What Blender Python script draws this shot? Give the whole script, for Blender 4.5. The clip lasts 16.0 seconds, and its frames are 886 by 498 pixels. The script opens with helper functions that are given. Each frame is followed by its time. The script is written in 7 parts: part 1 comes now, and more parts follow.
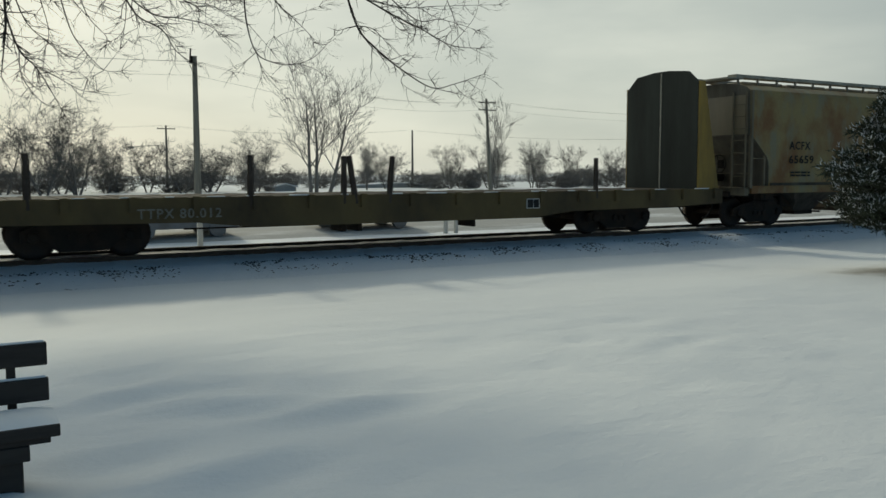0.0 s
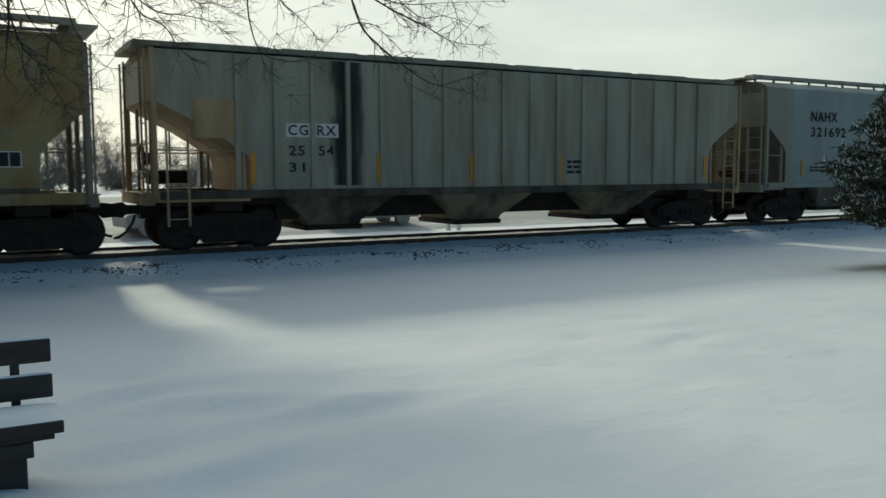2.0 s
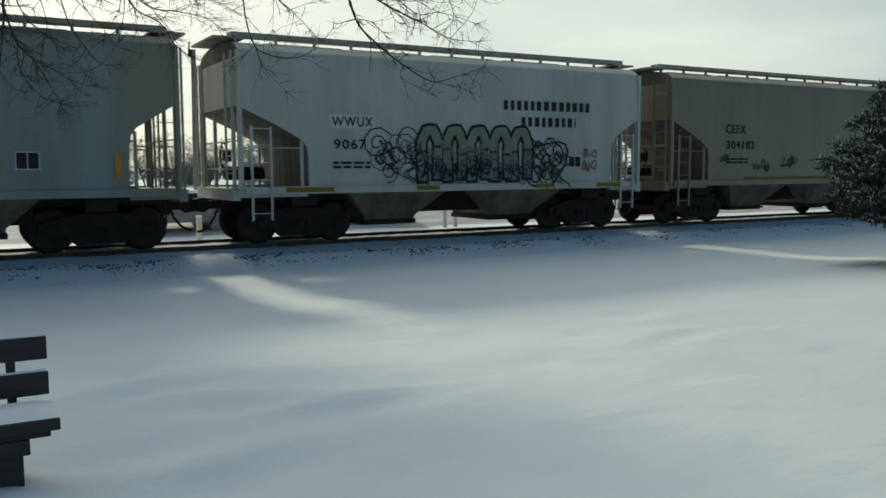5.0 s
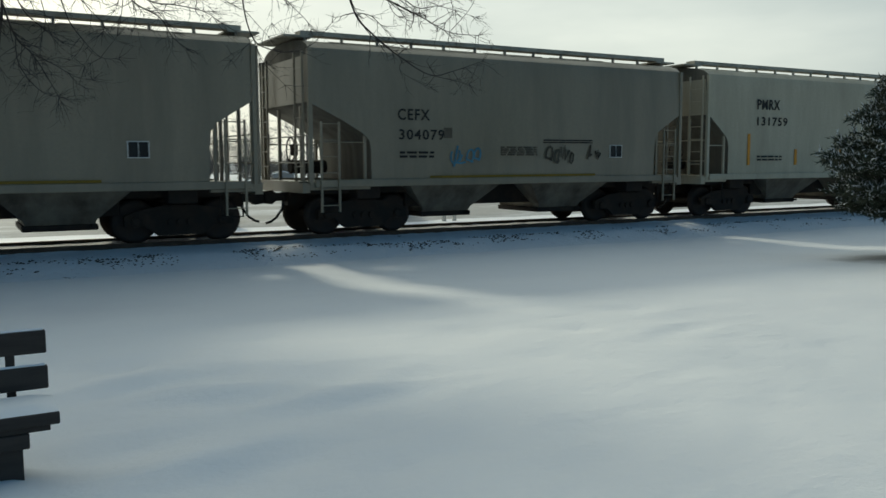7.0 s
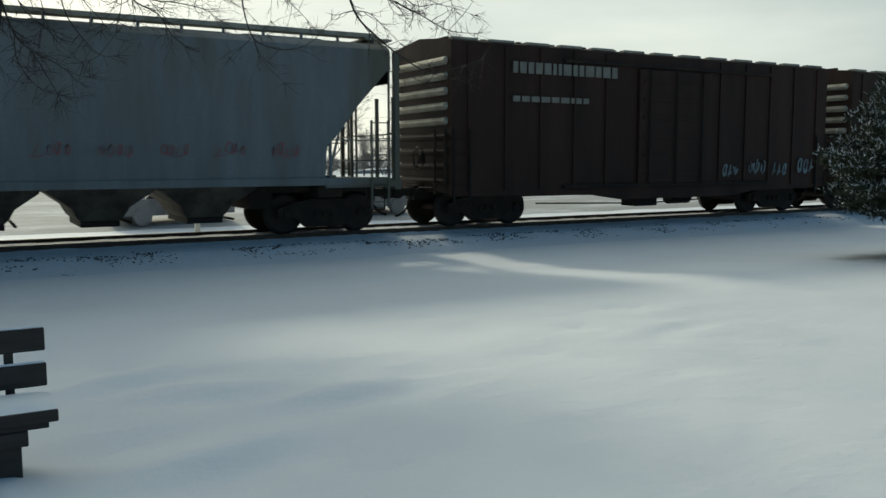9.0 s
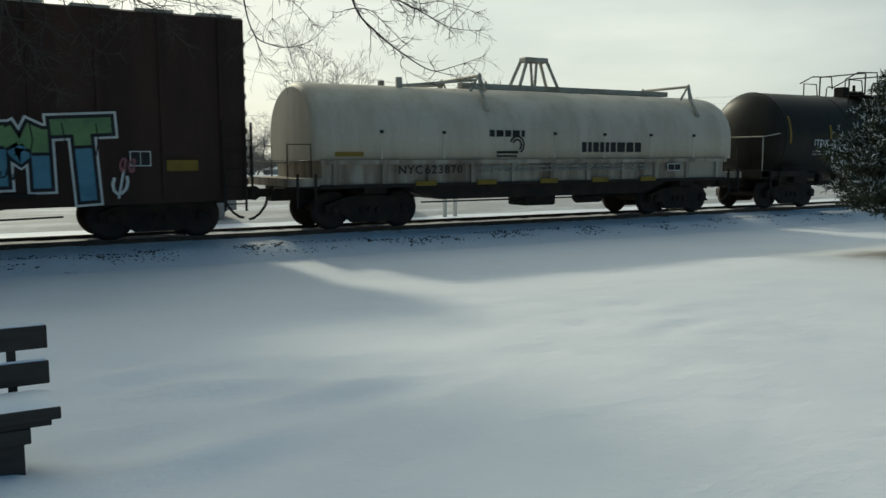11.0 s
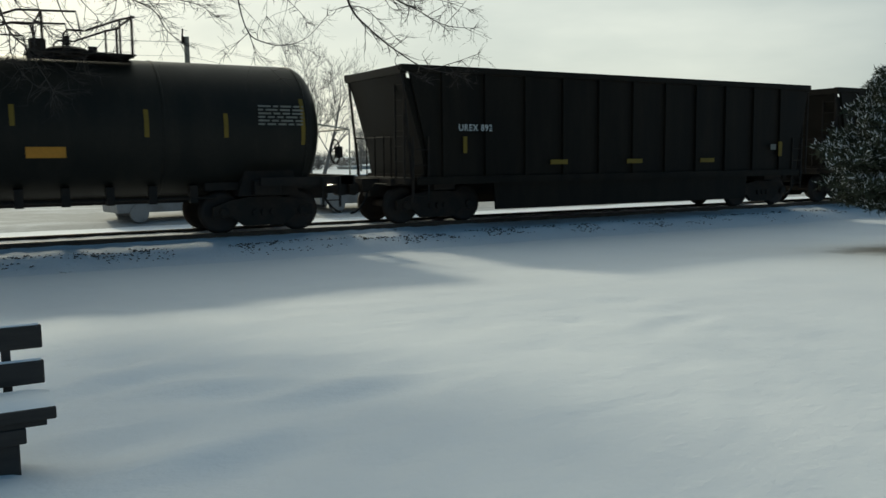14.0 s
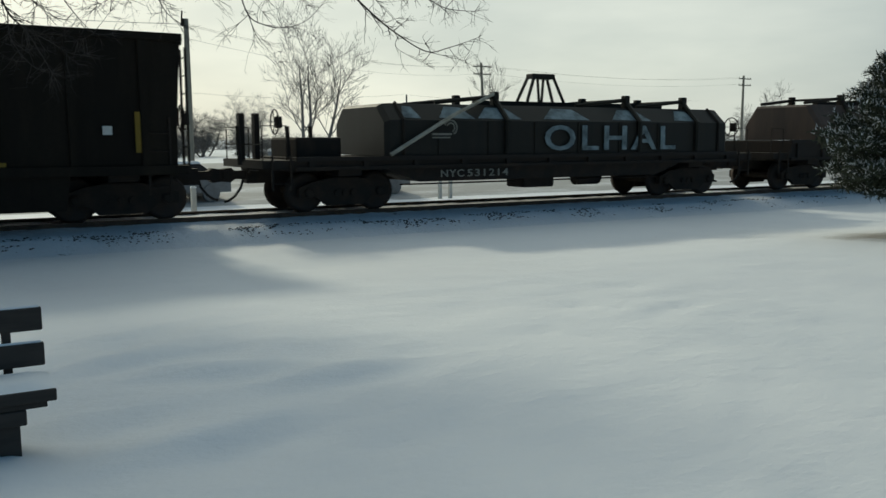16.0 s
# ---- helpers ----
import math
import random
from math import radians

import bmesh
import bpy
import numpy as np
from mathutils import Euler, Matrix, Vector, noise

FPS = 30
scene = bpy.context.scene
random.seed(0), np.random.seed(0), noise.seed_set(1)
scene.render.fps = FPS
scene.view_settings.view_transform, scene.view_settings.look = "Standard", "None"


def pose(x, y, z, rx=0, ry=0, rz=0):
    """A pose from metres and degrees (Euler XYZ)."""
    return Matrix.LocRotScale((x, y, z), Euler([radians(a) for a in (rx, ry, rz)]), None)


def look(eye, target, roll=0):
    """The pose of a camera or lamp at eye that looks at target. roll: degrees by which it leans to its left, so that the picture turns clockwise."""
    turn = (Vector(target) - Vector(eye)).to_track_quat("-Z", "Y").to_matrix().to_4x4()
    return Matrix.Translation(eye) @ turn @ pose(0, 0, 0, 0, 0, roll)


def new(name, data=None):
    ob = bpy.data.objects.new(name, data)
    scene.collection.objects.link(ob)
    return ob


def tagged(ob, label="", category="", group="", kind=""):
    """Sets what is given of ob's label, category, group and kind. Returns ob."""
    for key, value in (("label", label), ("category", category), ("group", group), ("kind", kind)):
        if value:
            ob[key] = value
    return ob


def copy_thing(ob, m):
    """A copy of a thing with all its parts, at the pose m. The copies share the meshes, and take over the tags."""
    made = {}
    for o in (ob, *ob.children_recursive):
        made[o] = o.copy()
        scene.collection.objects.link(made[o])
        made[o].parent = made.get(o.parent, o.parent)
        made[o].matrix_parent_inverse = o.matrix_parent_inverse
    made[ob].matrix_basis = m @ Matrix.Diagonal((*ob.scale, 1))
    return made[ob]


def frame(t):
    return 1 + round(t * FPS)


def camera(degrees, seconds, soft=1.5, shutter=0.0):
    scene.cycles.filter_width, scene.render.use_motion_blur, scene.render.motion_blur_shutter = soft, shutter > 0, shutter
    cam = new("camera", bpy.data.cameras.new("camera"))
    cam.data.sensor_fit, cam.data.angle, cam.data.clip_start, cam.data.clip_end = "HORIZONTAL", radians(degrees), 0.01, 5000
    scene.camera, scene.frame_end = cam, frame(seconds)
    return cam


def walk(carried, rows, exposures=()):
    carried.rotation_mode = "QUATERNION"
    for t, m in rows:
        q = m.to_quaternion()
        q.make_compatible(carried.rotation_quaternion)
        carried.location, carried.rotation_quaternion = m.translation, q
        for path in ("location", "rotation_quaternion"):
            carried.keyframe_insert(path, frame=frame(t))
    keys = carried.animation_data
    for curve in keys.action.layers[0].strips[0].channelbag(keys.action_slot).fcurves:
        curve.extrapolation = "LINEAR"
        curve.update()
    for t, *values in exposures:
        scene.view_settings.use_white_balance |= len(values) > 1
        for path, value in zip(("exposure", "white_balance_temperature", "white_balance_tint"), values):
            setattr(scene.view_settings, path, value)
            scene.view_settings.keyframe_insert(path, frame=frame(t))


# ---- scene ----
# Axes: X runs along the railway track, Y away from the viewer across it, z up. The train rolls towards -X.
cam = camera(55.2, 16.0, soft=1.5, shutter=0.05)
EYE = (0.0, 0.0, 1.85)
TURNS = [
    (0.0, -29.75, -5.03, 0.20), (0.5, -29.78, -5.06, 0.20), (1.0, -29.76, -5.13, 0.16), (1.5, -29.84, -5.13, 0.17),
    (2.0, -29.56, -5.24, 0.22), (2.5, -29.80, -5.18, 0.17), (3.0, -29.63, -5.62, 0.18), (3.5, -29.60, -5.74, 0.19),
    (4.0, -29.75, -5.59, 0.22), (4.5, -29.88, -5.43, 0.23), (5.0, -29.80, -5.46, 0.26), (5.2, -29.88, -5.47, 0.26),
    (7.3, -29.86, -5.88, 0.25), (7.5, -29.98, -5.82, 0.22), (8.0, -29.98, -5.76, 0.12), (8.2, -29.90, -5.78, 0.12),
    (10.5, -30.03, -6.32, 0.18), (11.0, -29.80, -6.16, 0.21), (11.5, -30.00, -6.17, 0.24), (12.0, -30.09, -6.26, 0.18),
    (12.5, -29.99, -6.29, 0.28), (13.0, -30.03, -6.20, 0.36), (13.5, -30.13, -6.13, 0.38), (14.0, -30.13, -6.31, 0.40),
    (14.5, -30.20, -6.38, 0.25), (15.0, -30.15, -6.73, 0.12), (15.5, -30.27, -6.96, 0.12), (16.0, -30.12, -7.38, 0.15),
]
walk(cam, [(t, pose(*EYE, 90 + tilt, lean, turn)) for t, turn, tilt, lean in TURNS],
     exposures=[(0.0, -0.30, 6500, 2), (0.6, -0.25, 6450, 2), (1.5, 0.03, 6380, 2), (10.6, 0.07, 6390, 2), (11.8, -0.03, 6400, 2), (14.5, -0.02, 6390, 2), (16.0, -0.10, 6380, 2)])

RAIL = 0.2        # top of the rails
TRACK = 19.2      # centre line of the track
SPEED = 17.72     # metres a second

# ---- light ----
SUN_UP = 27.0
world = bpy.data.worlds.new("winter_sky")
scene.world = world
world.use_nodes = True
wn, wl = world.node_tree.nodes, world.node_tree.links
wn.clear()
sky = wn.new("ShaderNodeTexSky")
sky.sky_type = 'NISHITA'
sky.sun_disc = False
sky.sun_elevation = radians(SUN_UP)
sky.sun_rotation = 0.0
sky.dust_density = 2.0
geo = wn.new("ShaderNodeTexCoord")
stretch = wn.new("ShaderNodeMapping")
stretch.inputs["Scale"].default_value = (1.2, 1.2, 4.5)
clouds = wn.new("ShaderNodeTexNoise")
clouds.inputs["Scale"].default_value = 2.2
clouds.inputs["Detail"].default_value = 5.0
ramp = wn.new("ShaderNodeValToRGB")
ramp.color_ramp.elements[0].position, ramp.color_ramp.elements[0].color = 0.34, (0.62, 0.64, 0.595, 1)
ramp.color_ramp.elements[1].position, ramp.color_ramp.elements[1].color = 0.62, (0.83, 0.825, 0.745, 1)
# the veil of cloud is brighter round the sun
towards = wn.new("ShaderNodeVectorMath")
towards.operation = 'DOT_PRODUCT'
towards.inputs[1].default_value = (0, math.cos(radians(SUN_UP)), math.sin(radians(SUN_UP)))
glow = wn.new("ShaderNodeMapRange")
glow.interpolation_type = 'SMOOTHSTEP'
for key, value in (("From Min", 0.1), ("From Max", 0.74), ("To Min", 0.0), ("To Max", 1.0)):
    glow.inputs[key].default_value = value
veil = wn.new("ShaderNodeMix")
veil.data_type = 'RGBA'
veil.inputs[6].default_value = (0.056, 0.128, 0.216, 1)
dim = wn.new("ShaderNodeVectorMath")
dim.operation = 'SCALE'
dim.inputs["Scale"].default_value = 0.05
mix = wn.new("ShaderNodeMix")
mix.data_type = 'RGBA'
mix.inputs[0].default_value = 0.80
background = wn.new("ShaderNodeBackground")
background.inputs["Strength"].default_value = 1.20
wout = wn.new("ShaderNodeOutputWorld")
wl.new(geo.outputs["Generated"], stretch.inputs[0])
wl.new(stretch.outputs[0], clouds.inputs["Vector"])
wl.new(clouds.outputs["Fac"], ramp.inputs[0])
wl.new(geo.outputs["Generated"], towards.inputs[0])
wl.new(towards.outputs["Value"], glow.inputs[0])
wl.new(glow.outputs[0], veil.inputs[0])
wl.new(ramp.outputs[0], veil.inputs[7])
wl.new(sky.outputs[0], dim.inputs[0])
wl.new(dim.outputs[0], mix.inputs[6])
wl.new(veil.outputs[2], mix.inputs[7])
wl.new(mix.outputs[2], background.inputs[0])
wl.new(background.outputs[0], wout.inputs[0])

sun = new("sun", bpy.data.lights.new("sun", 'SUN'))
sun.data.energy = 1.55
sun.data.angle = radians(5.4)
sun.data.color = (1.0, 0.91, 0.71)
sun.matrix_world = look((0, 100 * math.cos(radians(SUN_UP)), 100 * math.sin(radians(SUN_UP))), (0, 0, 0))


# ---- materials ----
def material(name, rough=0.7, metal=0.0):
    m = bpy.data.materials.new(name)
    m.use_nodes = True
    bsdf = m.node_tree.nodes["Principled BSDF"]
    bsdf.inputs["Roughness"].default_value = rough
    bsdf.inputs["Metallic"].default_value = metal
    return m, m.node_tree.nodes, m.node_tree.links, bsdf


def noise_node(n, l, scale, detail=4.0, stretch=(1, 1, 1), rough=0.55):
    co = n.new("ShaderNodeTexCoord")
    mp = n.new("ShaderNodeMapping")
    mp.inputs["Scale"].default_value = stretch
    no = n.new("ShaderNodeTexNoise")
    no.inputs["Scale"].default_value = scale
    no.inputs["Detail"].default_value = detail
    no.inputs["Roughness"].default_value = rough
    l.new(co.outputs["Object"], mp.inputs[0])
    l.new(mp.outputs[0], no.inputs["Vector"])
    return no.outputs["Fac"]


def band(n, l, value, low, high):
    r = n.new("ShaderNodeMapRange")
    r.inputs["From Min"].default_value, r.inputs["From Max"].default_value = low, high
    l.new(value, r.inputs[0])
    return r.outputs[0]


def blend(n, l, factor, a, b):
    m = n.new("ShaderNodeMix")
    m.data_type = 'RGBA'
    for socket, value in ((m.inputs[0], factor), (m.inputs[6], a), (m.inputs[7], b)):
        if isinstance(value, bpy.types.NodeSocket):
            l.new(value, socket)
        elif isinstance(value, tuple):
            socket.default_value = (*value, 1)
        else:
            socket.default_value = value
    return m.outputs[2]


def bump(n, l, bsdf, height, strength, distance):
    b = n.new("ShaderNodeBump")
    b.inputs["Strength"].default_value, b.inputs["Distance"].default_value = strength, distance
    l.new(height, b.inputs["Height"])
    l.new(b.outputs[0], bsdf.inputs["Normal"])


def worn(name, base, stain, low=0.45, high=0.7, rough=0.6, metal=0.0, scale=0.8, stretch=(1, 1, 1), grain=14.0, relief=0.2, tint=None, second=None, spec=0.22, ends=None):
    """A surface of one colour with large stains and a fine grain."""
    m, n, l, bsdf = material(name, rough, metal)
    big = noise_node(n, l, scale, 6.0, stretch, 0.62)
    fine = noise_node(n, l, grain, 3.0)
    c = blend(n, l, band(n, l, big, low, high), base, stain)
    if second:
        other = noise_node(n, l, scale * 2.3, 5.0, (stretch[0] * 1.3, stretch[1], stretch[2] * 0.7))
        c = blend(n, l, band(n, l, other, 0.5, 0.68), c, second)
    if ends:
        # grime thrown up over both ends of a car of that length
        co = n.new("ShaderNodeTexCoord")
        split = n.new("ShaderNodeSeparateXYZ")
        l.new(co.outputs["Object"], split.inputs[0])
        steps = []
        for operation, value in (('SUBTRACT', ends[0] / 2), ('ABSOLUTE', 0.0)):
            m1 = n.new("ShaderNodeMath")
            m1.operation = operation
            m1.inputs[1].default_value = value
            l.new(steps[-1] if steps else split.outputs[0], m1.inputs[0])
            steps.append(m1.outputs[0])
        ragged = n.new("ShaderNodeMath")
        ragged.operation = 'MULTIPLY_ADD'
        ragged.inputs[1].default_value = 1.6
        l.new(big, ragged.inputs[0])
        l.new(steps[-1], ragged.inputs[2])
        c = blend(n, l, band(n, l, ragged.outputs[0], ends[0] / 2 - 1.75 + 0.6, ends[0] / 2 - 1.15 + 0.6), c, ends[1])
    dark = tuple(v * 0.7 for v in base)
    fade = band(n, l, fine, 0.35, 0.8)
    part_of = n.new("ShaderNodeMath")
    part_of.operation = 'MULTIPLY'
    part_of.inputs[1].default_value = 0.35
    l.new(fade, part_of.inputs[0])
    c = blend(n, l, part_of.outputs[0], c, tint or dark)
    l.new(c, bsdf.inputs["Base Color"])
    r = n.new("ShaderNodeMapRange")
    r.inputs["To Min"].default_value, r.inputs["To Max"].default_value = max(0.2, rough - 0.12), min(1, rough + 0.15)
    l.new(big, r.inputs[0])
    l.new(r.outputs[0], bsdf.inputs["Roughness"])
    bump(n, l, bsdf, fine, relief, 0.01)
    bsdf.inputs["Specular IOR Level"].default_value = spec
    return m


STREAK = (1.6, 1.6, 0.28)
MUST = {
    "yellow_rust": worn("rusty_cream_paint", (0.265, 0.198, 0.064), (0.180, 0.074, 0.012), 0.40, 0.60, 0.5, 0, 0.75, (1.0, 1.0, 0.85), second=(0.205, 0.185, 0.105), spec=0.55),
    "grey_ribbed": worn("weathered_grey_paint", (0.3127, 0.3, 0.225), (0.1643, 0.125, 0.07372), 0.48, 0.72, 0.55, 0, 0.7, STREAK, second=(0.24, 0.215, 0.15), spec=0.4),
    "tan": worn("tan_primer", (0.4049, 0.29, 0.1591), (0.1802, 0.11, 0.06179), 0.45, 0.7, 0.75, 0, 1.1, STREAK),
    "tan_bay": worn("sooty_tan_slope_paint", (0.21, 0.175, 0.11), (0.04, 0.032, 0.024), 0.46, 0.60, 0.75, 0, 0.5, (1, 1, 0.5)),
    "blue": worn("dusty_blue_paint", (0.265, 0.312, 0.291), (0.1961, 0.212, 0.1794), 0.45, 0.75, 0.5, 0, 0.6, STREAK, spec=0.35, ends=(12.45, (0.235, 0.22, 0.165))),
    "pale_grey": worn("pale_grey_paint", (0.225, 0.187, 0.121), (0.142, 0.118, 0.073), 0.45, 0.75, 0.38, 0, 0.6, STREAK, spec=0.8),
    "pale_blue": worn("pale_blue_grey_paint", (0.49, 0.495, 0.44), (0.37, 0.36, 0.285), 0.45, 0.75, 0.48, 0, 0.6, STREAK, spec=0.4),
    "white_grey": worn("off_white_paint", (0.4611, 0.42, 0.3152), (0.3286, 0.29, 0.2085), 0.45, 0.75, 0.55, 0, 0.6, STREAK),
    "dull_blue": worn("dull_blue_paint", (0.1908, 0.22, 0.2279), (0.1378, 0.135, 0.1212), 0.42, 0.7, 0.6, 0, 0.7, STREAK, ends=(14.0, (0.127, 0.115, 0.0864))),
    "dirty": worn("grimy_end_paint", (0.233, 0.205, 0.146), (0.106, 0.085, 0.0564), 0.42, 0.7, 0.75, 0, 0.9, STREAK),
    "box_brown": worn("dark_brown_paint", (0.050, 0.026, 0.0175), (0.023, 0.0145, 0.011), 0.42, 0.7, 0.65, 0, 0.7, STREAK),
    "box_black": worn("sooty_black_paint", (0.0212, 0.017, 0.0137), (0.0339, 0.023, 0.0164), 0.45, 0.7, 0.65, 0, 0.7, STREAK),
    "cover_white": worn("dull_white_cover", (0.53, 0.475, 0.3783), (0.3498, 0.3, 0.2182), 0.45, 0.75, 0.55, 0, 0.7, STREAK),
    "sill_white": worn("stained_white_sill", (0.3816, 0.335, 0.2571), (0.1696, 0.125, 0.0873), 0.42, 0.62, 0.65, 0, 1.2, STREAK),
    "tank_black": worn("black_tank_paint", (0.0165, 0.0152, 0.0112), (0.032, 0.027, 0.019), 0.45, 0.75, 0.45, 0, 0.7, STREAK, spec=0.16),
    "cover_dark": worn("dark_blue_cover", (0.0195, 0.0182, 0.0148), (0.036, 0.029, 0.021), 0.45, 0.75, 0.5, 0, 0.7, STREAK, spec=0.2),
    "tub_black": worn("black_tub_paint", (0.0125, 0.0102, 0.0074), (0.026, 0.020, 0.0135), 0.42, 0.7, 0.55, 0, 0.8, STREAK, spec=0.1),
    "cover_brown": worn("brown_cover", (0.09, 0.06, 0.045), (0.05, 0.04, 0.035), 0.42, 0.7, 0.6, 0, 0.8, STREAK),
    "deck_yellow": worn("faded_yellow_paint", (0.14, 0.104, 0.046), (0.062, 0.047, 0.030), 0.40, 0.66, 0.7, 0, 0.5, (1, 1, 0.6)),
    "gusset": worn("yellow_gusset_paint", (0.34, 0.23, 0.06), (0.17, 0.12, 0.05), 0.42, 0.7, 0.7, 0, 1.1, STREAK),
    "bulkhead": worn("dark_green_bulkhead_paint", (0.038, 0.043, 0.036), (0.026, 0.028, 0.023), 0.42, 0.7, 0.7, 0, 1.0, STREAK),
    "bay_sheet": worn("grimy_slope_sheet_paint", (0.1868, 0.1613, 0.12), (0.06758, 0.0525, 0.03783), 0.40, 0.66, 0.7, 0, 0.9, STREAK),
    # dust on the end slopes, with the shade of the recess in the colour
    "pocket": worn("dusty_shaded_slope_paint", (0.1738, 0.1599, 0.1273), (0.08692, 0.0779, 0.06204), 0.40, 0.68, 0.7, 0, 0.9, STREAK),
    "panel_white": worn("pale_painted_post", (0.60, 0.585, 0.54), (0.47, 0.455, 0.42), 0.42, 0.7, 0.85, 0, 0.6, STREAK),
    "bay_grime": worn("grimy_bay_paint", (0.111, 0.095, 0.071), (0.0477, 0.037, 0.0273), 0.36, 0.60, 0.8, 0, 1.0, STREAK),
    "iron": worn("sooty_iron", (0.027, 0.022, 0.018), (0.052, 0.037, 0.026), 0.45, 0.7, 0.75, 0.2, 2.0),
    "wheel": worn("dark_wheel_steel", (0.040, 0.034, 0.030), (0.070, 0.047, 0.033), 0.45, 0.7, 0.6, 0.5, 3.0),
    "hose": worn("black_rubber", (0.015, 0.015, 0.015), (0.03, 0.03, 0.03), 0.45, 0.7, 0.8, 0, 5.0),
    "galvanised": worn("grey_grating_steel", (0.39, 0.37, 0.31), (0.25, 0.225, 0.17), 0.45, 0.7, 0.6, 0.3, 2.5),
    "orange": worn("orange_marker_sheet", (0.62, 0.27, 0.035), (0.42, 0.19, 0.04), 0.5, 0.8, 0.6, 0, 2.0),
    "yellow": worn("yellow_marker_sheet", (0.70, 0.45, 0.04), (0.48, 0.31, 0.05), 0.5, 0.8, 0.6, 0, 2.0),
    "dim_yellow": worn("faded_yellow_marker", (0.22, 0.145, 0.022), (0.13, 0.09, 0.02), 0.5, 0.8, 0.6, 0, 2.0),
    "red": worn("red_spray_paint", (0.28, 0.11, 0.11), (0.22, 0.13, 0.13), 0.5, 0.8, 0.6, 0, 2.0),
    "ink": worn("black_lettering", (0.022, 0.021, 0.020), (0.04, 0.04, 0.04), 0.5, 0.9, 0.6, 0, 4.0),
    "chalk": worn("white_lettering", (0.62, 0.62, 0.58), (0.42, 0.42, 0.39), 0.45, 0.8, 0.6, 0, 4.0),
    "dull_white": worn("faded_white_lettering", (0.245, 0.232, 0.195), (0.155, 0.145, 0.12), 0.45, 0.8, 0.6, 0, 4.0),
    "gold": worn("faded_gold_lettering", (0.17, 0.125, 0.035), (0.10, 0.078, 0.028), 0.45, 0.8, 0.6, 0, 4.0),
    "spray_green": worn("green_spray_paint", (0.16, 0.27, 0.11), (0.09, 0.16, 0.09), 0.45, 0.7, 0.6, 0, 2.0),
    "spray_blue": worn("blue_spray_paint", (0.10, 0.24, 0.31), (0.06, 0.14, 0.20), 0.45, 0.7, 0.6, 0, 2.0),
    "spray_olive": worn("olive_spray_paint", (0.19, 0.22, 0.14), (0.27, 0.30, 0.24), 0.40, 0.65, 0.6, 0, 3.0),
    "spray_ash": worn("grey_green_spray_paint", (0.24, 0.27, 0.25), (0.12, 0.13, 0.13), 0.40, 0.62, 0.6, 0, 3.0),
    "spray_ice": worn("pale_blue_spray_paint", (0.26, 0.32, 0.33), (0.09, 0.11, 0.115), 0.38, 0.64, 0.6, 0, 3.0),
    "rail": worn("rail_steel", (0.10, 0.075, 0.055), (0.06, 0.045, 0.035), 0.45, 0.7, 0.5, 0.5, 3.0),
    "tie": worn("weathered_tie_timber", (0.065, 0.052, 0.043), (0.11, 0.09, 0.075), 0.45, 0.7, 0.85, 0, 3.0),
    "pole": worn("weathered_pole_timber", (0.25, 0.235, 0.195), (0.15, 0.14, 0.12), 0.45, 0.7, 0.85, 0, 2.0, (2, 2, 0.2)),
    "bark": worn("grey_brown_bark", (0.065, 0.054, 0.046), (0.042, 0.035, 0.031), 0.45, 0.7, 0.9, 0, 3.0),
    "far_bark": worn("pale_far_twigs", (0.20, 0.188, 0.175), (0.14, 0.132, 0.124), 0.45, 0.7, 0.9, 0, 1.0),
    "needle": worn("dark_green_needles", (0.036, 0.046, 0.029), (0.062, 0.070, 0.046), 0.45, 0.7, 0.7, 0, 3.0),
    "bench": worn("dark_stained_plank", (0.056, 0.049, 0.044), (0.031, 0.028, 0.026), 0.42, 0.7, 0.75, 0, 2.5, (0.4, 4, 4), relief=0.35),
    "car_paint": worn("grey_car_paint", (0.22, 0.23, 0.24), (0.16, 0.16, 0.16), 0.45, 0.7, 0.35, 0.2, 2.0),
    "dark_glass": worn("dark_window_glass", (0.02, 0.02, 0.025), (0.03, 0.03, 0.03), 0.45, 0.7, 0.1, 0, 2.0),
    "siding": worn("pale_wall_siding", (0.48, 0.47, 0.44), (0.36, 0.35, 0.33), 0.45, 0.7, 0.8, 0, 0.5),
}


def snow_material(name, stain, low, high):
    m, n, l, bsdf = material(name, 0.75)
    big = noise_node(n, l, 0.22, 5.0)
    mid = noise_node(n, l, 1.7, 8.0, (1, 1.5, 1), 0.62)
    fine = noise_node(n, l, 40.0, 3.0)
    c = blend(n, l, band(n, l, big, low, high), (0.80, 0.82, 0.84), stain)
    l.new(c, bsdf.inputs["Base Color"])
    b1 = n.new("ShaderNodeBump")
    b1.inputs["Strength"].default_value, b1.inputs["Distance"].default_value = 0.5, 0.06
    l.new(mid, b1.inputs["Height"])
    b2 = n.new("ShaderNodeBump")
    b2.inputs["Strength"].default_value, b2.inputs["Distance"].default_value = 0.25, 0.004
    l.new(fine, b2.inputs["Height"])
    l.new(b1.outputs[0], b2.inputs["Normal"])
    l.new(b2.outputs[0], bsdf.inputs["Normal"])
    return m


MUST["snow"] = snow_material("lying_snow", (0.74, 0.76, 0.79), 0.45, 0.75)
MUST["fresh_snow"] = snow_material("fresh_snow", (0.78, 0.80, 0.83), 0.5, 0.8)


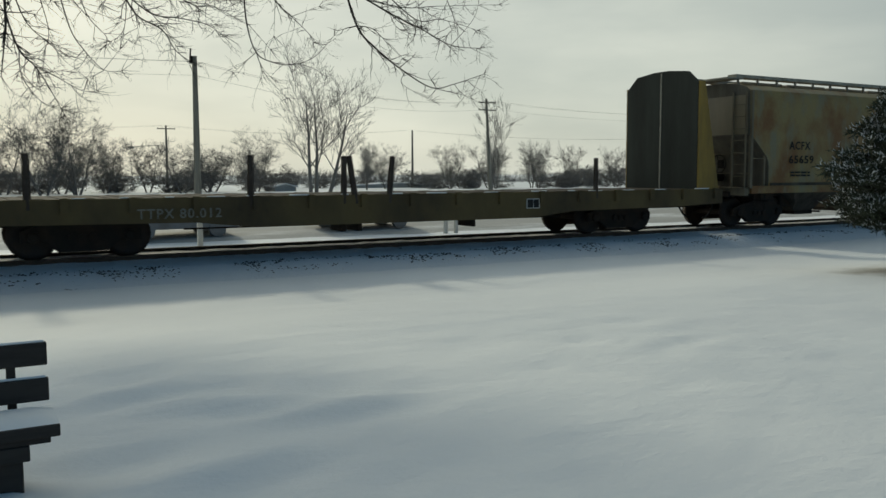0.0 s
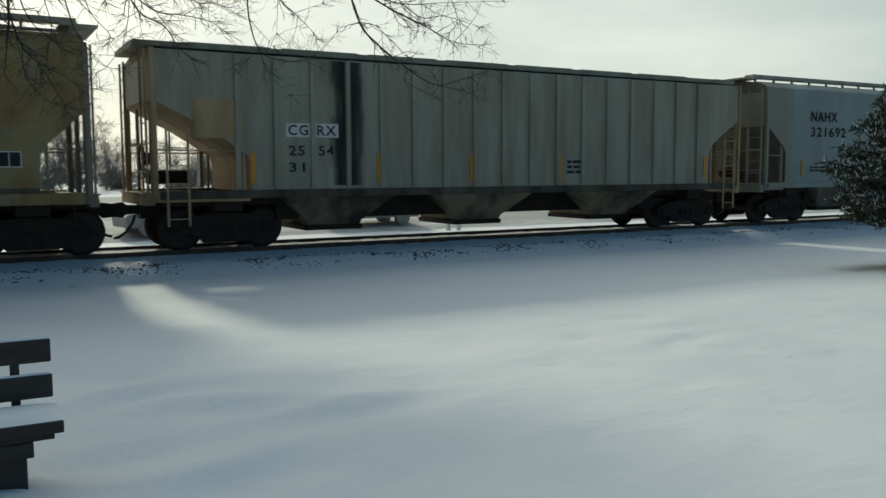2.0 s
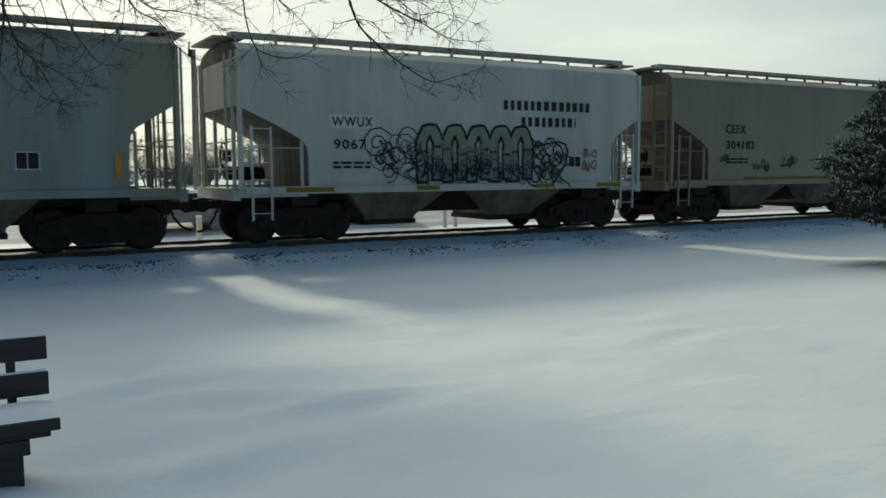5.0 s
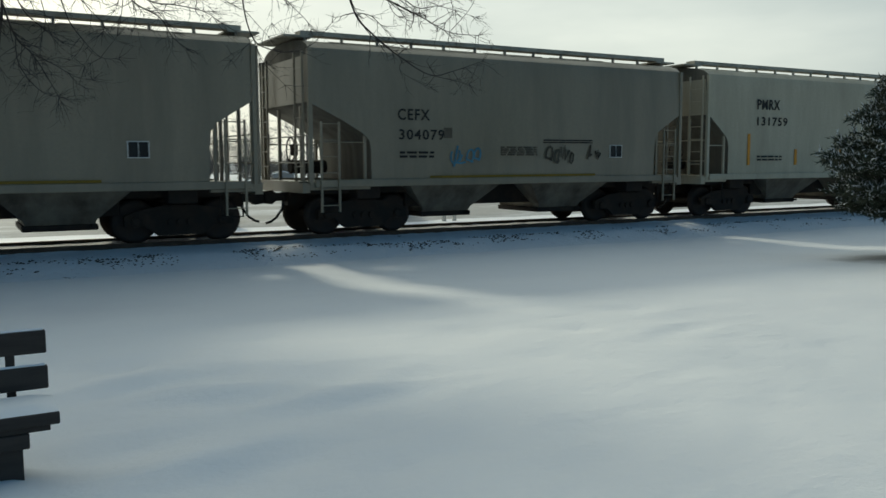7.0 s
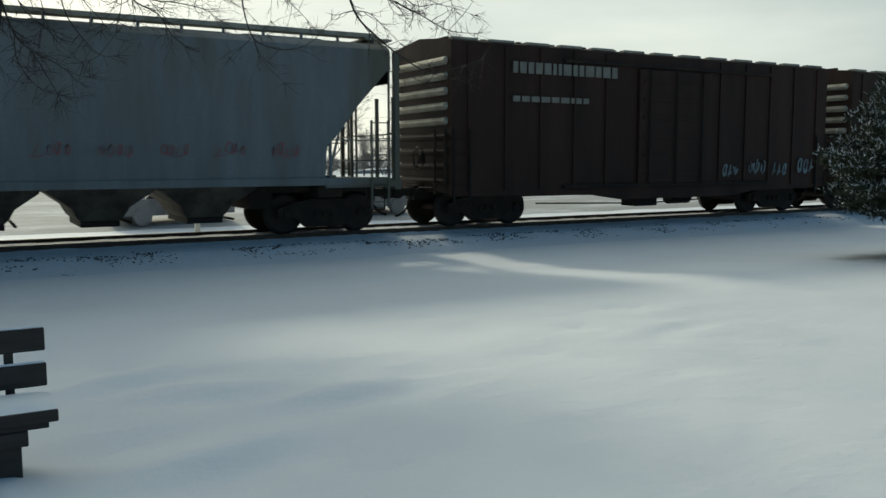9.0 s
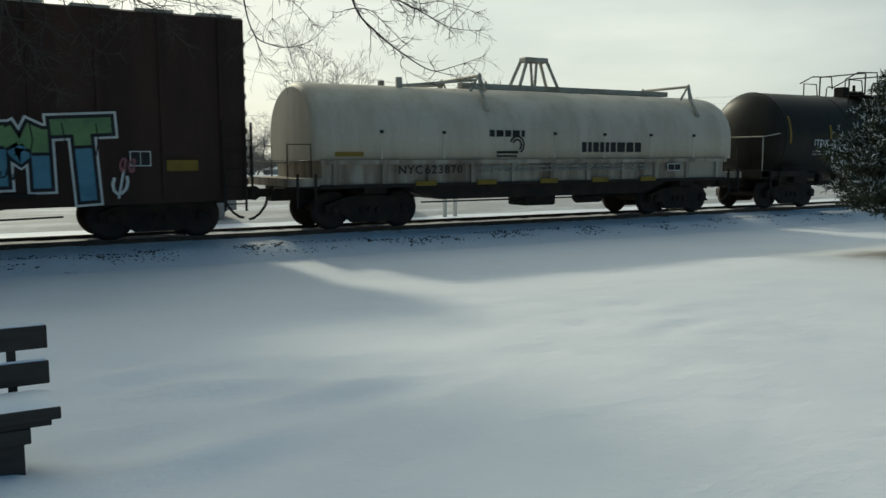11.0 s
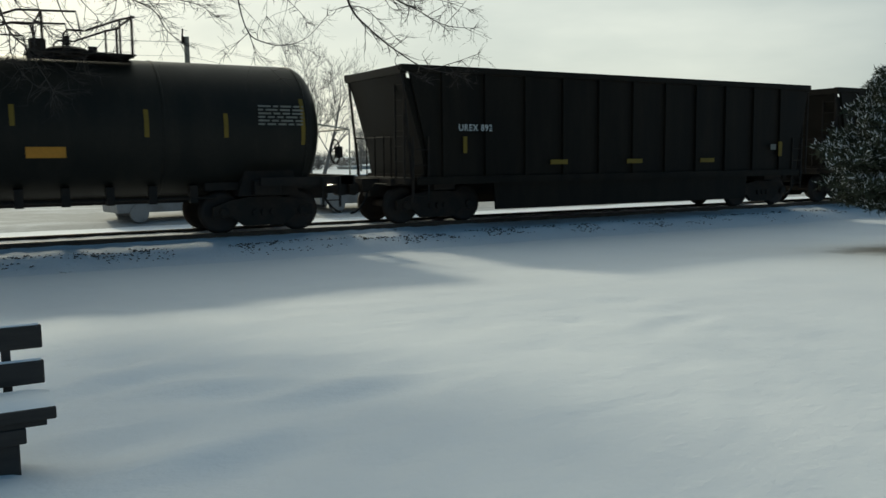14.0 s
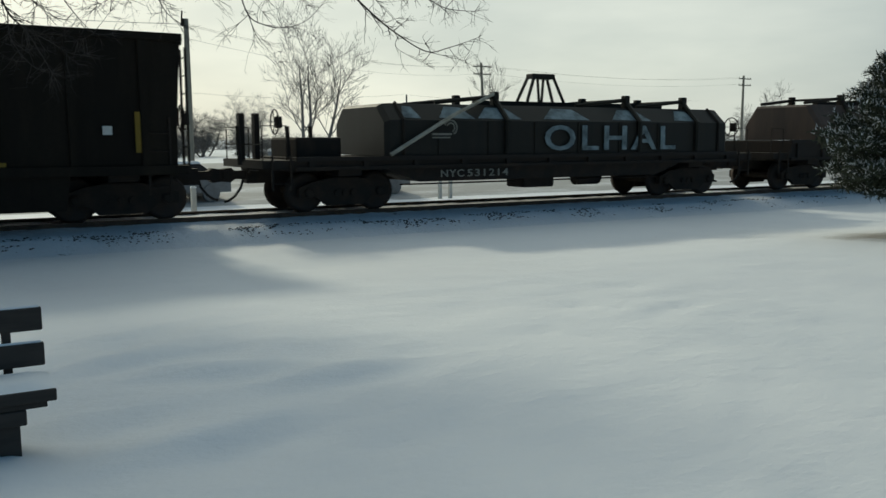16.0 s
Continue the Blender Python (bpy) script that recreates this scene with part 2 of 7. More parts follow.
def soot_material():
    """A soft dark plume down a car's side."""
    m, n, l, bsdf = material("soot_plume", 0.85)
    big = noise_node(n, l, 1.4, 5.0, (2.5, 1, 0.5))
    co = n.new("ShaderNodeTexCoord")
    split = n.new("ShaderNodeSeparateXYZ")
    l.new(co.outputs["Object"], split.inputs[0])
    off = n.new("ShaderNodeMath")
    off.operation = 'SUBTRACT'
    off.inputs[1].default_value = 4.80
    l.new(split.outputs[0], off.inputs[0])
    away = n.new("ShaderNodeMath")
    away.operation = 'ABSOLUTE'
    l.new(off.outputs[0], away.inputs[0])
    wob = n.new("ShaderNodeMath")
    wob.operation = 'MULTIPLY_ADD'
    wob.inputs[1].default_value = -0.55
    l.new(big, wob.inputs[0])
    l.new(away.outputs[0], wob.inputs[2])
    l.new(band(n, l, wob.outputs[0], 0.12, -0.22), bsdf.inputs["Alpha"])
    bsdf.inputs["Base Color"].default_value = (0.03, 0.027, 0.024, 1)
    return m


MUST["soot"] = soot_material()


def ballast_material():
    m, n, l, bsdf = material("snowy_ballast", 0.9)
    stones = noise_node(n, l, 9.0, 4.0)
    drift = noise_node(n, l, 0.9, 4.0)
    both = n.new("ShaderNodeMath")
    both.operation = 'MULTIPLY_ADD'
    both.inputs[1].default_value = 0.5
    l.new(stones, both.inputs[0])
    l.new(drift, both.inputs[2])
    c = blend(n, l, band(n, l, both.outputs[0], 0.42, 0.54), (0.10, 0.09, 0.08), (0.74, 0.76, 0.79))
    l.new(c, bsdf.inputs["Base Color"])
    bump(n, l, bsdf, stones, 0.9, 0.05)
    return m


MUST["ballast"] = ballast_material()


# ---- mesh helpers ----
def part(name, bm, mat, parent, label="", smooth=False):
    """Links a bmesh as one mesh object under a thing or a part."""
    me = bpy.data.meshes.new(name)
    bm.to_mesh(me)
    bm.free()
    me.materials.append(MUST[mat])
    if smooth:
        me.shade_smooth()
        me.set_sharp_from_angle(angle=radians(32))
    ob = new(name, me)
    ob.parent = parent
    return tagged(ob, label)


def shared(name, me, parent, m, label=""):
    ob = new(name, me)
    ob.parent = parent
    ob.matrix_basis = m
    return tagged(ob, label)


def thing(name, label, category, group="", at=(0, 0, 0)):
    ob = new(name)
    ob.empty_display_size = 0.3
    ob.location = at
    return tagged(ob, label, category, group)


def box(bm, x0, x1, y0, y1, z0, z1, bevel=0.0):
    v = [bm.verts.new(p) for p in ((x0, y0, z0), (x1, y0, z0), (x1, y1, z0), (x0, y1, z0), (x0, y0, z1), (x1, y0, z1), (x1, y1, z1), (x0, y1, z1))]
    faces = [bm.faces.new([v[i] for i in f]) for f in ((3, 2, 1, 0), (4, 5, 6, 7), (0, 1, 5, 4), (1, 2, 6, 5), (2, 3, 7, 6), (3, 0, 4, 7))]
    if bevel:
        edges = list({e for f in faces for e in f.edges})
        bmesh.ops.bevel(bm, geom=edges, offset=bevel, segments=2, affect='EDGES', profile=0.5)
    return bm


def prism(bm, outline, y0, y1):
    """An outline in x and z, drawn out from y0 to y1."""
    a = [bm.verts.new((x, y0, z)) for x, z in outline]
    b = [bm.verts.new((x, y1, z)) for x, z in outline]
    bm.faces.new(a)
    bm.faces.new(b[::-1])
    for i in range(len(a)):
        j = (i + 1) % len(a)
        bm.faces.new((a[j], a[i], b[i], b[j]))
    bmesh.ops.recalc_face_normals(bm, faces=bm.faces)
    return bm


def tube(bm, points, radii, seg=6):
    """A tube through points, tapering by radii (one number or one for each point)."""
    points = [Vector(p) for p in points]
    if not hasattr(radii, "__len__"):
        radii = [radii] * len(points)
    rings, side = [], None
    for i, p in enumerate(points):
        way = (points[min(i + 1, len(points) - 1)] - points[max(i - 1, 0)]).normalized()
        if side is None or abs(way.dot(side)) > 0.95:
            side = way.orthogonal().normalized()
        side = (side - way * way.dot(side)).normalized()
        up = way.cross(side)
        rings.append([bm.verts.new(p + radii[i] * (math.cos(a) * side + math.sin(a) * up)) for a in (2 * math.pi * k / seg for k in range(seg))])
    for a, b in zip(rings, rings[1:]):
        for k in range(seg):
            bm.faces.new((a[k], a[(k + 1) % seg], b[(k + 1) % seg], b[k]))
    bm.faces.new(rings[0][::-1])
    bm.faces.new(rings[-1])
    return bm


def lathe(bm, profile, seg=24, centre=(0, 0, 0), axis="y"):
    """Turns a profile of (place along the axis, radius) round an axis."""
    cx, cy, cz = centre
    rings = []
    for a, r in profile:
        ring = []
        for k in range(seg):
            c, s = r * math.cos(2 * math.pi * k / seg), r * math.sin(2 * math.pi * k / seg)
            ring.append(bm.verts.new((cx + c, cy + a, cz + s) if axis == "y" else (cx + a, cy + c, cz + s)))
        rings.append(ring)
    for a, b in zip(rings, rings[1:]):
        for k in range(seg):
            bm.faces.new((a[k], a[(k + 1) % seg], b[(k + 1) % seg], b[k]))
    bm.faces.new(rings[0][::-1])
    bm.faces.new(rings[-1])
    bmesh.ops.recalc_face_normals(bm, faces=bm.faces)
    return bm


def fresh():
    return bmesh.new()


# ---- running gear, shared by all cars ----
def wheel_mesh():
    bm = lathe(fresh(), [(-0.07, 0.10), (-0.07, 0.30), (-0.075, 0.36), (-0.075, 0.44), (0.03, 0.455), (0.045, 0.48), (0.06, 0.47), (0.06, 0.36), (0.02, 0.30), (0.06, 0.10)], 28)
    me = bpy.data.meshes.new("wheel")
    bm.to_mesh(me)
    bm.free()
    me.materials.append(MUST["wheel"])
    me.shade_smooth()
    return me


def truck_mesh():
    bm = fresh()
    z = RAIL + 0.45
    for y in (-1.06, 0.92):
        prism(bm, [(-1.12, z - 0.10), (-1.12, z + 0.12), (-0.75, z + 0.26), (-0.3, z + 0.33), (0.3, z + 0.33), (0.75, z + 0.26), (1.12, z + 0.12), (1.12, z - 0.10),
                   (0.70, z - 0.10), (0.46, z - 0.30), (-0.46, z - 0.30), (-0.70, z - 0.10)], y, y + 0.14)
        for x in (-0.89, 0.89):
            lathe(bm, [(-0.10, 0.06), (-0.08, 0.11), (0.12, 0.12)], 12, (x, y + 0.02 if y < 0 else y + 0.12, z))
        for x in (-0.2, 0, 0.2):
            lathe(bm, [(-0.12, 0.08), (0.12, 0.08)], 8, (x, y + 0.07, z - 0.02))
    box(bm, -0.24, 0.24, -0.95, 0.95, z + 0.05, z + 0.36)
    for x in (-0.89, 0.89):
        lathe(bm, [(-0.72, 0.09), (0.72, 0.09)], 10, (x, 0, z))
        box(bm, x - 0.5 * (1 if x > 0 else -1) - 0.05, x - 0.5 * (1 if x > 0 else -1) + 0.05, -0.8, 0.8, z - 0.18, z - 0.08)
    me = bpy.data.meshes.new("truck")
    bm.to_mesh(me)
    bm.free()
    me.materials.append(MUST["iron"])
    return me


def coupler_mesh():
    bm = fresh()
    z = RAIL + 0.86
    prism(bm, [(-0.06, z - 0.14), (-0.06, z + 0.12), (0.22, z + 0.16), (0.30, z + 0.09), (1.0, z + 0.09), (1.0, z - 0.10), (0.30, z - 0.10), (0.2, z - 0.17)], -0.12, 0.12)
    box(bm, 0.02, 0.16, -0.2, -0.1, z - 0.1, z + 0.1)
    tube(bm, [(0.55, -0.35, z + 0.05), (0.5, -0.6, z + 0.12), (0.5, -1.25, z + 0.12)], 0.015, 5)
    me = bpy.data.meshes.new("coupler")
    bm.to_mesh(me)
    bm.free()
    me.materials.append(MUST["iron"])
    return me


def hose_mesh():
    bm = fresh()
    z = RAIL + 0.75
    tube(bm, [(0.42, -0.32, z), (0.36, -0.33, z - 0.18), (0.22, -0.33, z - 0.36), (0.08, -0.32, z - 0.46), (-0.02, -0.3, z - 0.48)], 0.03, 8)
    me = bpy.data.meshes.new("air_hose")
    bm.to_mesh(me)
    bm.free()
    me.materials.append(MUST["hose"])
    me.shade_smooth()
    return me


WHEEL, TRUCK, COUPLER, HOSE = wheel_mesh(), truck_mesh(), coupler_mesh(), hose_mesh()


def running_gear(car, length, trucks, through_sill=True):
    for x in trucks:
        bm = box(fresh(), x - 0.30, x + 0.30, -1.38, 1.38, RAIL + 0.82, 1.34, 0.03)
        box(bm, x - 1.25, x + 1.25, -0.95, 0.95, RAIL + 0.93, 1.30)
        part("body_bolster", bm, "iron", car)
        tr = shared("truck", TRUCK, car, pose(x, 0, 0), "sooty cast side frames and axles")
        for dx in (-0.89, 0.89):
            shared("wheel", WHEEL, tr, pose(dx, -0.75, RAIL + 0.455))
            shared("wheel", WHEEL, tr, pose(dx, 0.75, RAIL + 0.455, 0, 0, 180))
    for m in (pose(0, 0, 0), pose(length, 0, 0, 0, 0, 180)):
        shared("coupler", COUPLER, car, m)
        shared("air_hose", HOSE, car, m, "black rubber brake hose hanging in a loop")
    for x0, x1 in ((0.55, length - 0.55), ) if through_sill else ((0.55, trucks[0] + 1.3), (trucks[1] - 1.3, length - 0.55)):
        part("centre_sill", box(fresh(), x0, x1, -0.22, 0.22, RAIL + 0.66, RAIL + 1.02), "iron", car)


def ladder(car, x, y, z0, z1, wide, mat, along="y", step=0.36):
    """A ladder at x, y; its rungs run along y or along x."""
    bm = fresh()
    dx, dy = (wide, 0) if along == "x" else (0, wide)
    for k in (0, 1):
        box(bm, x + k * dx - 0.022, x + k * dx + 0.022, y + k * dy - 0.022, y + k * dy + 0.022, z0, z1)
    z = z0 + 0.15
    while z < z1 - 0.05:
        tube(bm, [(x, y, z), (x + dx, y + dy, z)], 0.013, 5)
        z += step
    part("ladder", bm, mat, car)


def brake_wheel(car, x, y, z, mat="iron"):
    bm = fresh()
    ring = [(x, y + 0.28 * math.cos(a), z + 0.28 * math.sin(a)) for a in (2 * math.pi * k / 16 for k in range(17))]
    tube(bm, ring, 0.018, 5)
    for k in range(5):
        a = 2 * math.pi * k / 5
        tube(bm, [(x, y, z), (x, y + 0.28 * math.cos(a), z + 0.28 * math.sin(a))], 0.012, 4)
    box(bm, x + 0.03, x + 0.15, y - 0.10, y + 0.10, z - 0.14, z + 0.12, 0.02)
    part("brake_wheel", bm, mat, car)


SIDE = -1.60


def letters(car, text, x, z, width, height, mat, y=SIDE, name="lettering"):
    """Text of that width and height, its lower corner at x, z, on the near side."""
    cu = bpy.data.curves.new("lettering", 'FONT')
    cu.body = text
    cu.extrude = 0.003
    cu.resolution_u = 3
    cu.offset = 0.014
    cu.space_character = 1.16
    tmp = new("lettering_curve", cu)
    bpy.context.view_layer.update()
    me = bpy.data.meshes.new_from_object(tmp.evaluated_get(bpy.context.evaluated_depsgraph_get()))
    bpy.data.objects.remove(tmp)
    n = len(me.vertices)
    co = np.empty(n * 3)
    me.vertices.foreach_get("co", co)
    co = co.reshape(n, 3)
    low, high = co.min(0), co.max(0)
    out = np.stack([x + (co[:, 0] - low[0]) / (high[0] - low[0]) * width, y - co[:, 2], z + (co[:, 1] - low[1]) / (high[1] - low[1]) * height], 1)
    me.vertices.foreach_set("co", out.ravel())
    me.materials.clear()
    me.materials.append(MUST[mat])
    ob = new(name, me)
    ob.parent = car
    return ob


def plate(car, name, x0, x1, z0, z1, mat, y=SIDE, label=""):
    return part(name, box(fresh(), x0, x1, y - 0.006, y + 0.02, z0, z1), mat, car, label)


def bars(car, x, z, width, rows, mat, y=SIDE, tall=0.07, seed=1, wide=(0.1, 0.28), gap=0.06):
    """Small writing that cannot be read, as rows of short bars."""
    rnd = random.Random(seed)
    bm = fresh()
    for k in range(rows):
        at = x
        while at < x + width:
            w = rnd.uniform(*wide)
            box(bm, at, min(at + w, x + width), y - 0.005, y + 0.01, z - k * tall * 1.9, z - k * tall * 1.9 + tall)
            at += w + gap
    part("small_lettering", bm, mat, car)


def ribbon(bm, pts, wide, y):
    """A flat stroke on the side of a car."""
    left, right = [], []
    for i, (x, z) in enumerate(pts):
        x0, z0 = pts[max(0, i - 1)]
        x1, z1 = pts[min(len(pts) - 1, i + 1)]
        d = math.hypot(x1 - x0, z1 - z0) or 1
        nx, nz = -(z1 - z0) / d * wide / 2, (x1 - x0) / d * wide / 2
        left.append(bm.verts.new((x + nx, y, z + nz)))
        right.append(bm.verts.new((x - nx, y, z - nz)))
    for i in range(len(pts) - 1):
        bm.faces.new((left[i], left[i + 1], right[i + 1], right[i]))


def blob(rnd, cx, cz, w, h, n=18):
    f1, f2 = rnd.uniform(0, 6.28), rnd.uniform(0, 6.28)
    pts = []
    for k in range(n):
        a = 2 * math.pi * k / n
        r = 1 + 0.13 * math.sin(2 * a + f1) + 0.10 * math.sin(3 * a + f2)
        c, s = math.cos(a), math.sin(a)
        pts.append((cx + w / 2 * r * math.copysign(abs(c) ** 0.7, c), cz + h / 2 * r * math.copysign(abs(s) ** 0.7, s)))
    return pts


def graffiti(car, x0, x1, z0, z1, count, fills, line, seed, wide=0.05, y=SIDE, loops=4):
    """Bubble shapes with outlines and inner strokes, sprayed on a car's side."""
    rnd = random.Random(seed)
    step = (x1 - x0) / count
    ink = fresh()
    for k in range(count):
        cx = x0 + step * (k + 0.5)
        h = (z1 - z0) * rnd.uniform(0.82, 1.0)
        outline = blob(rnd, cx, (z0 + z1) / 2 + rnd.uniform(-0.06, 0.06), step * 1.08, h)
        if fills:
            for i, mat in enumerate(fills):
                bm = fresh()
                lo, hi = z0 + (z1 - z0) * i / len(fills) - 0.15, z0 + (z1 - z0) * (i + 1) / len(fills)
                cut = [(x, min(max(z, lo), hi + 0.15 * math.sin(9 * x))) for x, z in outline]
                bm.faces.new([bm.verts.new((x, y - 0.002 - 0.001 * i - 0.0003 * k, z)) for x, z in cut])
                part("sprayed_fill", bm, mat, car)
        ribbon(ink, outline + outline[:1], wide, y - 0.006 - 0.0003 * k)
        for j in range(loops):
            px, pz = cx + rnd.uniform(-0.35, 0.35) * step, (z0 + z1) / 2 + rnd.uniform(-0.36, 0.36) * h
            r, a0, turn = rnd.uniform(0.06, 0.2) * step + 0.05, rnd.uniform(0, 6.28), rnd.uniform(2.5, 7.0)
            ribbon(ink, [(px + r * (1 - 0.06 * i) * math.cos(a0 + turn * i / 9), pz + 1.3 * r * (1 - 0.06 * i) * math.sin(a0 + turn * i / 9)) for i in range(10)], wide * 0.7, y - 0.0065 - 0.0003 * k)
        px, pz = cx + rnd.uniform(-0.3, 0.3) * step, z0 + 0.1
        ribbon(ink, [(px, pz), (px + 0.02, pz - rnd.uniform(0.1, 0.3))], wide * 0.5, y - 0.007)
    part("sprayed_outline", ink, line, car)


def scribble(car, x0, x1, z0, z1, count, mat, seed, wide=0.035, y=SIDE, curls=False):
    """Loose sprayed tags: loops, curls and zigzags."""
    rnd = random.Random(seed)
    for k in range(count):
        bm = fresh()
        x = x0 + (x1 - x0) * (k + 0.5) / count + rnd.uniform(-0.05, 0.05)
        z = rnd.uniform(z0 + 0.15 * (z1 - z0), z1 - 0.15 * (z1 - z0))
        h = rnd.uniform(0.10, (z1 - z0) * 0.42)
        f, kind = rnd.uniform(0, 6.28), k % 3 if curls else 3
        if kind == 0:
            pts = [(x + h * (1 - i / 18) * math.cos(f + 0.75 * i), z + h * (1 - i / 18) * math.sin(f + 0.75 * i)) for i in range(16)]
        elif kind == 1:
            pts = [(x + 0.5 * h * math.sin(0.8 * i), z + h * (1 - i / 5)) for i in range(11)]
        elif kind == 3:
            pts = [(x + rnd.uniform(-0.16, 0.16), z + rnd.uniform(-h, h)) for _ in range(rnd.choice((2, 3, 3, 4)))]
        else:
            pts = [(x + h * 0.8 * math.cos(f + 0.55 * i), z + h * math.sin(f * 0.5 + 0.55 * i)) for i in range(12)]
        ribbon(bm, pts, wide * rnd.uniform(0.7, 1.2), y - 0.005 - 0.0002 * k)
        part("sprayed_stroke", bm, mat, car)


def fat_letters(car, strokes, wide, top, low, rims, y):
    """Letters of broad strokes: rims behind, one colour above and one below."""
    def sampled(points):
        out = []
        for (xa, za), (xb, zb) in zip(points, points[1:]):
            n = max(2, int(math.hypot(xb - xa, zb - za) / 0.06))
            out += [(xa + (xb - xa) * i / n, za + (zb - za) * i / n) for i in range(n)]
        return out + [points[-1]]
    for rim, (extra, mat) in enumerate(rims):
        bm = fresh()
        for k, points in enumerate(strokes):
            pts = sampled(points)
            (xa, za), (xb, zb) = pts[0], pts[-1]
            da, db = math.hypot(pts[1][0] - xa, pts[1][1] - za), math.hypot(xb - pts[-2][0], zb - pts[-2][1])
            first = (xa - (pts[1][0] - xa) / da * extra / 2, za - (pts[1][1] - za) / da * extra / 2)
            last = (xb + (xb - pts[-2][0]) / db * extra / 2, zb + (zb - pts[-2][1]) / db * extra / 2)
            ribbon(bm, [first] + pts + [last], wide + extra, y - 0.003 * rim - 0.0004 * k)
        part("sprayed_rim", bm, mat, car)
    edge = sum(z for points in strokes for x, z in points) / sum(len(points) for points in strokes)
    for mat, upper in ((top, True), (low, False)):
        bm = fresh()
        for k, points in enumerate(strokes):
            run = []
            for x, z in sampled(points) + [(0.0, None)]:
                inside = z is not None and (z >= edge + 0.08 * math.sin(5 * x)) == upper
                if inside:
                    run.append((x, z))
                if not inside and len(run) > 1:
                    ribbon(bm, run, wide, y - 0.003 * len(rims) - 0.0004 * k)
                if not inside:
                    run = []
        part("sprayed_fill", bm, mat, car)


def tags(car, x, z, count, size, mat, seed, wide=0.03, y=SIDE, slant=0.15):
    """A row of small sprayed letters that cannot be read."""
    rnd = random.Random(seed)
    arc = lambda a, b, r: [(0.5 + r * math.cos(math.radians(a + (b - a) * i / 7)), 0.5 + 0.5 * math.sin(math.radians(a + (b - a) * i / 7))) for i in range(8)]
    shapes = (lambda: [arc(30, 330, 0.3), arc(200, 420, 0.15)], lambda: [arc(100, 520, 0.25)], lambda: [[(0, 0.9), (0.25, 0.2), (0.35, 0.95), (0.55, 0.1), (0.8, 0.7)]],
              lambda: [arc(-60, 200, 0.35), [(0.1, 0.3), (0.9, 0.1)]], lambda: [[(0.1, 0.1), (0.3, 1.2), (0.35, 0.3), (0.6, 0.5)]], lambda: [arc(150, 400, 0.4), [(0.6, 1.1), (0.5, -0.2)]],
              lambda: [[(-0.2, 0.05), (0.4, 0.0), (1.0, 0.12)], [(0.2, 0.2), (0.4, 0.8)]])
    bm = fresh()
    at = x
    for k in range(count):
        h = size * rnd.uniform(0.75, 1.15)
        up = z + rnd.uniform(-0.12, 0.12) * size
        for i, stroke in enumerate(rnd.choice(shapes)()):
            ribbon(bm, [(at + 0.8 * h * a + slant * h * b, up + h * b) for a, b in stroke], wide * rnd.uniform(0.8, 1.3), y - 0.006 - 0.0005 * i - 0.0001 * k)
        at += 0.8 * h * rnd.uniform(0.75, 1.0)
    part("sprayed_tag", bm, mat, car)


def thin_snow_material():
    """Brown grass that shows through thin snow, fading out at its rim."""
    m, n, l, bsdf = material("thin_snow_over_grass", 0.9)
    co = n.new("ShaderNodeTexCoord")
    far = n.new("ShaderNodeVectorMath")
    far.operation = 'LENGTH'
    l.new(co.outputs["Object"], far.inputs[0])
    blot = noise_node(n, l, 1.1, 6.0)
    wob = n.new("ShaderNodeMath")
    wob.operation = 'MULTIPLY_ADD'
    wob.inputs[1].default_value = -1.6
    l.new(blot, wob.inputs[0])
    l.new(far.outputs["Value"], wob.inputs[2])
    share = n.new("ShaderNodeMath")
    share.operation = 'MULTIPLY'
    share.inputs[1].default_value = 0.45
    l.new(band(n, l, wob.outputs[0], 0.45, -0.45), share.inputs[0])
    l.new(share.outputs[0], bsdf.inputs["Alpha"])
    c = blend(n, l, band(n, l, noise_node(n, l, 22.0, 4.0), 0.4, 0.65), (0.30, 0.245, 0.165), (0.17, 0.14, 0.10))
    l.new(c, bsdf.inputs["Base Color"])
    return m


MUST["thin_snow"] = thin_snow_material()


# ---- covered hoppers ----
def smooth_side(z):
    """Half width of a curved-side hopper at a height."""
    if z < 4.24:
        return 1.585 - 0.018 * (z - 2.7) ** 2
    f = min(1.0, (z - 4.24) / 0.38)
    return 1.5423 * math.sqrt(max(0.0, 1 - f ** 2.6)) if f < 1 else 0.0


def flat_side(z):
    return 1.56 if z <= 4.30 else max(0.0, 1.56 * (1 - (z - 4.30) / 0.18))


LEVELS = [1.45, 1.8, 2.2, 2.6, 3.0, 3.4, 3.8, 4.0, 4.24, 4.34, 4.44, 4.52, 4.58, 4.61, 4.62]


def hopper_body(bm, stations, half, levels):
    rings = []
    for x, low in stations:
        ring = []
        zs = [max(z, low) for z in levels]
        ring += [bm.verts.new((x, -half(z), z)) for z in zs]
        ring += [bm.verts.new((x, half(z), z)) for z in zs[::-1]]
        rings.append(ring)
    n = len(rings[0])
    for a, b in zip(rings, rings[1:]):
        for k in range(n):
            bm.faces.new((a[k], a[(k + 1) % n], b[(k + 1) % n], b[k]))
    bm.faces.new(rings[0])
    bm.faces.new(rings[-1][::-1])
    bmesh.ops.remove_doubles(bm, verts=bm.verts, dist=0.0005)
    bmesh.ops.recalc_face_normals(bm, faces=bm.faces)
    return bm


def end_stations(x0, way, cut, knee, low):
    """Stations of a body's end: upright to the knee, a slope inwards, upright to the sill."""
    return [(x0, knee), (x0 + way * 0.10, knee - 0.05), (x0 + way * 0.5 * cut, (knee + low) / 2), (x0 + way * 0.86 * cut, low + 0.06), (x0 + way * 0.97 * cut, low - 0.10),
            (x0 + way * cut, low - 0.30), (x0 + way * (cut + 0.02), 1.45)]


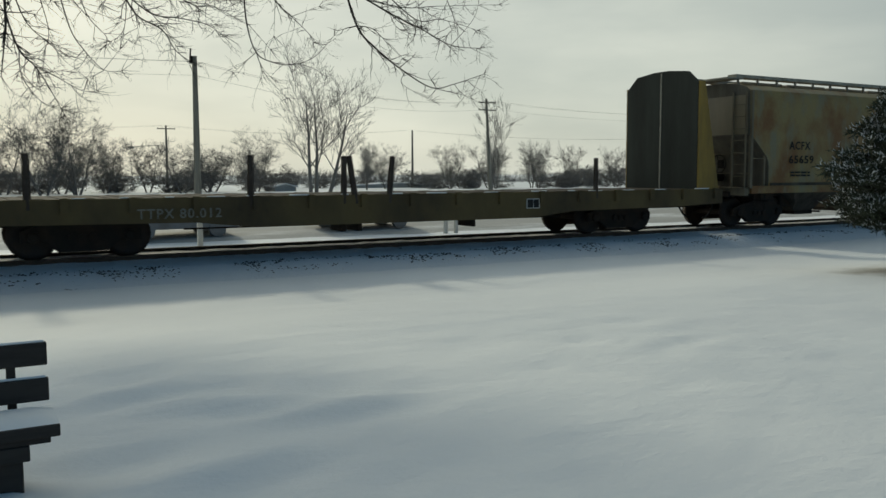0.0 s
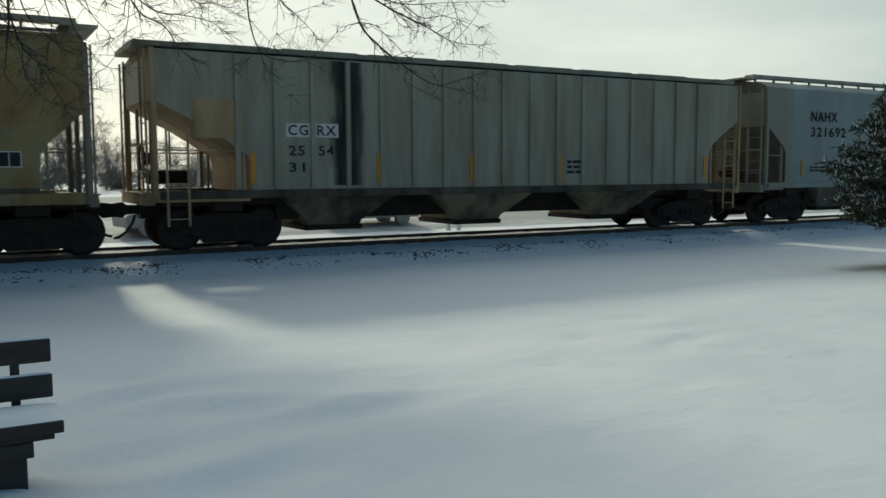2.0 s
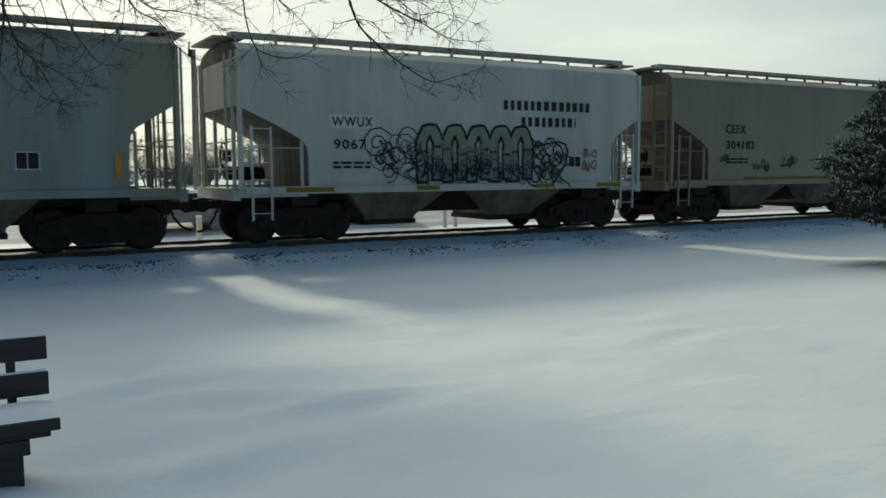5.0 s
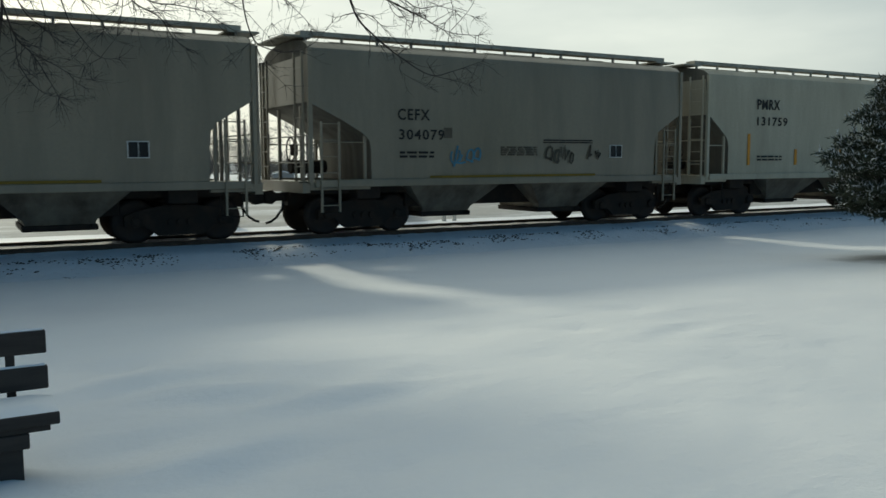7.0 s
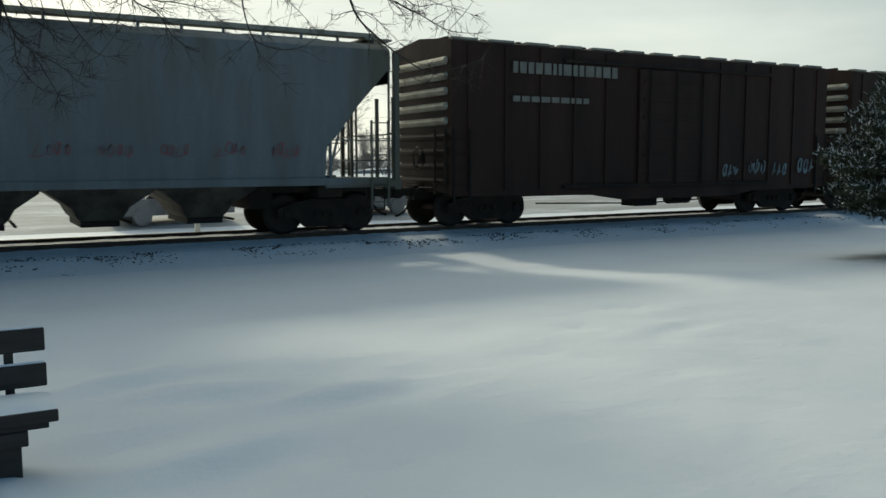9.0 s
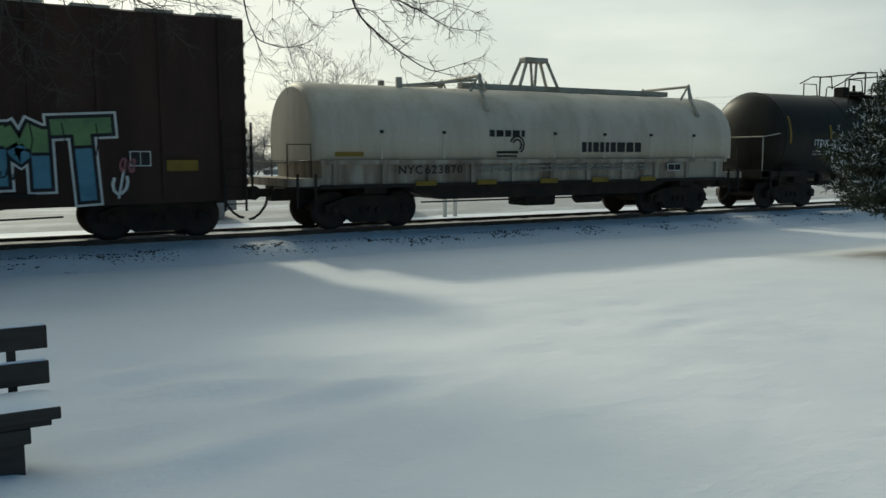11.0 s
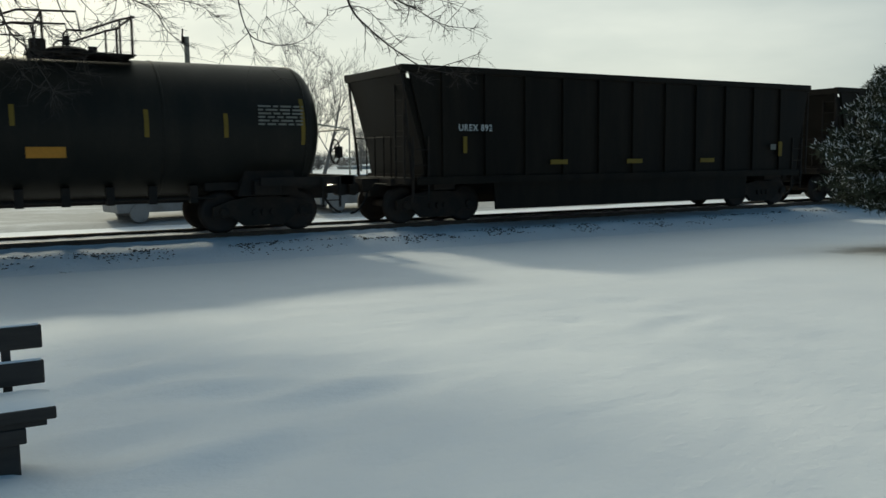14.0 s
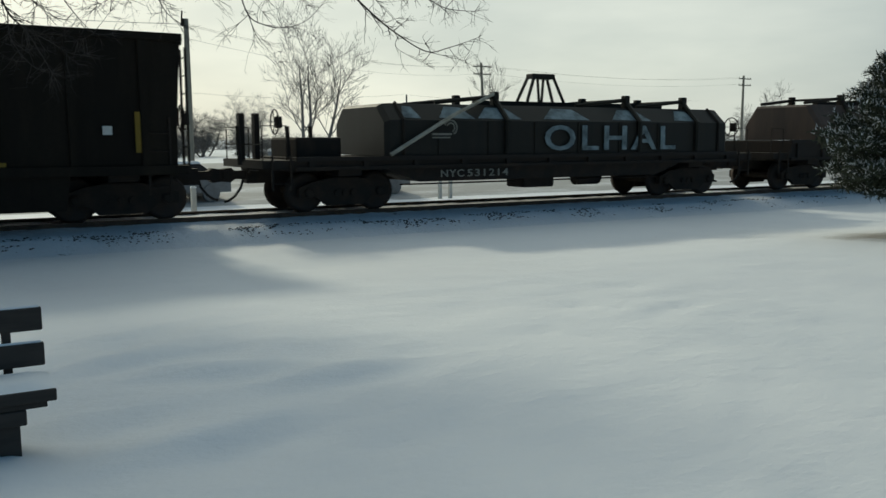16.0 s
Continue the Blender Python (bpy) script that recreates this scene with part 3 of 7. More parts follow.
def covered_hopper(label, length, bays, paint, end_paint=None, ribs=(), half=smooth_side, end0=0.62, end1=0.62, knee=3.15, cut=1.35, low=2.45,
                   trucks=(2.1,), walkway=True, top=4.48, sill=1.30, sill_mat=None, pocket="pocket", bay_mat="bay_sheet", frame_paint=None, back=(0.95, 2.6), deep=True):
    end_paint = end_paint or paint
    frame_paint = frame_paint or end_paint
    car = thing("covered_hopper_car", label, "freight car", "cars of the train")
    levels = LEVELS if half is smooth_side else [1.45, 2.0, 2.6, 3.2, 3.8, 4.12, 4.30, 4.36, 4.42, 4.48]
    front = end_stations(end0, 1, cut, knee, low)
    rear = end_stations(length - end1, -1, back[0], knee, back[1])[::-1]
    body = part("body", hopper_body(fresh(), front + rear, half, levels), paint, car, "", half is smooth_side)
    # faces turned endwise or down: the default pocket paint has their shade painted in
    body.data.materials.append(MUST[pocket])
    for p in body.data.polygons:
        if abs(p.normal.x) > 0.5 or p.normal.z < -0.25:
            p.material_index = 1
    # stiffening posts
    for x in ribs:
        part("rib", box(fresh(), x - 0.05, x + 0.05, -1.63, -1.55, 1.5, 4.27), paint, body)
        part("rib", box(fresh(), x - 0.05, x + 0.05, 1.55, 1.63, 1.5, 4.27), paint, body)
    # end sheets, dusted with grime, just proud of the body
    for x, way in ((end0, -1), (length - end1, 1)):
        bm = fresh()
        prism_pts = [(-half(z) + 0.1, z) for z in (knee + 0.03, 3.6, 4.0, 4.2)] + [(half(z) - 0.1, z) for z in (4.2, 4.0, 3.6, knee + 0.03)]
        a = [bm.verts.new((x + way * 0.012, y, z)) for y, z in prism_pts]
        b = [bm.verts.new((x - way * 0.02, y, z)) for y, z in prism_pts]
        bm.faces.new(a)
        bm.faces.new(b[::-1])
        for i in range(len(a)):
            bm.faces.new((a[i], a[i - 1], b[i - 1], b[i]))
        bmesh.ops.recalc_face_normals(bm, faces=bm.faces)
        part("end_sheet", bm, end_paint, car)
    # side sills
    for y in (-1.60, 1.46):
        part("side_sill", box(fresh(), end0 + 0.1, length - end1 - 0.1, y, y + 0.14, sill, 1.47, 0.015), sill_mat or paint, car)
    # bays below the sill
    for x, wide in bays:
        bm = fresh()
        ring = []
        if deep:
            form = ((1.46, wide * 0.5, 1.52), (1.36, wide * 0.485, 1.50), (0.74, 0.68, 0.98), (0.62, 0.64, 0.90))
        else:
            form = ((1.46, wide * 0.5, 1.50), (1.24, wide * 0.46, 1.46), (0.92, wide * 0.26, 1.12), (0.74, wide * 0.22, 0.98), (0.62, wide * 0.17, 0.90))
        for z, w, d in form:
            ring.append([bm.verts.new(p) for p in ((x - w, -d, z), (x + w, -d, z), (x + w, d, z), (x - w, d, z))])
        for a, b in zip(ring, ring[1:]):
            for k in range(4):
                bm.faces.new((a[k], a[(k + 1) % 4], b[(k + 1) % 4], b[k]))
        bm.faces.new(ring[-1])
        bmesh.ops.recalc_face_normals(bm, faces=bm.faces)
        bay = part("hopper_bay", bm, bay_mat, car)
        gate = box(fresh(), x - (0.70 if deep else 0.18 * wide), x + (0.70 if deep else 0.18 * wide), -0.95, 0.95, 0.52, 0.64, 0.02)
        tube(gate, [(x + 0.55, -1.15, 0.60), (x + 0.55, 1.15, 0.60)], 0.03, 6)
        part("outlet_gate", gate, "iron", bay)
    # end platforms, posts and ladders
    for x, way in ((0.0, 1), (length, -1)):
        bm = fresh()
        s = lambda a, b: (min(x + way * a, x + way * b), max(x + way * a, x + way * b))
        e = end0 + cut if way > 0 else end1 + back[0]
        box(bm, *s(0.45, 0.62), -1.5, 1.5, 1.18, 1.40)
        box(bm, *s(0.62, e), -1.52, -1.40, 1.24, 1.42)
        box(bm, *s(0.62, e), 1.40, 1.52, 1.24, 1.42)
        box(bm, *s(0.40, 1.0), -1.4, 1.4, 1.40, 1.43)
        part("end_platform", bm, frame_paint, car)
        bm = fresh()
        for yy in (-1.5, -0.75, 0.75, 1.5):
            xx = x + way * (0.66 if abs(yy) > 1 else 0.72)
            box(bm, xx - 0.035, xx + 0.035, yy - 0.035, yy + 0.035, 1.4, 3.3)
        for zz in (1.85, 2.45):
            tube(bm, [(x + way * 0.68, -1.5, zz), (x + way * 0.68, 1.5, zz)], 0.016, 5)
        for yy in (-1.5, 1.5):
            xx = x + way * (e - 0.12)
            box(bm, xx - 0.03, xx + 0.03, yy - 0.03, yy + 0.03, 1.4, 2.6)
            tube(bm, [(x + way * 0.66, yy, 2.3), (xx, yy, 2.3)], 0.016, 5)
        part("end_frame", bm, frame_paint, car)
        ladder(car, x + way * 0.50, -1.45, 1.25, 4.3, 0.5, frame_paint)
        ladder(car, x + way * 0.50, 0.95, 1.25, 4.3, 0.5, frame_paint)
        if cut > 1:
            ladder(car, x + way * 0.85, -1.62, 0.75, 2.75, way * 0.42, frame_paint, "x")
        for yy in (-1.56, 1.56):
            part("corner_post", box(fresh(), x + way * 0.62 - 0.045, x + way * 0.62 + 0.045, yy - 0.04, yy + 0.04, 1.4, 4.32), frame_paint, car)
        bm = fresh()
        tube(bm, [(x + way * 0.9, -1.5, 1.35), (x + way * 0.9, -1.5, 0.72), (x + way * 1.35, -1.5, 0.72), (x + way * 1.35, -1.5, 1.35)], 0.02, 6)
        part("stirrup_step", bm, "iron", car)
    brake_wheel(car, 0.60, -0.35, 2.15)
    bm = fresh()
    lathe(bm, [(-0.45, 0.16), (0.45, 0.16)], 12, (1.25, 0.3, 1.75), "x")
    part("brake_cylinder", bm, "iron", car)
    # roof hatches and running board
    x = 1.6
    while x < length - 2.2:
        part("roof_hatch", box(fresh(), x, min(x + 1.9, length - 1.4), -0.32, 0.32, top + 0.08, top + 0.19, 0.03), end_paint, car)
        x += 2.15
    if walkway:
        for y in (-0.95, 0.60):
            part("running_board", box(fresh(), end0 + 0.05, length - end1 - 0.05, y, y + 0.34, top + 0.20, top + 0.30), "galvanised", car)
        for x in (end0 - 0.35, length - end1 - 0.35):
            part("end_board", box(fresh(), x, x + 0.7, -0.95, 0.94, top + 0.155, top + 0.197), "galvanised", car)
        n = max(3, int(length / 0.95))
        for k in range(n + 1):
            x = end0 + 0.15 + (length - end0 - end1 - 0.3) * k / n
            for y in (-0.95, 0.88):
                part("board_bracket", box(fresh(), x - 0.03, x + 0.03, y, y + 0.05, top - 0.25, top + 0.20), end_paint, car)
    else:
        part("running_board", box(fresh(), 0.35, length - 0.35, -1.1, 1.1, top - 0.06, top + 0.05), "grey_ribbed", car)
    # deep centre sill with the brake gear hung from it
    if deep:
        part("brake_gear", box(fresh(), trucks[0] + 1.0, length - trucks[0] - 1.0, -0.62, 0.62, 0.78, 1.30), "iron", car)
    for x in (trucks[0] + 1.45, length - trucks[0] - 1.45):
        part("brake_beam", box(fresh(), x - 0.28, x + 0.28, -0.9, 0.9, 0.78, 1.28, 0.03), "iron", car)
    running_gear(car, length, (trucks[0], length - trucks[0]), deep)
    return car


def marker_sheets(car, spots, mat="orange", tall=(1.68, 2.15), y=SIDE):
    for x in spots:
        part("marker_sheet", box(fresh(), x - 0.05, x + 0.05, y - 0.008, y + 0.01, *tall), mat, car)


def data_panel(car, x, z, w=0.42, h=0.34, y=SIDE):
    bm = fresh()
    box(bm, x + 0.02, x + w * 0.48, y - 0.009, y, z + 0.02, z + h - 0.02)
    box(bm, x + w * 0.52, x + w - 0.02, y - 0.009, y, z + 0.02, z + h - 0.02)
    board = plate(car, "data_panel", x, x + w, z, z + h, "chalk", y)
    part("panel_row", bm, "ink", board)


CARS = []


def add(u, car):
    CARS.append((u, car))
    return car


TWO_BAYS = lambda length: [(length / 2 - 1.75, 2.75), (length / 2 + 1.75, 2.75)]

# cream hopper with rust
c = add(20.12, covered_hopper("long cream covered hopper car streaked with rust, four bays", 18.1, [(3.9, 2.5), (7.35, 2.5), (10.9, 2.6), (14.5, 2.6)], "yellow_rust", "pale_grey", deep=False, back=(0.85, 2.3), bay_mat="bay_grime", frame_paint="dirty", trucks=(1.62,), end0=0.55, cut=0.85, low=2.3, knee=3.0, sill=1.24, top=4.56))
plate(c, "grime_band", 1.5, 16.6, 1.475, 1.56, "bay_grime", -1.578, "dark band of grime along the lower side")
letters(c, "ACFX", 2.3, 2.58, 0.98, 0.25, "ink")
letters(c, "65659", 2.3, 2.15, 1.15, 0.25, "ink")
bars(c, 2.4, 1.85, 0.9, 2, "ink", tall=0.05)
data_panel(c, 15.9, 1.95, 0.42, 0.3)
tags(c, 8.7, 1.85, 4, 0.22, "dull_white", 3, 0.03)
tags(c, 10.4, 1.8, 3, 0.3, "ink", 4, 0.03)
tags(c, 12.1, 1.85, 3, 0.22, "dull_white", 5, 0.03)
bars(c, 9.2, 2.75, 0.8, 1, "ink", tall=0.04)
# ribbed grey hopper
c = add(38.2, covered_hopper("weathered grey ribbed covered hopper car with tan patches", 17.9, [(4.7, 2.9), (8.6, 2.9), (12.9, 2.9)], "grey_ribbed", "grey_ribbed", pocket="tan", back=(1.2, 2.55), bay_mat="tan_bay", frame_paint="tan", ribs=[2.31 + 0.83 * k for k in range(17)], half=flat_side, trucks=(2.15,), walkway=False, top=4.47, cut=1.95, knee=3.3, low=2.3, sill_mat="bay_grime"))
for x, t in ((3.36, "CG"), (4.02, "RX")):
    plate(c, "letter_board", x, x + 0.55, 2.6, 2.9, "chalk", -1.575)
    letters(c, t, x + 0.05, 2.64, 0.45, 0.22, "ink", -1.585)
letters(c, "25", 3.42, 2.2, 0.36, 0.22, "ink", -1.575)
letters(c, "54", 4.1, 2.2, 0.36, 0.22, "ink", -1.575)
letters(c, "31", 3.42, 1.85, 0.36, 0.2, "ink", -1.575)
marker_sheets(c, (2.62, 5.56, 8.05, 10.7, 13.1, 15.9), "orange", (1.62, 2.25), -1.58)
part("tan_patch", box(fresh(), 1.4, 2.42, -1.575, -1.5, 2.55, 3.35), "tan", c)
part("soot_stain", box(fresh(), 4.15, 5.4, -1.568, -1.562, 1.55, 4.27), "soot", c)
bars(c, 10.95, 2.05, 0.5, 3, "ink", -1.575)
# blue two-bay hopper
c = add(56.1, covered_hopper("dusty blue two-bay covered hopper car with grey ends", 12.5, TWO_BAYS(12.5), "blue", cut=0.85, low=2.5))
letters(c, "NAHX", 2.58, 3.36, 1.28, 0.31, "ink")
letters(c, "321692", 2.60, 2.88, 1.70, 0.31, "ink")
marker_sheets(c, (2.24, 4.31, 6.51, 8.65, 10.6))
bars(c, 2.6, 1.9, 1.0, 2, "ink", tall=0.05)
data_panel(c, 8.9, 1.85)
# pale grey two-bay hopper
c = add(68.57, covered_hopper("pale grey two-bay covered hopper car with yellow markers", 12.2, TWO_BAYS(12.2), "pale_grey", cut=1.45, trucks=(2.05,)))
letters(c, "CEFX", 2.88, 2.80, 0.84, 0.26, "ink")
letters(c, "304179", 2.88, 2.35, 1.12, 0.24, "ink")
for x in (2.21, 4.4, 7.6, 9.0):
    plate(c, "marker_sheet", x, x + 1.0 if x in (2.21, 9.0) else x + 0.45, 1.50, 1.60, "yellow", -1.615)
tags(c, 4.3, 1.85, 3, 0.32, "ink", 5, 0.03)
tags(c, 9.5, 2.02, 3, 0.16, "red", 7, 0.028)
tags(c, 8.55, 1.70, 4, 0.13, "ink", 6, 0.03)
tags(c, 9.8, 1.70, 3, 0.13, "ink", 8, 0.03)
bars(c, 6.6, 2.42, 1.1, 2, "ink", tall=0.03, seed=9)
bars(c, 5.2, 2.25, 0.9, 3, "dim_yellow", tall=0.04, seed=10)
bars(c, 2.9, 2.05, 0.9, 2, "ink", tall=0.05)
data_panel(c, 8.95, 1.95, 0.4, 0.25)
# second blue hopper, with a sprayed outline
c = add(80.76, covered_hopper("dusty blue two-bay covered hopper car with sprayed line drawing", 12.4, TWO_BAYS(12.4), "blue", cut=0.85, low=2.5))
letters(c, "NAHX", 2.51, 3.36, 1.25, 0.30, "ink")
letters(c, "321664", 2.53, 2.85, 1.70, 0.30, "ink")
marker_sheets(c, (2.25, 4.3, 6.4, 8.5, 10.6))
graffiti(c, 4.9, 7.9, 1.75, 2.45, 4, (), "ink", 11, 0.035, loops=1)
tags(c, 4.0, 1.95, 3, 0.22, "ink", 12, 0.025)
tags(c, 4.1, 1.58, 5, 0.14, "ink", 13, 0.025)
tags(c, 8.2, 1.62, 3, 0.13, "ink", 14, 0.025)
data_panel(c, 8.8, 1.85)
# pale blue-grey hopper with large graffiti
c = add(93.18, covered_hopper("pale blue-grey covered hopper car with large graffiti", 12.3, TWO_BAYS(12.3), "pale_blue", cut=1.5))
plate(c, "letter_board", 2.62, 3.72, 2.74, 3.04, "chalk", -1.592)
letters(c, "WWUX", 2.68, 2.78, 1.0, 0.22, "ink", -1.602)
letters(c, "9067", 2.72, 2.28, 0.78, 0.22, "ink")
bars(c, 7.25, 3.28, 2.75, 1, "ink", -1.60, 0.23, 4, (0.09, 0.15), 0.10)
bars(c, 7.78, 2.88, 1.7, 1, "ink", -1.60, 0.23, 7, (0.09, 0.15), 0.10)
bars(c, 2.7, 1.95, 0.9, 2, "ink", tall=0.05)
fat_letters(c, [[(x, 1.55), (x - 0.03, 2.45), (x + 0.10, 2.72), (x + 0.30, 2.74), (x + 0.42, 2.45), (x + 0.40, 1.60)] for x in (4.95, 5.63, 6.30, 6.95, 7.55)],
            0.22, "spray_olive", "spray_ash", ((0.13, "ink"), ), SIDE - 0.002)
scribble(c, 4.8, 8.0, 1.55, 2.2, 26, "ink", 25, 0.03, SIDE - 0.012, True)
tags(c, 4.9, 1.62, 9, 0.34, "ink", 28, 0.045, SIDE - 0.016)
tags(c, 5.1, 2.15, 10, 0.28, "dull_white", 29, 0.02, SIDE - 0.016)
scribble(c, 4.8, 8.0, 1.8, 2.6, 16, "dull_white", 27, 0.018, SIDE - 0.016, True)
scribble(c, 7.9, 9.2, 1.5, 2.6, 14, "ink", 26, 0.03, SIDE, True)
graffiti(c, 7.9, 9.1, 1.45, 2.55, 1, (), "ink", 22, 0.05, loops=10)
scribble(c, 3.7, 4.8, 1.55, 2.6, 18, "ink", 23, 0.028, SIDE, True)
tags(c, 9.65, 1.75, 3, 0.26, "red", 24, 0.035)
tags(c, 9.7, 2.1, 3, 0.22, "red", 124, 0.03)
data_panel(c, 9.25, 1.85, 0.42, 0.3)
for x, w in ((1.6, 1.1), (4.8, 0.6), (8.2, 0.6), (10.2, 0.8)):
    plate(c, "marker_sheet", x, x + w, 1.34, 1.44, "dim_yellow", -1.615)
# three more pale grey hoppers
for u, number, seed, paint in ((105.5, "304182", 31, "pale_grey"), (117.9, "", 41, "pale_grey"), (130.2, "304079", 51, "pale_grey")):
    c = add(u, covered_hopper("grimy pale grey two-bay covered hopper car", 12.3, TWO_BAYS(12.3), paint, cut=1.45))
    letters(c, "CEFX", 2.75, 2.82, 0.84, 0.26, "ink")
    if number:
        letters(c, number, 2.78, 2.37, 1.2, 0.24, "ink")
    bars(c, 2.8, 2.05, 0.9, 2, "ink", tall=0.05)
    if seed == 31:
        for k, (at, z, n, size) in enumerate(((2.5, 2.0, 3, 0.2), (3.9, 1.75, 4, 0.3), (5.2, 1.85, 3, 0.34), (6.9, 1.75, 5, 0.34), (8.2, 1.62, 4, 0.2))):
            tags(c, at, z, n, size, "ink", seed + k, 0.035)
    if seed == 51:
        tags(c, 4.1, 1.85, 4, 0.34, "spray_blue", 52, 0.045)
        tags(c, 6.9, 1.82, 4, 0.38, "bay_grime", 53, 0.06)
        tags(c, 8.3, 1.90, 2, 0.30, "bay_grime", 54, 0.06)
        bars(c, 5.6, 2.20, 1.1, 5, "bay_grime", tall=0.025, seed=55)
        bars(c, 6.9, 2.38, 1.6, 2, "ink", tall=0.03, seed=56, gap=0.02)
        plate(c, "stencil_plate", 3.98, 4.2, 2.42, 2.66, "bay_sheet", -1.592)
    data_panel(c, 9.1, 1.95)
    plate(c, "marker_sheet", 3.6, 8.6, 1.475, 1.53, "dim_yellow", -1.60)
# off-white hopper
c = add(142.38, covered_hopper("off-white two-bay covered hopper car with orange markers", 12.7, TWO_BAYS(12.7), "white_grey", cut=0.85, low=2.5))
letters(c, "PMRX", 2.65, 3.38, 1.0, 0.3, "ink")
letters(c, "131759", 2.66, 2.9, 1.35, 0.26, "ink")
marker_sheets(c, (2.32, 4.45, 6.64, 8.85, 10.97), "orange", (1.72, 2.2))
marker_sheets(c, (2.32, 10.97), "orange", (2.2, 2.65))
bars(c, 2.7, 1.95, 1.1, 2, "ink", tall=0.05)
data_panel(c, 9.2, 1.9)
# dull blue hopper with flared ends and three small outlets
c = add(155.0, covered_hopper("dull blue covered hopper car with sloped grimy ends", 14.0, [(4.9, 2.1), (7.0, 2.1), (9.1, 2.1)], "dull_blue", bay_mat="bay_grime", deep=False, cut=1.9, knee=3.9, low=2.2, back=(1.6, 2.3), end0=0.75, end1=0.75, trucks=(2.2,)))
letters(c, "NAHX", 3.24, 2.95, 0.86, 0.24, "ink")
letters(c, "321244", 3.26, 2.5, 1.02, 0.24, "ink")
for k in range(6):
    tags(c, 4.6 + 1.15 * k, 1.95, 4, 0.24, "red", 61 + k, 0.02)
bars(c, 3.0, 2.25, 1.0, 3, "dull_white", tall=0.05)


# ---- box cars ----
def box_car(label, length, paint, trucks):
    car = thing("box_car", label, "freight car", "cars of the train")
    x0, x1, top = 0.85, length - 0.45, 4.69
    bm = fresh()
    ring = []
    for x in (x0, x1):
        ring.append([bm.verts.new((x, y, z)) for y, z in ((-1.57, 1.05), (-1.57, top), (-1.45, top + 0.05), (0, top + 0.2), (1.45, top + 0.05), (1.57, top), (1.57, 1.05))])
    for k in range(7):
        bm.faces.new((ring[0][k], ring[0][(k + 1) % 7], ring[1][(k + 1) % 7], ring[1][k]))
    bm.faces.new(ring[0])
    bm.faces.new(ring[1][::-1])
    bmesh.ops.recalc_face_normals(bm, faces=bm.faces)
    body = part("body", bm, paint, car)
    n = 13
    for k in range(n):
        x = x0 + 0.5 + (x1 - x0 - 1.0) * k / (n - 1)
        part("roof_rib", box(fresh(), x - 0.07, x + 0.07, -0.6, 0.6, top + 0.12, top + 0.228), "galvanised" if k % 2 else paint, body)
        part("roof_cap", box(fresh(), x - 0.42, x + 0.30, -1.50, -1.30, top + 0.035, top + 0.10, 0.01), "galvanised", body)
        if not (6.3 < x < 9.7):
            part("side_post", box(fresh(), x - 0.05, x + 0.05, -1.615, -1.55, 1.1, top - 0.05), paint, body)
    for x, way in ((x0, -1), (x1, 1)):
        for k in range(9):
            z = 1.35 + 0.36 * k
            bm = fresh()
            lathe(bm, [(-1.42, 0.03), (-1.36, 0.10), (1.36, 0.10), (1.42, 0.03)], 10, (x, 0, z))
            part("end_corrugation", bm, "galvanised" if k > 3 else paint, body)
        ladder(car, x + way * 0.13, -1.5, 1.0, 2.6, 0.5, "iron")
        ladder(car, x - way * 0.5, -1.64, 0.75, 2.6, way * 0.45, "iron", "x")
    # sliding door with bars and locks
    door = part("door", box(fresh(), 6.75, 9.45, -1.66, -1.56, 1.2, 4.3, 0.02), paint, car)
    for k in range(6):
        part("door_rib", box(fresh(), 6.9, 9.3, -1.69, -1.65, 1.45 + 0.5 * k, 1.53 + 0.5 * k), paint, door)
    for x in (7.1, 8.1, 9.1):
        part("lock_bar", tube(fresh(), [(x, -1.71, 1.2), (x, -1.71, 4.3)], 0.025, 6), "iron", door)
    for z in (1.12, 4.34):
        part("door_rail", box(fresh(), 4.2, 12.0, -1.67, -1.57, z, z + 0.08), "iron", car)
    part("side_sill", prism(fresh(), [(x0, 1.07), (x1, 1.07), (x1, 0.98), (11.5, 0.92), (10.5, 0.78), (6.2, 0.78), (5.2, 0.92), (x0, 0.98)], -1.58, -1.5), paint, car)
    bm = fresh()
    tube(bm, [(trucks[0] + 1.5, -1.1, 0.72), (length / 2, -1.0, 0.62), (length - 4, -1.1, 0.72)], 0.02, 5)
    box(bm, length / 2 - 0.5, length / 2 + 0.3, -1.2, -0.6, 0.55, 0.85)
    lathe(bm, [(-0.4, 0.2), (0.4, 0.2)], 12, (length / 2 + 1.6, -0.7, 0.75), "x")
    part("brake_rigging", bm, "iron", car)
    brake_wheel(car, x0 - 0.32, -0.5, 1.9)
    running_gear(car, length, trucks)
    return car


def number_bars(car, x, z, width, height, mat, y):
    """Large sprayed or stencilled shapes for a mark that is only colour and form."""
    bm = fresh()
    for k in range(4):
        box(bm, x, x + width * (0.44 - 0.03 * k), y - 0.008, y, z + height * (0.05 + 0.26 * k), z + height * (0.05 + 0.26 * k) + height * 0.15)
    prism(bm, [(x + 0.42 * width, z), (x + 0.50 * width, z + height), (x + 0.72 * width, z + height), (x + 0.64 * width, z)], y - 0.009, y)
    prism(bm, [(x + 0.74 * width, z + 0.5 * height), (x + 0.78 * width, z + height), (x + width, z + height), (x + 0.99 * width, z + 0.6 * height), (x + 0.96 * width, z), (x + 0.70 * width, z), (x + 0.70 * width, z + 0.25 * height)], y - 0.009, y)
    part("painted_mark", bm, mat, car, "pale striped mark in plain shapes")


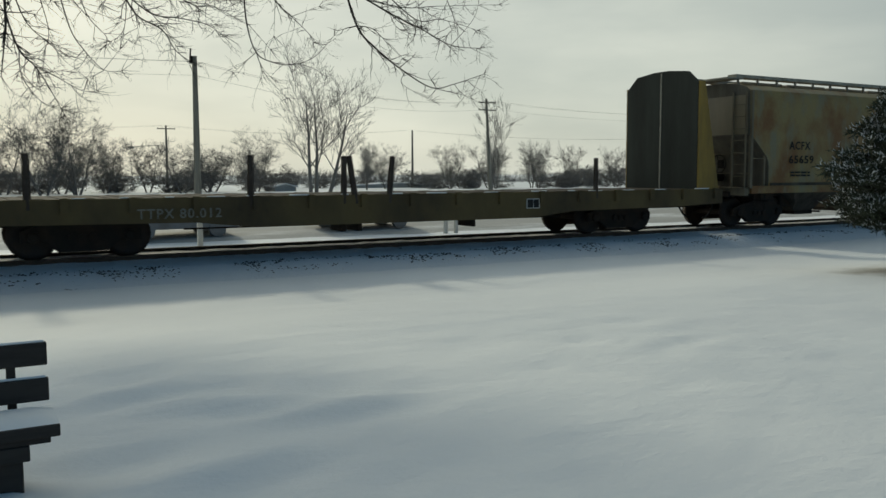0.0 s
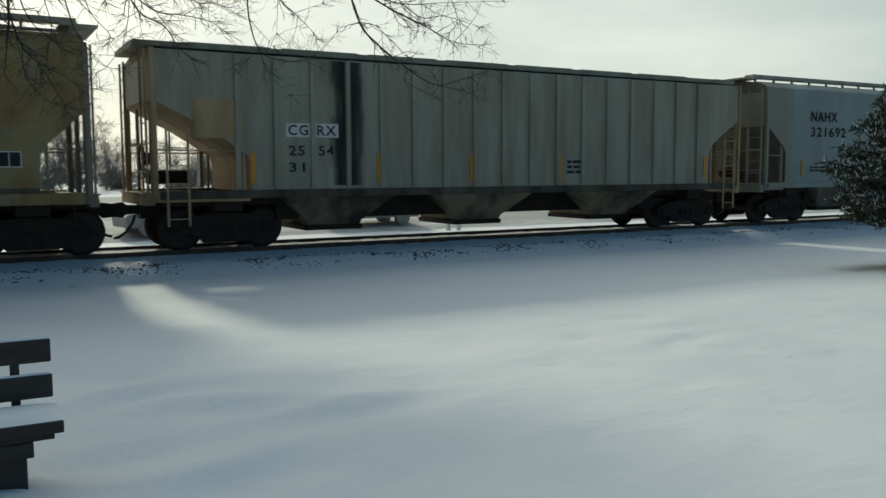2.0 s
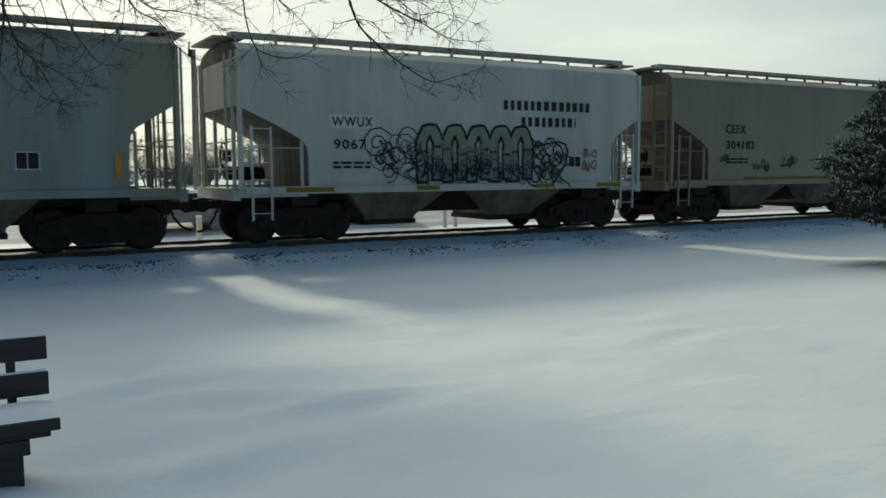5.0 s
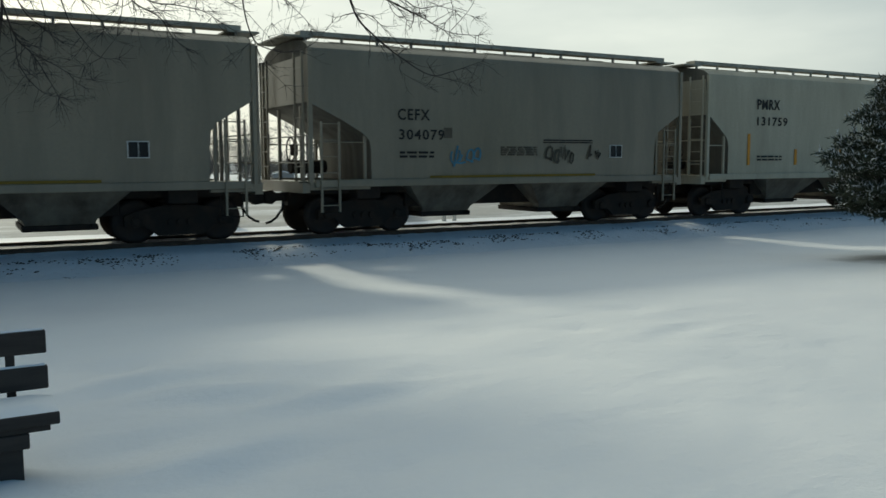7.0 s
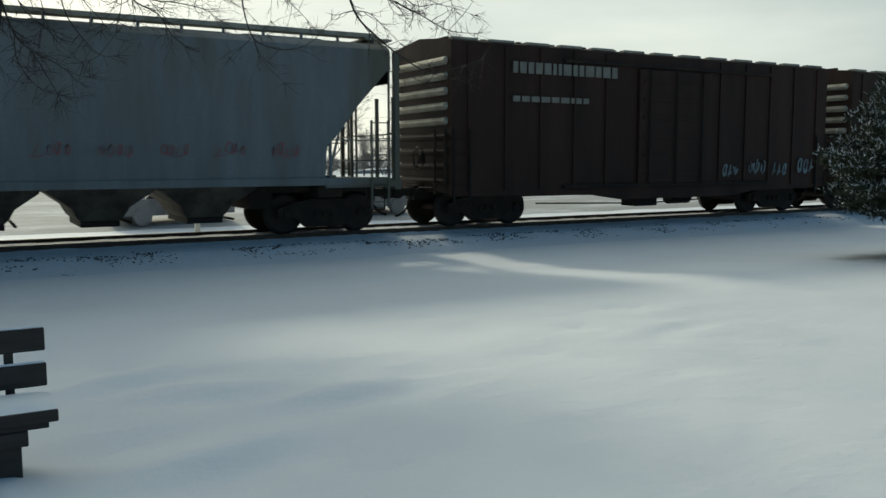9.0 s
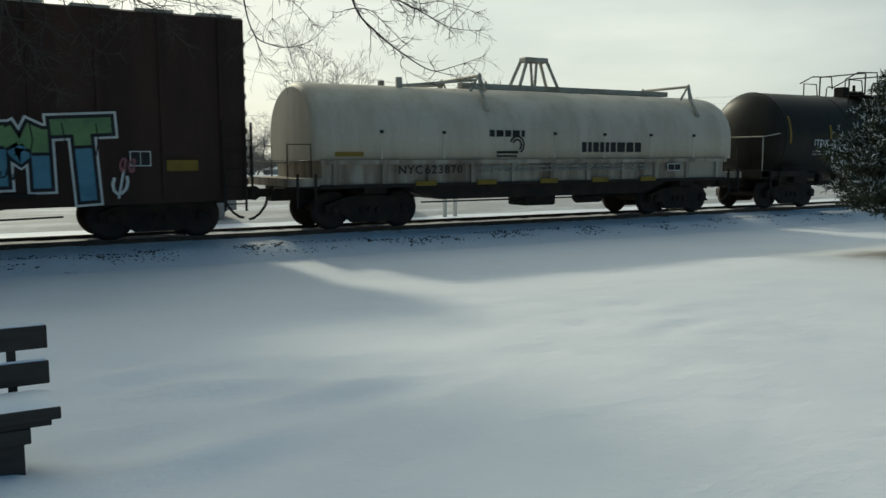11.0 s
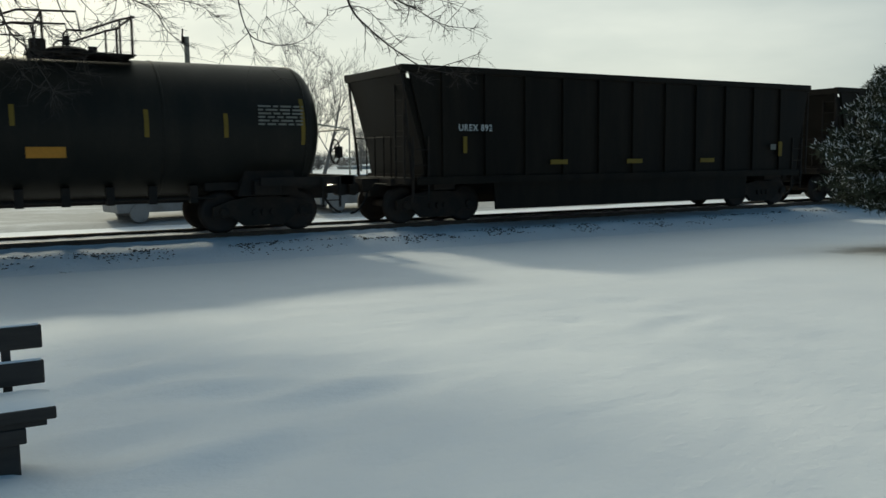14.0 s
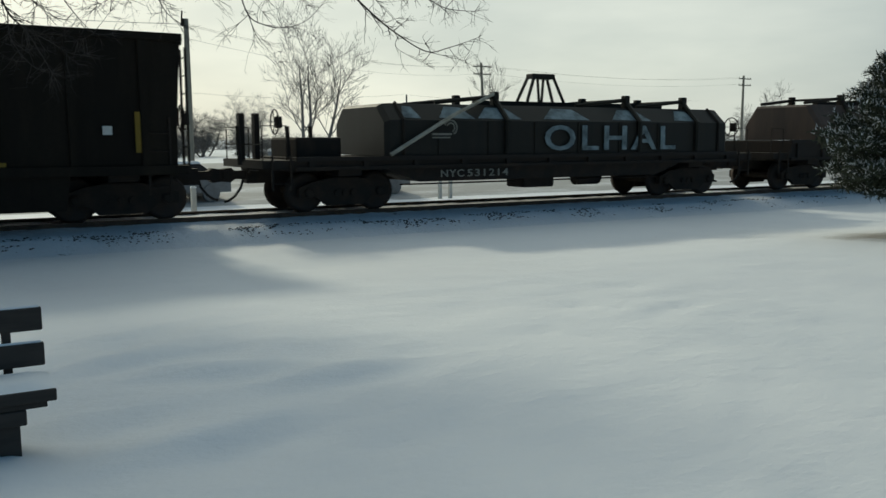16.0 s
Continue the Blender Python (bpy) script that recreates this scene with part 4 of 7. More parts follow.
c = add(169.0, box_car("sooty dark brown box car with faded lettering", 15.2, "box_brown", (2.2, 13.0)))
bars(c, 2.6, 4.0, 3.4, 1, "dull_white", -1.63, 0.28, 3)
bars(c, 2.6, 3.3, 2.4, 1, "dull_white", -1.63, 0.14, 5)
for k in range(4):
    tags(c, 10.0 + 1.1 * k, 1.35 + 0.1 * (k % 2), 3, 0.4, "spray_ice", 71 + k, 0.05, -1.63)
c = add(184.2, box_car("dark brown box car with graffiti and silver ends", 16.5, "box_brown", (2.15, 14.3)))
number_bars(c, 1.68, 3.38, 2.85, 0.6, "dull_white", -1.62)
letters(c, "528", 2.68, 2.12, 0.82, 0.26, "chalk", -1.63)
letters(c, "898", 3.83, 2.12, 0.82, 0.26, "chalk", -1.63)
bars(c, 2.9, 2.62, 0.75, 1, "dull_white", -1.63, 0.2, 9)
bars(c, 3.0, 1.85, 1.8, 2, "dull_white", -1.63, 0.08, 10)
for k, (at, z, n, size, wide) in enumerate(((1.95, 1.6, 2, 0.42, 0.05), (2.7, 1.72, 6, 0.14, 0.03), (2.6, 1.12, 4, 0.5, 0.06), (3.9, 1.10, 3, 0.52, 0.07), (4.85, 1.15, 4, 0.34, 0.06), (5.0, 1.6, 2, 0.3, 0.04), (5.7, 1.2, 2, 0.5, 0.05))):
    tags(c, at, z, n + 1, 0.8 * size, "dull_white", 72 + k, 0.7 * wide, -1.63)
for at, z, n, size in ((7.0, 1.55, 5, 0.24), (8.0, 1.6, 4, 0.34), (9.0, 1.62, 2, 0.18), (7.1, 2.2, 4, 0.10)):
    tags(c, at, z, n, size, "dull_white", int(100 * at), 0.03, -1.72)
for at, w in ((7.3, 1.6), (7.6, 0.5)):
    plate(c, "chalk_stroke", at, at + w, 1.38 if w > 1 else 1.30, 1.41 if w > 1 else 1.33, "dull_white", -1.705)
PIECE_Y = -1.625
fat_letters(c, [[(10.12, 2.42), (11.05, 2.48)], [(10.42, 2.35), (10.52, 1.35)], [(10.95, 1.30), (10.98, 1.95), (11.0, 2.4)], [(10.6, 1.95), (10.9, 2.05), (11.2, 2.0), (11.2, 1.6), (10.95, 1.5)],
                [(11.40, 1.35), (11.38, 2.46)], [(11.5, 2.4), (11.78, 1.9), (12.05, 2.45)], [(12.10, 2.40), (12.12, 1.30)], [(12.30, 2.44), (13.38, 2.50)], [(12.84, 2.42), (12.92, 1.05)]],
            0.30, "spray_green", "spray_blue", ((0.22, "chalk"), (0.13, "ink")), PIECE_Y)
tags(c, 10.5, 1.45, 3, 0.14, "ink", 91, 0.02, PIECE_Y - 0.012)
tags(c, 11.3, 1.5, 4, 0.14, "ink", 92, 0.02, PIECE_Y - 0.012)
for x in (10.3, 10.75, 11.3, 11.95, 12.5, 13.1):
    ribbon(bm := fresh(), [(x, 2.52), (x + 0.04, 2.2), (x - 0.02, 1.9)], 0.025, PIECE_Y - 0.013)
    part("sprayed_stroke", bm, "ink", c)
tags(c, 10.3, 1.02, 6, 0.22, "red", 93, 0.06, PIECE_Y)
tags(c, 13.45, 1.6, 2, 0.24, "red", 74, 0.04, -1.63)
tags(c, 13.3, 1.2, 1, 0.4, "chalk", 78, 0.05, -1.63)
for x, z, m in ((1.85, 1.5, "orange"), (3.65, 1.0, "orange"), (6.0, 1.0, "orange"), (9.0, 1.0, "dim_yellow"), (14.4, 1.6, "dim_yellow")):
    plate(c, "marker_sheet", x, x + 0.62, z, z + 0.12 if z < 1.2 else z + 0.22, m, -1.63)
plate(c, "data_panel", 6.5, 6.95, 3.2, 3.3, "dull_white", -1.63)
plate(c, "data_panel", 7.2, 7.45, 3.1, 3.2, "chalk", -1.665)
plate(c, "data_panel", 7.15, 7.4, 2.9, 2.98, "chalk", -1.665)
bars(c, 7.9, 3.45, 2.0, 1, "dull_white", -1.705, 0.05, 12)
data_panel(c, 13.7, 1.7, 0.4, 0.3, -1.625)


# ---- coil cars ----
def coil_car(label, length, cover, sill, round_top, x0, x1, top, lift, trucks, lift_mat, middle=None, loops=False, rim=1.78):
    car = thing("coil_car", label, "freight car", "cars of the train")
    # trough frame
    frame_ = part("frame", prism(fresh(), [(0.5, 1.22), (0.5, 1.40), (1.3, 1.40), (1.3, rim), (length - 1.3, rim), (length - 1.3, 1.40), (length - 0.5, 1.40), (length - 0.5, 1.22)], -1.5, 1.5), sill, car)
    part("underframe", prism(fresh(), [(3.4, 1.218), (length - 3.4, 1.218), (length - 3.6, 1.10), (length - 4.4, 0.85), (4.4, 0.85), (3.6, 1.10)], -1.44, 1.44), "iron", car)
    n = 11
    for k in range(n):
        x = 1.6 + (length - 3.2) * k / (n - 1)
        part("frame_rib", box(fresh(), x - 0.06, x + 0.06, -1.57, -1.48, 1.225, rim - 0.02), sill, frame_)
    part("frame_flange", box(fresh(), 1.25, length - 1.25, -1.59, -1.48, rim - 0.08, rim + 0.02), sill, frame_)
    part("frame_flange", box(fresh(), 1.25, length - 1.25, -1.58, -1.48, 1.17, 1.25), "iron", frame_)
    # hood
    bm = fresh()
    if round_top:
        arc = [(-1.52, (rim + 0.02)), (-1.52, 2.45)] + [(-1.52 * math.cos(a), 2.45 + (top - 2.45) * math.sin(a)) for a in (math.pi * k / 16 for k in range(1, 16))] + [(1.52, 2.45), (1.52, (rim + 0.02))]
    else:
        arc = [(-1.50, (rim + 0.02)), (-1.50, 2.30), (-1.05, top), (1.05, top), (1.50, 2.30), (1.50, (rim + 0.02))]
    rings = []
    for x, f in ((x0, 0.93), (x0 + 0.12, 0.99), (x0 + 0.3, 1.0), (x1 - 0.3, 1.0), (x1 - 0.12, 0.99), (x1, 0.93)):
        rings.append([bm.verts.new((x, y * f, (rim + 0.02) + (z - (rim + 0.02)) * f)) for y, z in arc])
    m = len(arc)
    for a, b in zip(rings, rings[1:]):
        for k in range(m):
            bm.faces.new((a[k], a[(k + 1) % m], b[(k + 1) % m], b[k]))
    bm.faces.new(rings[0])
    bm.faces.new(rings[-1][::-1])
    bmesh.ops.recalc_face_normals(bm, faces=bm.faces)
    hood = part("hood", bm, cover, car, "long lift-off coil cover")
    for p in hood.data.polygons:
        p.use_smooth = round_top and len(p.vertices) == 4
    # panel seams, lugs and the ridge beam
    for k in range(1, 8):
        x = x0 + (x1 - x0) * k / 8
        part("seam_strip", box(fresh(), x - 0.025, x + 0.025, -1.53, -1.50, rim + 0.04, 2.42 if round_top else 2.28), cover, hood)
        if round_top:
            part("lug", box(fresh(), x - 0.035, x + 0.035, -1.57, -1.50, 2.41, 2.48), "iron", hood)
    if round_top:
        part("seam_strip", box(fresh(), x0 + 0.2, x1 - 0.2, -1.525, -1.50, 2.42, 2.45), cover, hood)
    part("ridge_beam", box(fresh(), lift[0], lift[-1], -0.12, 0.12, top + 0.02, top + 0.16), lift_mat, hood)
    for x in lift:
        bm = fresh()
        for side in (-1, 1):
            if round_top:
                tube(bm, [(x, side * 0.95, top + 0.30), (x, side * 1.02, top - 0.10), (x - 0.04, side * 1.40, top - 0.62)], 0.05, 6)
                tube(bm, [(x - 0.24, side * 0.90, top - 0.12), (x, side * 0.95, top + 0.30), (x + 0.20, side * 0.90, top - 0.12)], 0.04, 6)
            else:
                tube(bm, [(x - 1.7, side * 0.85, top + 0.05), (x, side * 0.95, top + 0.22)], 0.055, 6)
                box(bm, x - 0.09, x + 0.09, side * 0.95 - 0.09, side * 0.95 + 0.09, top - 0.05, top + 0.34, 0.02)
                tube(bm, [(x, side * 1.03, top + 0.10), (x, side * 1.56, 2.30), (x, side * 1.56, rim + 0.05)], 0.07, 6)
        up = 0.26 if round_top else 0.22
        tube(bm, [(x, -0.95, top + up), (x, 0.95, top + up)], 0.04, 6)
        part("lifting_bracket", bm, lift_mat, hood)
    middle = middle or (lift[0] + lift[-1]) / 2 + 0.4
    bm = fresh()
    if loops:
        for dy in (-0.22, 0.22):
            tube(bm, [(middle - 0.42, dy, top + 0.1), (middle - 0.40, dy, top + 0.5), (middle - 0.25, dy, top + 0.66), (middle + 0.25, dy, top + 0.66), (middle + 0.40, dy, top + 0.5), (middle + 0.42, dy, top + 0.1)], 0.06, 8)
        box(bm, middle - 0.3, middle + 0.3, -0.25, 0.25, top + 0.58, top + 0.66, 0.02)
    else:
        for dx in (-0.55, 0.55):
            for dy in (-0.25, 0.25):
                tube(bm, [(middle + dx * 1.15, dy, top + 0.12), (middle + 0.6 * dx, dy * 0.6, top + 0.82)], 0.045, 6)
        tube(bm, [(middle - 0.10, 0, top + 0.82), (middle - 0.04, 0, top + 0.12)], 0.04, 5)
        tube(bm, [(middle + 0.10, 0, top + 0.82), (middle + 0.04, 0, top + 0.12)], 0.04, 5)
        box(bm, middle - 0.38, middle + 0.38, -0.17, 0.17, top + 0.78, top + 0.92, 0.03)
    part("crane_bail", bm, lift_mat, hood)
    # end platforms
    for x, way in ((0.0, 1), (length, -1)):
        bm = fresh()
        for y in (-1.35, 1.35):
            tube(bm, [(x + way * 0.55, y, 1.35), (x + way * 0.55, y, 2.15), (x + way * 1.1, y, 2.15), (x + way * 1.1, y, 1.4)], 0.018, 5)
        tube(bm, [(x + way * 0.52, -1.35, 1.75), (x + way * 0.52, 1.35, 1.75)], 0.016, 5)
        part("end_rail", bm, "iron", car)
        ladder(car, x + way * 0.7, -1.56, 0.75, 1.5, way * 0.42, "iron", "x", 0.3)
    brake_wheel(car, length - 0.75, -0.9, 2.2)
    bm = fresh()
    box(bm, length / 2 - 0.6, length / 2 + 0.4, -1.2, -0.4, 0.6, 0.95, 0.05)
    lathe(bm, [(-0.4, 0.2), (0.4, 0.2)], 12, (length / 2 + 1.8, -0.8, 0.8), "x")
    tube(bm, [(4.0, -1.1, 0.78), (length - 4, -1.1, 0.78)], 0.02, 5)
    part("brake_rigging", bm, "iron", car)
    running_gear(car, length, trucks)
    return car


def arc_mark(car, x, z, size, mat, y):
    """A plain wheel-and-rail mark: two strokes and an open ring."""
    bm = fresh()
    for r in (0.42, 0.26):
        ribbon(bm, [(x + size * (0.62 + r * math.cos(a)), z + size * (0.42 + r * math.sin(a))) for a in (math.radians(-60 + 22 * k) for k in range(11))], 0.09 * size, y)
    ribbon(bm, [(x - size * 0.6, z + 0.05 * size), (x + size * 0.7, z + 0.05 * size)], 0.12 * size, y)
    ribbon(bm, [(x - size * 0.6, z - 0.14 * size), (x + size * 0.6, z - 0.14 * size)], 0.08 * size, y)
    part("painted_mark", bm, mat, car, "mark of plain strokes and arcs")


c = add(200.67, coil_car("dull white coil car with a rounded cover", 15.2, "cover_white", "sill_white", True, 1.1, 14.3, 3.62, (5.76, 12.98), (2.67, 12.6), "galvanised", 8.11))
for side in (-0.5, 0.5):
    bm = box(fresh(), 3.66, 3.80, side - 0.05, side + 0.05, 3.50, 3.80, 0.01)
    tube(bm, [(3.80, side, 3.60), (5.70, side * 1.8, 3.78)], 0.035, 6)
    part("lifting_stay", bm, "galvanised", c)
bars(c, 5.7, 2.36, 1.05, 1, "ink", -1.53, 0.16, 3)
bars(c, 8.6, 1.98, 2.05, 1, "ink", -1.53, 0.26, 4)
arc_mark(c, 6.2, 1.95, 0.5, "ink", -1.54)
letters(c, "NYC", 3.15, 1.47, 0.62, 0.2, "ink", -1.60)
letters(c, "623870", 3.85, 1.47, 1.02, 0.2, "ink", -1.60)
data_panel(c, 11.6, 1.46, 0.5, 0.2, -1.60)
bars(c, 5.4, 1.6, 5.5, 2, "dull_white", -1.59, 0.05, 6)
plate(c, "marker_sheet", 1.6, 2.3, 1.88, 1.98, "dim_yellow", -1.53)
for x in (3.6, 5.3, 7.2, 8.9, 10.6):
    plate(c, "marker_sheet", x, x + 0.55, 1.19, 1.31, "dim_yellow", -1.60)


# ---- tank cars ----
def tank_car(label, length, x0, x1, radius, centre, trucks):
    car = thing("tank_car", label, "freight car", "cars of the train")
    prof = [(x0 + 0.62 * (1 - math.cos(a)), max(0.02, radius * math.sin(a))) for a in (math.pi / 2 * k / 9 for k in range(10))]
    prof += [(x1 - 0.62 * (1 - math.cos(a)), max(0.02, radius * math.sin(a))) for a in (math.pi / 2 * (9 - k) / 9 for k in range(10))]
    tank = part("tank", lathe(fresh(), prof, 48, (0, 0, centre), "x"), "tank_black", car, "", True)
    for x in (x0 + 0.62, x0 + (x1 - x0) / 3, x0 + 2 * (x1 - x0) / 3, x1 - 0.62):
        part("weld_band", lathe(fresh(), [(-0.03, radius + 0.004), (-0.02, radius + 0.014), (0.02, radius + 0.014), (0.03, radius + 0.004)], 48, (x, 0, centre), "x"), "tank_black", tank, "", True)
    mid = (x0 + x1) / 2
    top = centre + radius
    bm = fresh()
    lathe(bm, [(-0.25, 0.36), (0.10, 0.36), (0.11, 0.42), (0.15, 0.42), (0.20, 0.30), (0.23, 0.05)], 18)
    for v in bm.verts:
        v.co = Vector((mid + 0.25 + v.co.x, v.co.z, top + v.co.y))
    part("manway", bm, "iron", tank)
    part("valve_housing", box(fresh(), mid - 0.45, mid - 0.15, -0.2, 0.2, top - 0.05, top + 0.34, 0.03), "iron", tank)
    part("vent_pipe", tube(fresh(), [(mid + 0.25, -0.1, top + 0.15), (mid + 0.25, -0.1, top + 0.42)], 0.05, 8), "iron", tank)
    part("safety_valve", tube(fresh(), [(mid + 0.75, 0, top - 0.05), (mid + 0.75, 0, top + 0.24)], 0.09, 8), "iron", tank)
    part("top_platform", box(fresh(), mid - 0.55, mid + 1.45, -0.9, 0.9, top + 0.005, top + 0.03), "iron", car)
    for y in (-0.88, 0.88):
        bm = fresh()
        tube(bm, [(mid - 1.15, y, top - 0.35), (mid - 1.15, y, top + 0.50), (mid - 0.48, y, top + 0.50), (mid - 0.38, y, top + 0.02)], 0.022, 6)
        tube(bm, [(mid - 1.35, y, top + 0.50), (mid - 0.70, y, top + 0.76), (mid + 0.35, y, top + 0.80), (mid + 0.42, y, top + 0.36)], 0.022, 6)
        tube(bm, [(mid - 0.28, y, top + 0.02), (mid - 0.28, y, top + 0.78)], 0.026, 6)
        tube(bm, [(mid + 0.08, y, top + 0.02), (mid + 0.10, y, top + 0.36), (mid + 0.18, y, top + 0.44), (mid + 0.48, y, top + 0.44)], 0.022, 6)
        tube(bm, [(mid + 0.50, y, top + 0.44), (mid + 1.15, y, top + 0.70), (mid + 1.45, y, top + 0.78)], 0.022, 6)
        tube(bm, [(mid + 1.15, y, top + 0.02), (mid + 1.15, y, top + 0.70)], 0.022, 6)
        tube(bm, [(mid + 1.38, y, top - 0.05), (mid + 1.38, y, top + 0.80)], 0.026, 6)
        part("safety_rail", bm, "iron", car)
    for x in (mid - 0.28, mid + 1.38):
        part("cross_rail", tube(fresh(), [(x, -0.88, top + 0.76), (x, 0.88, top + 0.76)], 0.022, 6), "iron", car)
    for x in (x0 + 1.4, x1 - 1.4):
        part("saddle", prism(fresh(), [(x - 0.7, 1.0), (x + 0.7, 1.0), (x + 0.5, 1.7), (x - 0.5, 1.7)], -1.15, 1.15), "iron", car)
    for x, way in ((0.0, 1), (length, -1)):
        bm = fresh()
        s = sorted((x + way * 0.45, x + way * 2.6))
        box(bm, *s, -1.5, -1.36, 1.22, 1.40)
        box(bm, *s, 1.36, 1.5, 1.22, 1.40)
        s = sorted((x + way * 0.4, x + way * 0.75))
        box(bm, *s, -1.5, 1.5, 1.22, 1.42)
        part("end_sill", bm, "iron", car)
        bm = fresh()
        for y in (-1.45, 1.45):
            tube(bm, [(x + way * 0.5, y, 1.4), (x + way * 0.5, y, 2.45), (x + way * 1.25, y, 2.55)], 0.02, 6)
        tube(bm, [(x + way * 0.5, -1.45, 2.45), (x + way * 0.5, 1.45, 2.45)], 0.02, 6)
        part("hand_rail", bm, "galvanised", car)
        ladder(car, x + way * 0.8, -1.55, 0.72, 1.4, way * 0.4, "iron", "x", 0.3)
    bm = fresh()
    tube(bm, [(3.4, -0.9, 0.98), (length - 3.4, -0.9, 0.98)], 0.03, 6)
    tube(bm, [(3.4, 0.9, 0.98), (length - 3.4, 0.9, 0.98)], 0.03, 6)
    for k in range(7):
        x = 3.9 + (length - 7.8) * k / 6
        box(bm, x - 0.08, x + 0.08, -1.0, -0.8, 0.88, 1.25)
    lathe(bm, [(-0.35, 0.14), (0.0, 0.2), (0.3, 0.2)], 12, (length / 2, 0.3, 1.05))
    part("bottom_piping", bm, "iron", car)
    brake_wheel(car, length - 0.62, -0.9, 1.95)
    running_gear(car, length, trucks)
    return car


def on_tank(z, radius, centre):
    return -math.sqrt(max(0.01, radius ** 2 - (z - centre) ** 2)) - 0.012


def tank_marks(c, first, number, radius, centre, strips, patch):
    y = on_tank(2.3, radius, centre)
    letters(c, first, 2.9, 2.18, 0.7, 0.2, "chalk", y)
    letters(c, number, 3.85, 2.18, 0.72, 0.2, "chalk", y)
    bars(c, 2.9, 1.98, 1.75, 2, "dull_white", on_tank(1.95, radius, centre), 0.05, 8)
    for x, z0, z1 in strips:
        bm = fresh()
        rows = [[bm.verts.new((x + dx, on_tank(z, radius, centre), z)) for dx in (-0.045, 0.045)] for z in (z0 + (z1 - z0) * k / 8 for k in range(9))]
        for a, b in zip(rows, rows[1:]):
            bm.faces.new((a[0], a[1], b[1], b[0]))
        part("marker_sheet", bm, "dim_yellow", c)
    plate(c, "yellow_patch", *patch, "orange", on_tank(2.0, radius, centre))


R_TANK, Z_TANK = 1.46, 2.44
c = add(215.84, tank_car("black tank car with white lettering and yellow markers", 12.9, 0.95, 12.0, R_TANK, Z_TANK, (2.4, 10.5)))
tank_marks(c, "ITDX", "5025", R_TANK, Z_TANK, ((1.75, 2.25, 3.1), (3.7, 2.4, 2.85), (5.9, 2.4, 2.85), (8.1, 2.3, 2.85), (9.5, 2.3, 2.8), (11.3, 2.1, 3.1)), (8.15, 8.85, 1.72, 1.98))
letters(c, "MOLTEN SULPHUR", 8.6, 2.04, 1.3, 0.1, "chalk", on_tank(2.1, R_TANK, Z_TANK))
bars(c, 10.2, 2.85, 1.0, 5, "dull_white", on_tank(2.6, R_TANK, Z_TANK), 0.04, 13)
bars(c, 5.2, 1.95, 0.7, 2, "dull_white", on_tank(1.95, R_TANK, Z_TANK), 0.04, 14)

c = add(228.7, coil_car("dark blue-black coil car with a rounded cover", 14.9, "cover_dark", "box_black", True, 0.95, 14.2, 3.60, (4.1, 11.3), (2.5, 12.4), "tank_black", 7.85, True))
bars(c, 6.55, 2.85, 1.75, 1, "gold", -1.45, 0.34, 3)
for x in (6.7, 7.05, 8.35, 8.65):
    lathe(bm := fresh(), [(-0.01, 0.10), (0.01, 0.10)], 12, (x, -1.55, 2.22))
    part("round_marker", bm, "dim_yellow", c)
for x in (6.2, 8.85):
    ribbon(bm := fresh(), [(x + 0.15, 3.05), (x, 2.95), (x, 2.6), (x + 0.1, 2.45)], 0.06, -1.53)
    part("painted_mark", bm, "gold", c)
plate(c, "yellow_patch", 2.35, 2.65, 1.95, 2.12, "dim_yellow", -1.53)
bars(c, 2.3, 1.46, 1.8, 1, "gold", -1.60, 0.18, 16)
part("snow_line", box(fresh(), 1.3, 13.6, -1.62, -1.50, 1.805, 1.83), "dull_white", c)

c = add(243.64, tank_car("black tank car with white lettering and a dull gold patch", 12.8, 0.95, 11.9, R_TANK, Z_TANK, (2.4, 10.4)))
tank_marks(c, "TASX", "7155", R_TANK, Z_TANK, ((1.8, 2.2, 3.05), (3.8, 2.45, 2.85), (5.5, 2.45, 2.85), (7.9, 2.25, 2.8), (9.5, 2.25, 2.75), (11.2, 2.1, 3.1)), (5.7, 6.4, 1.85, 2.12))
bars(c, 10.2, 2.9, 1.0, 6, "dull_white", on_tank(2.6, R_TANK, Z_TANK), 0.04, 15)


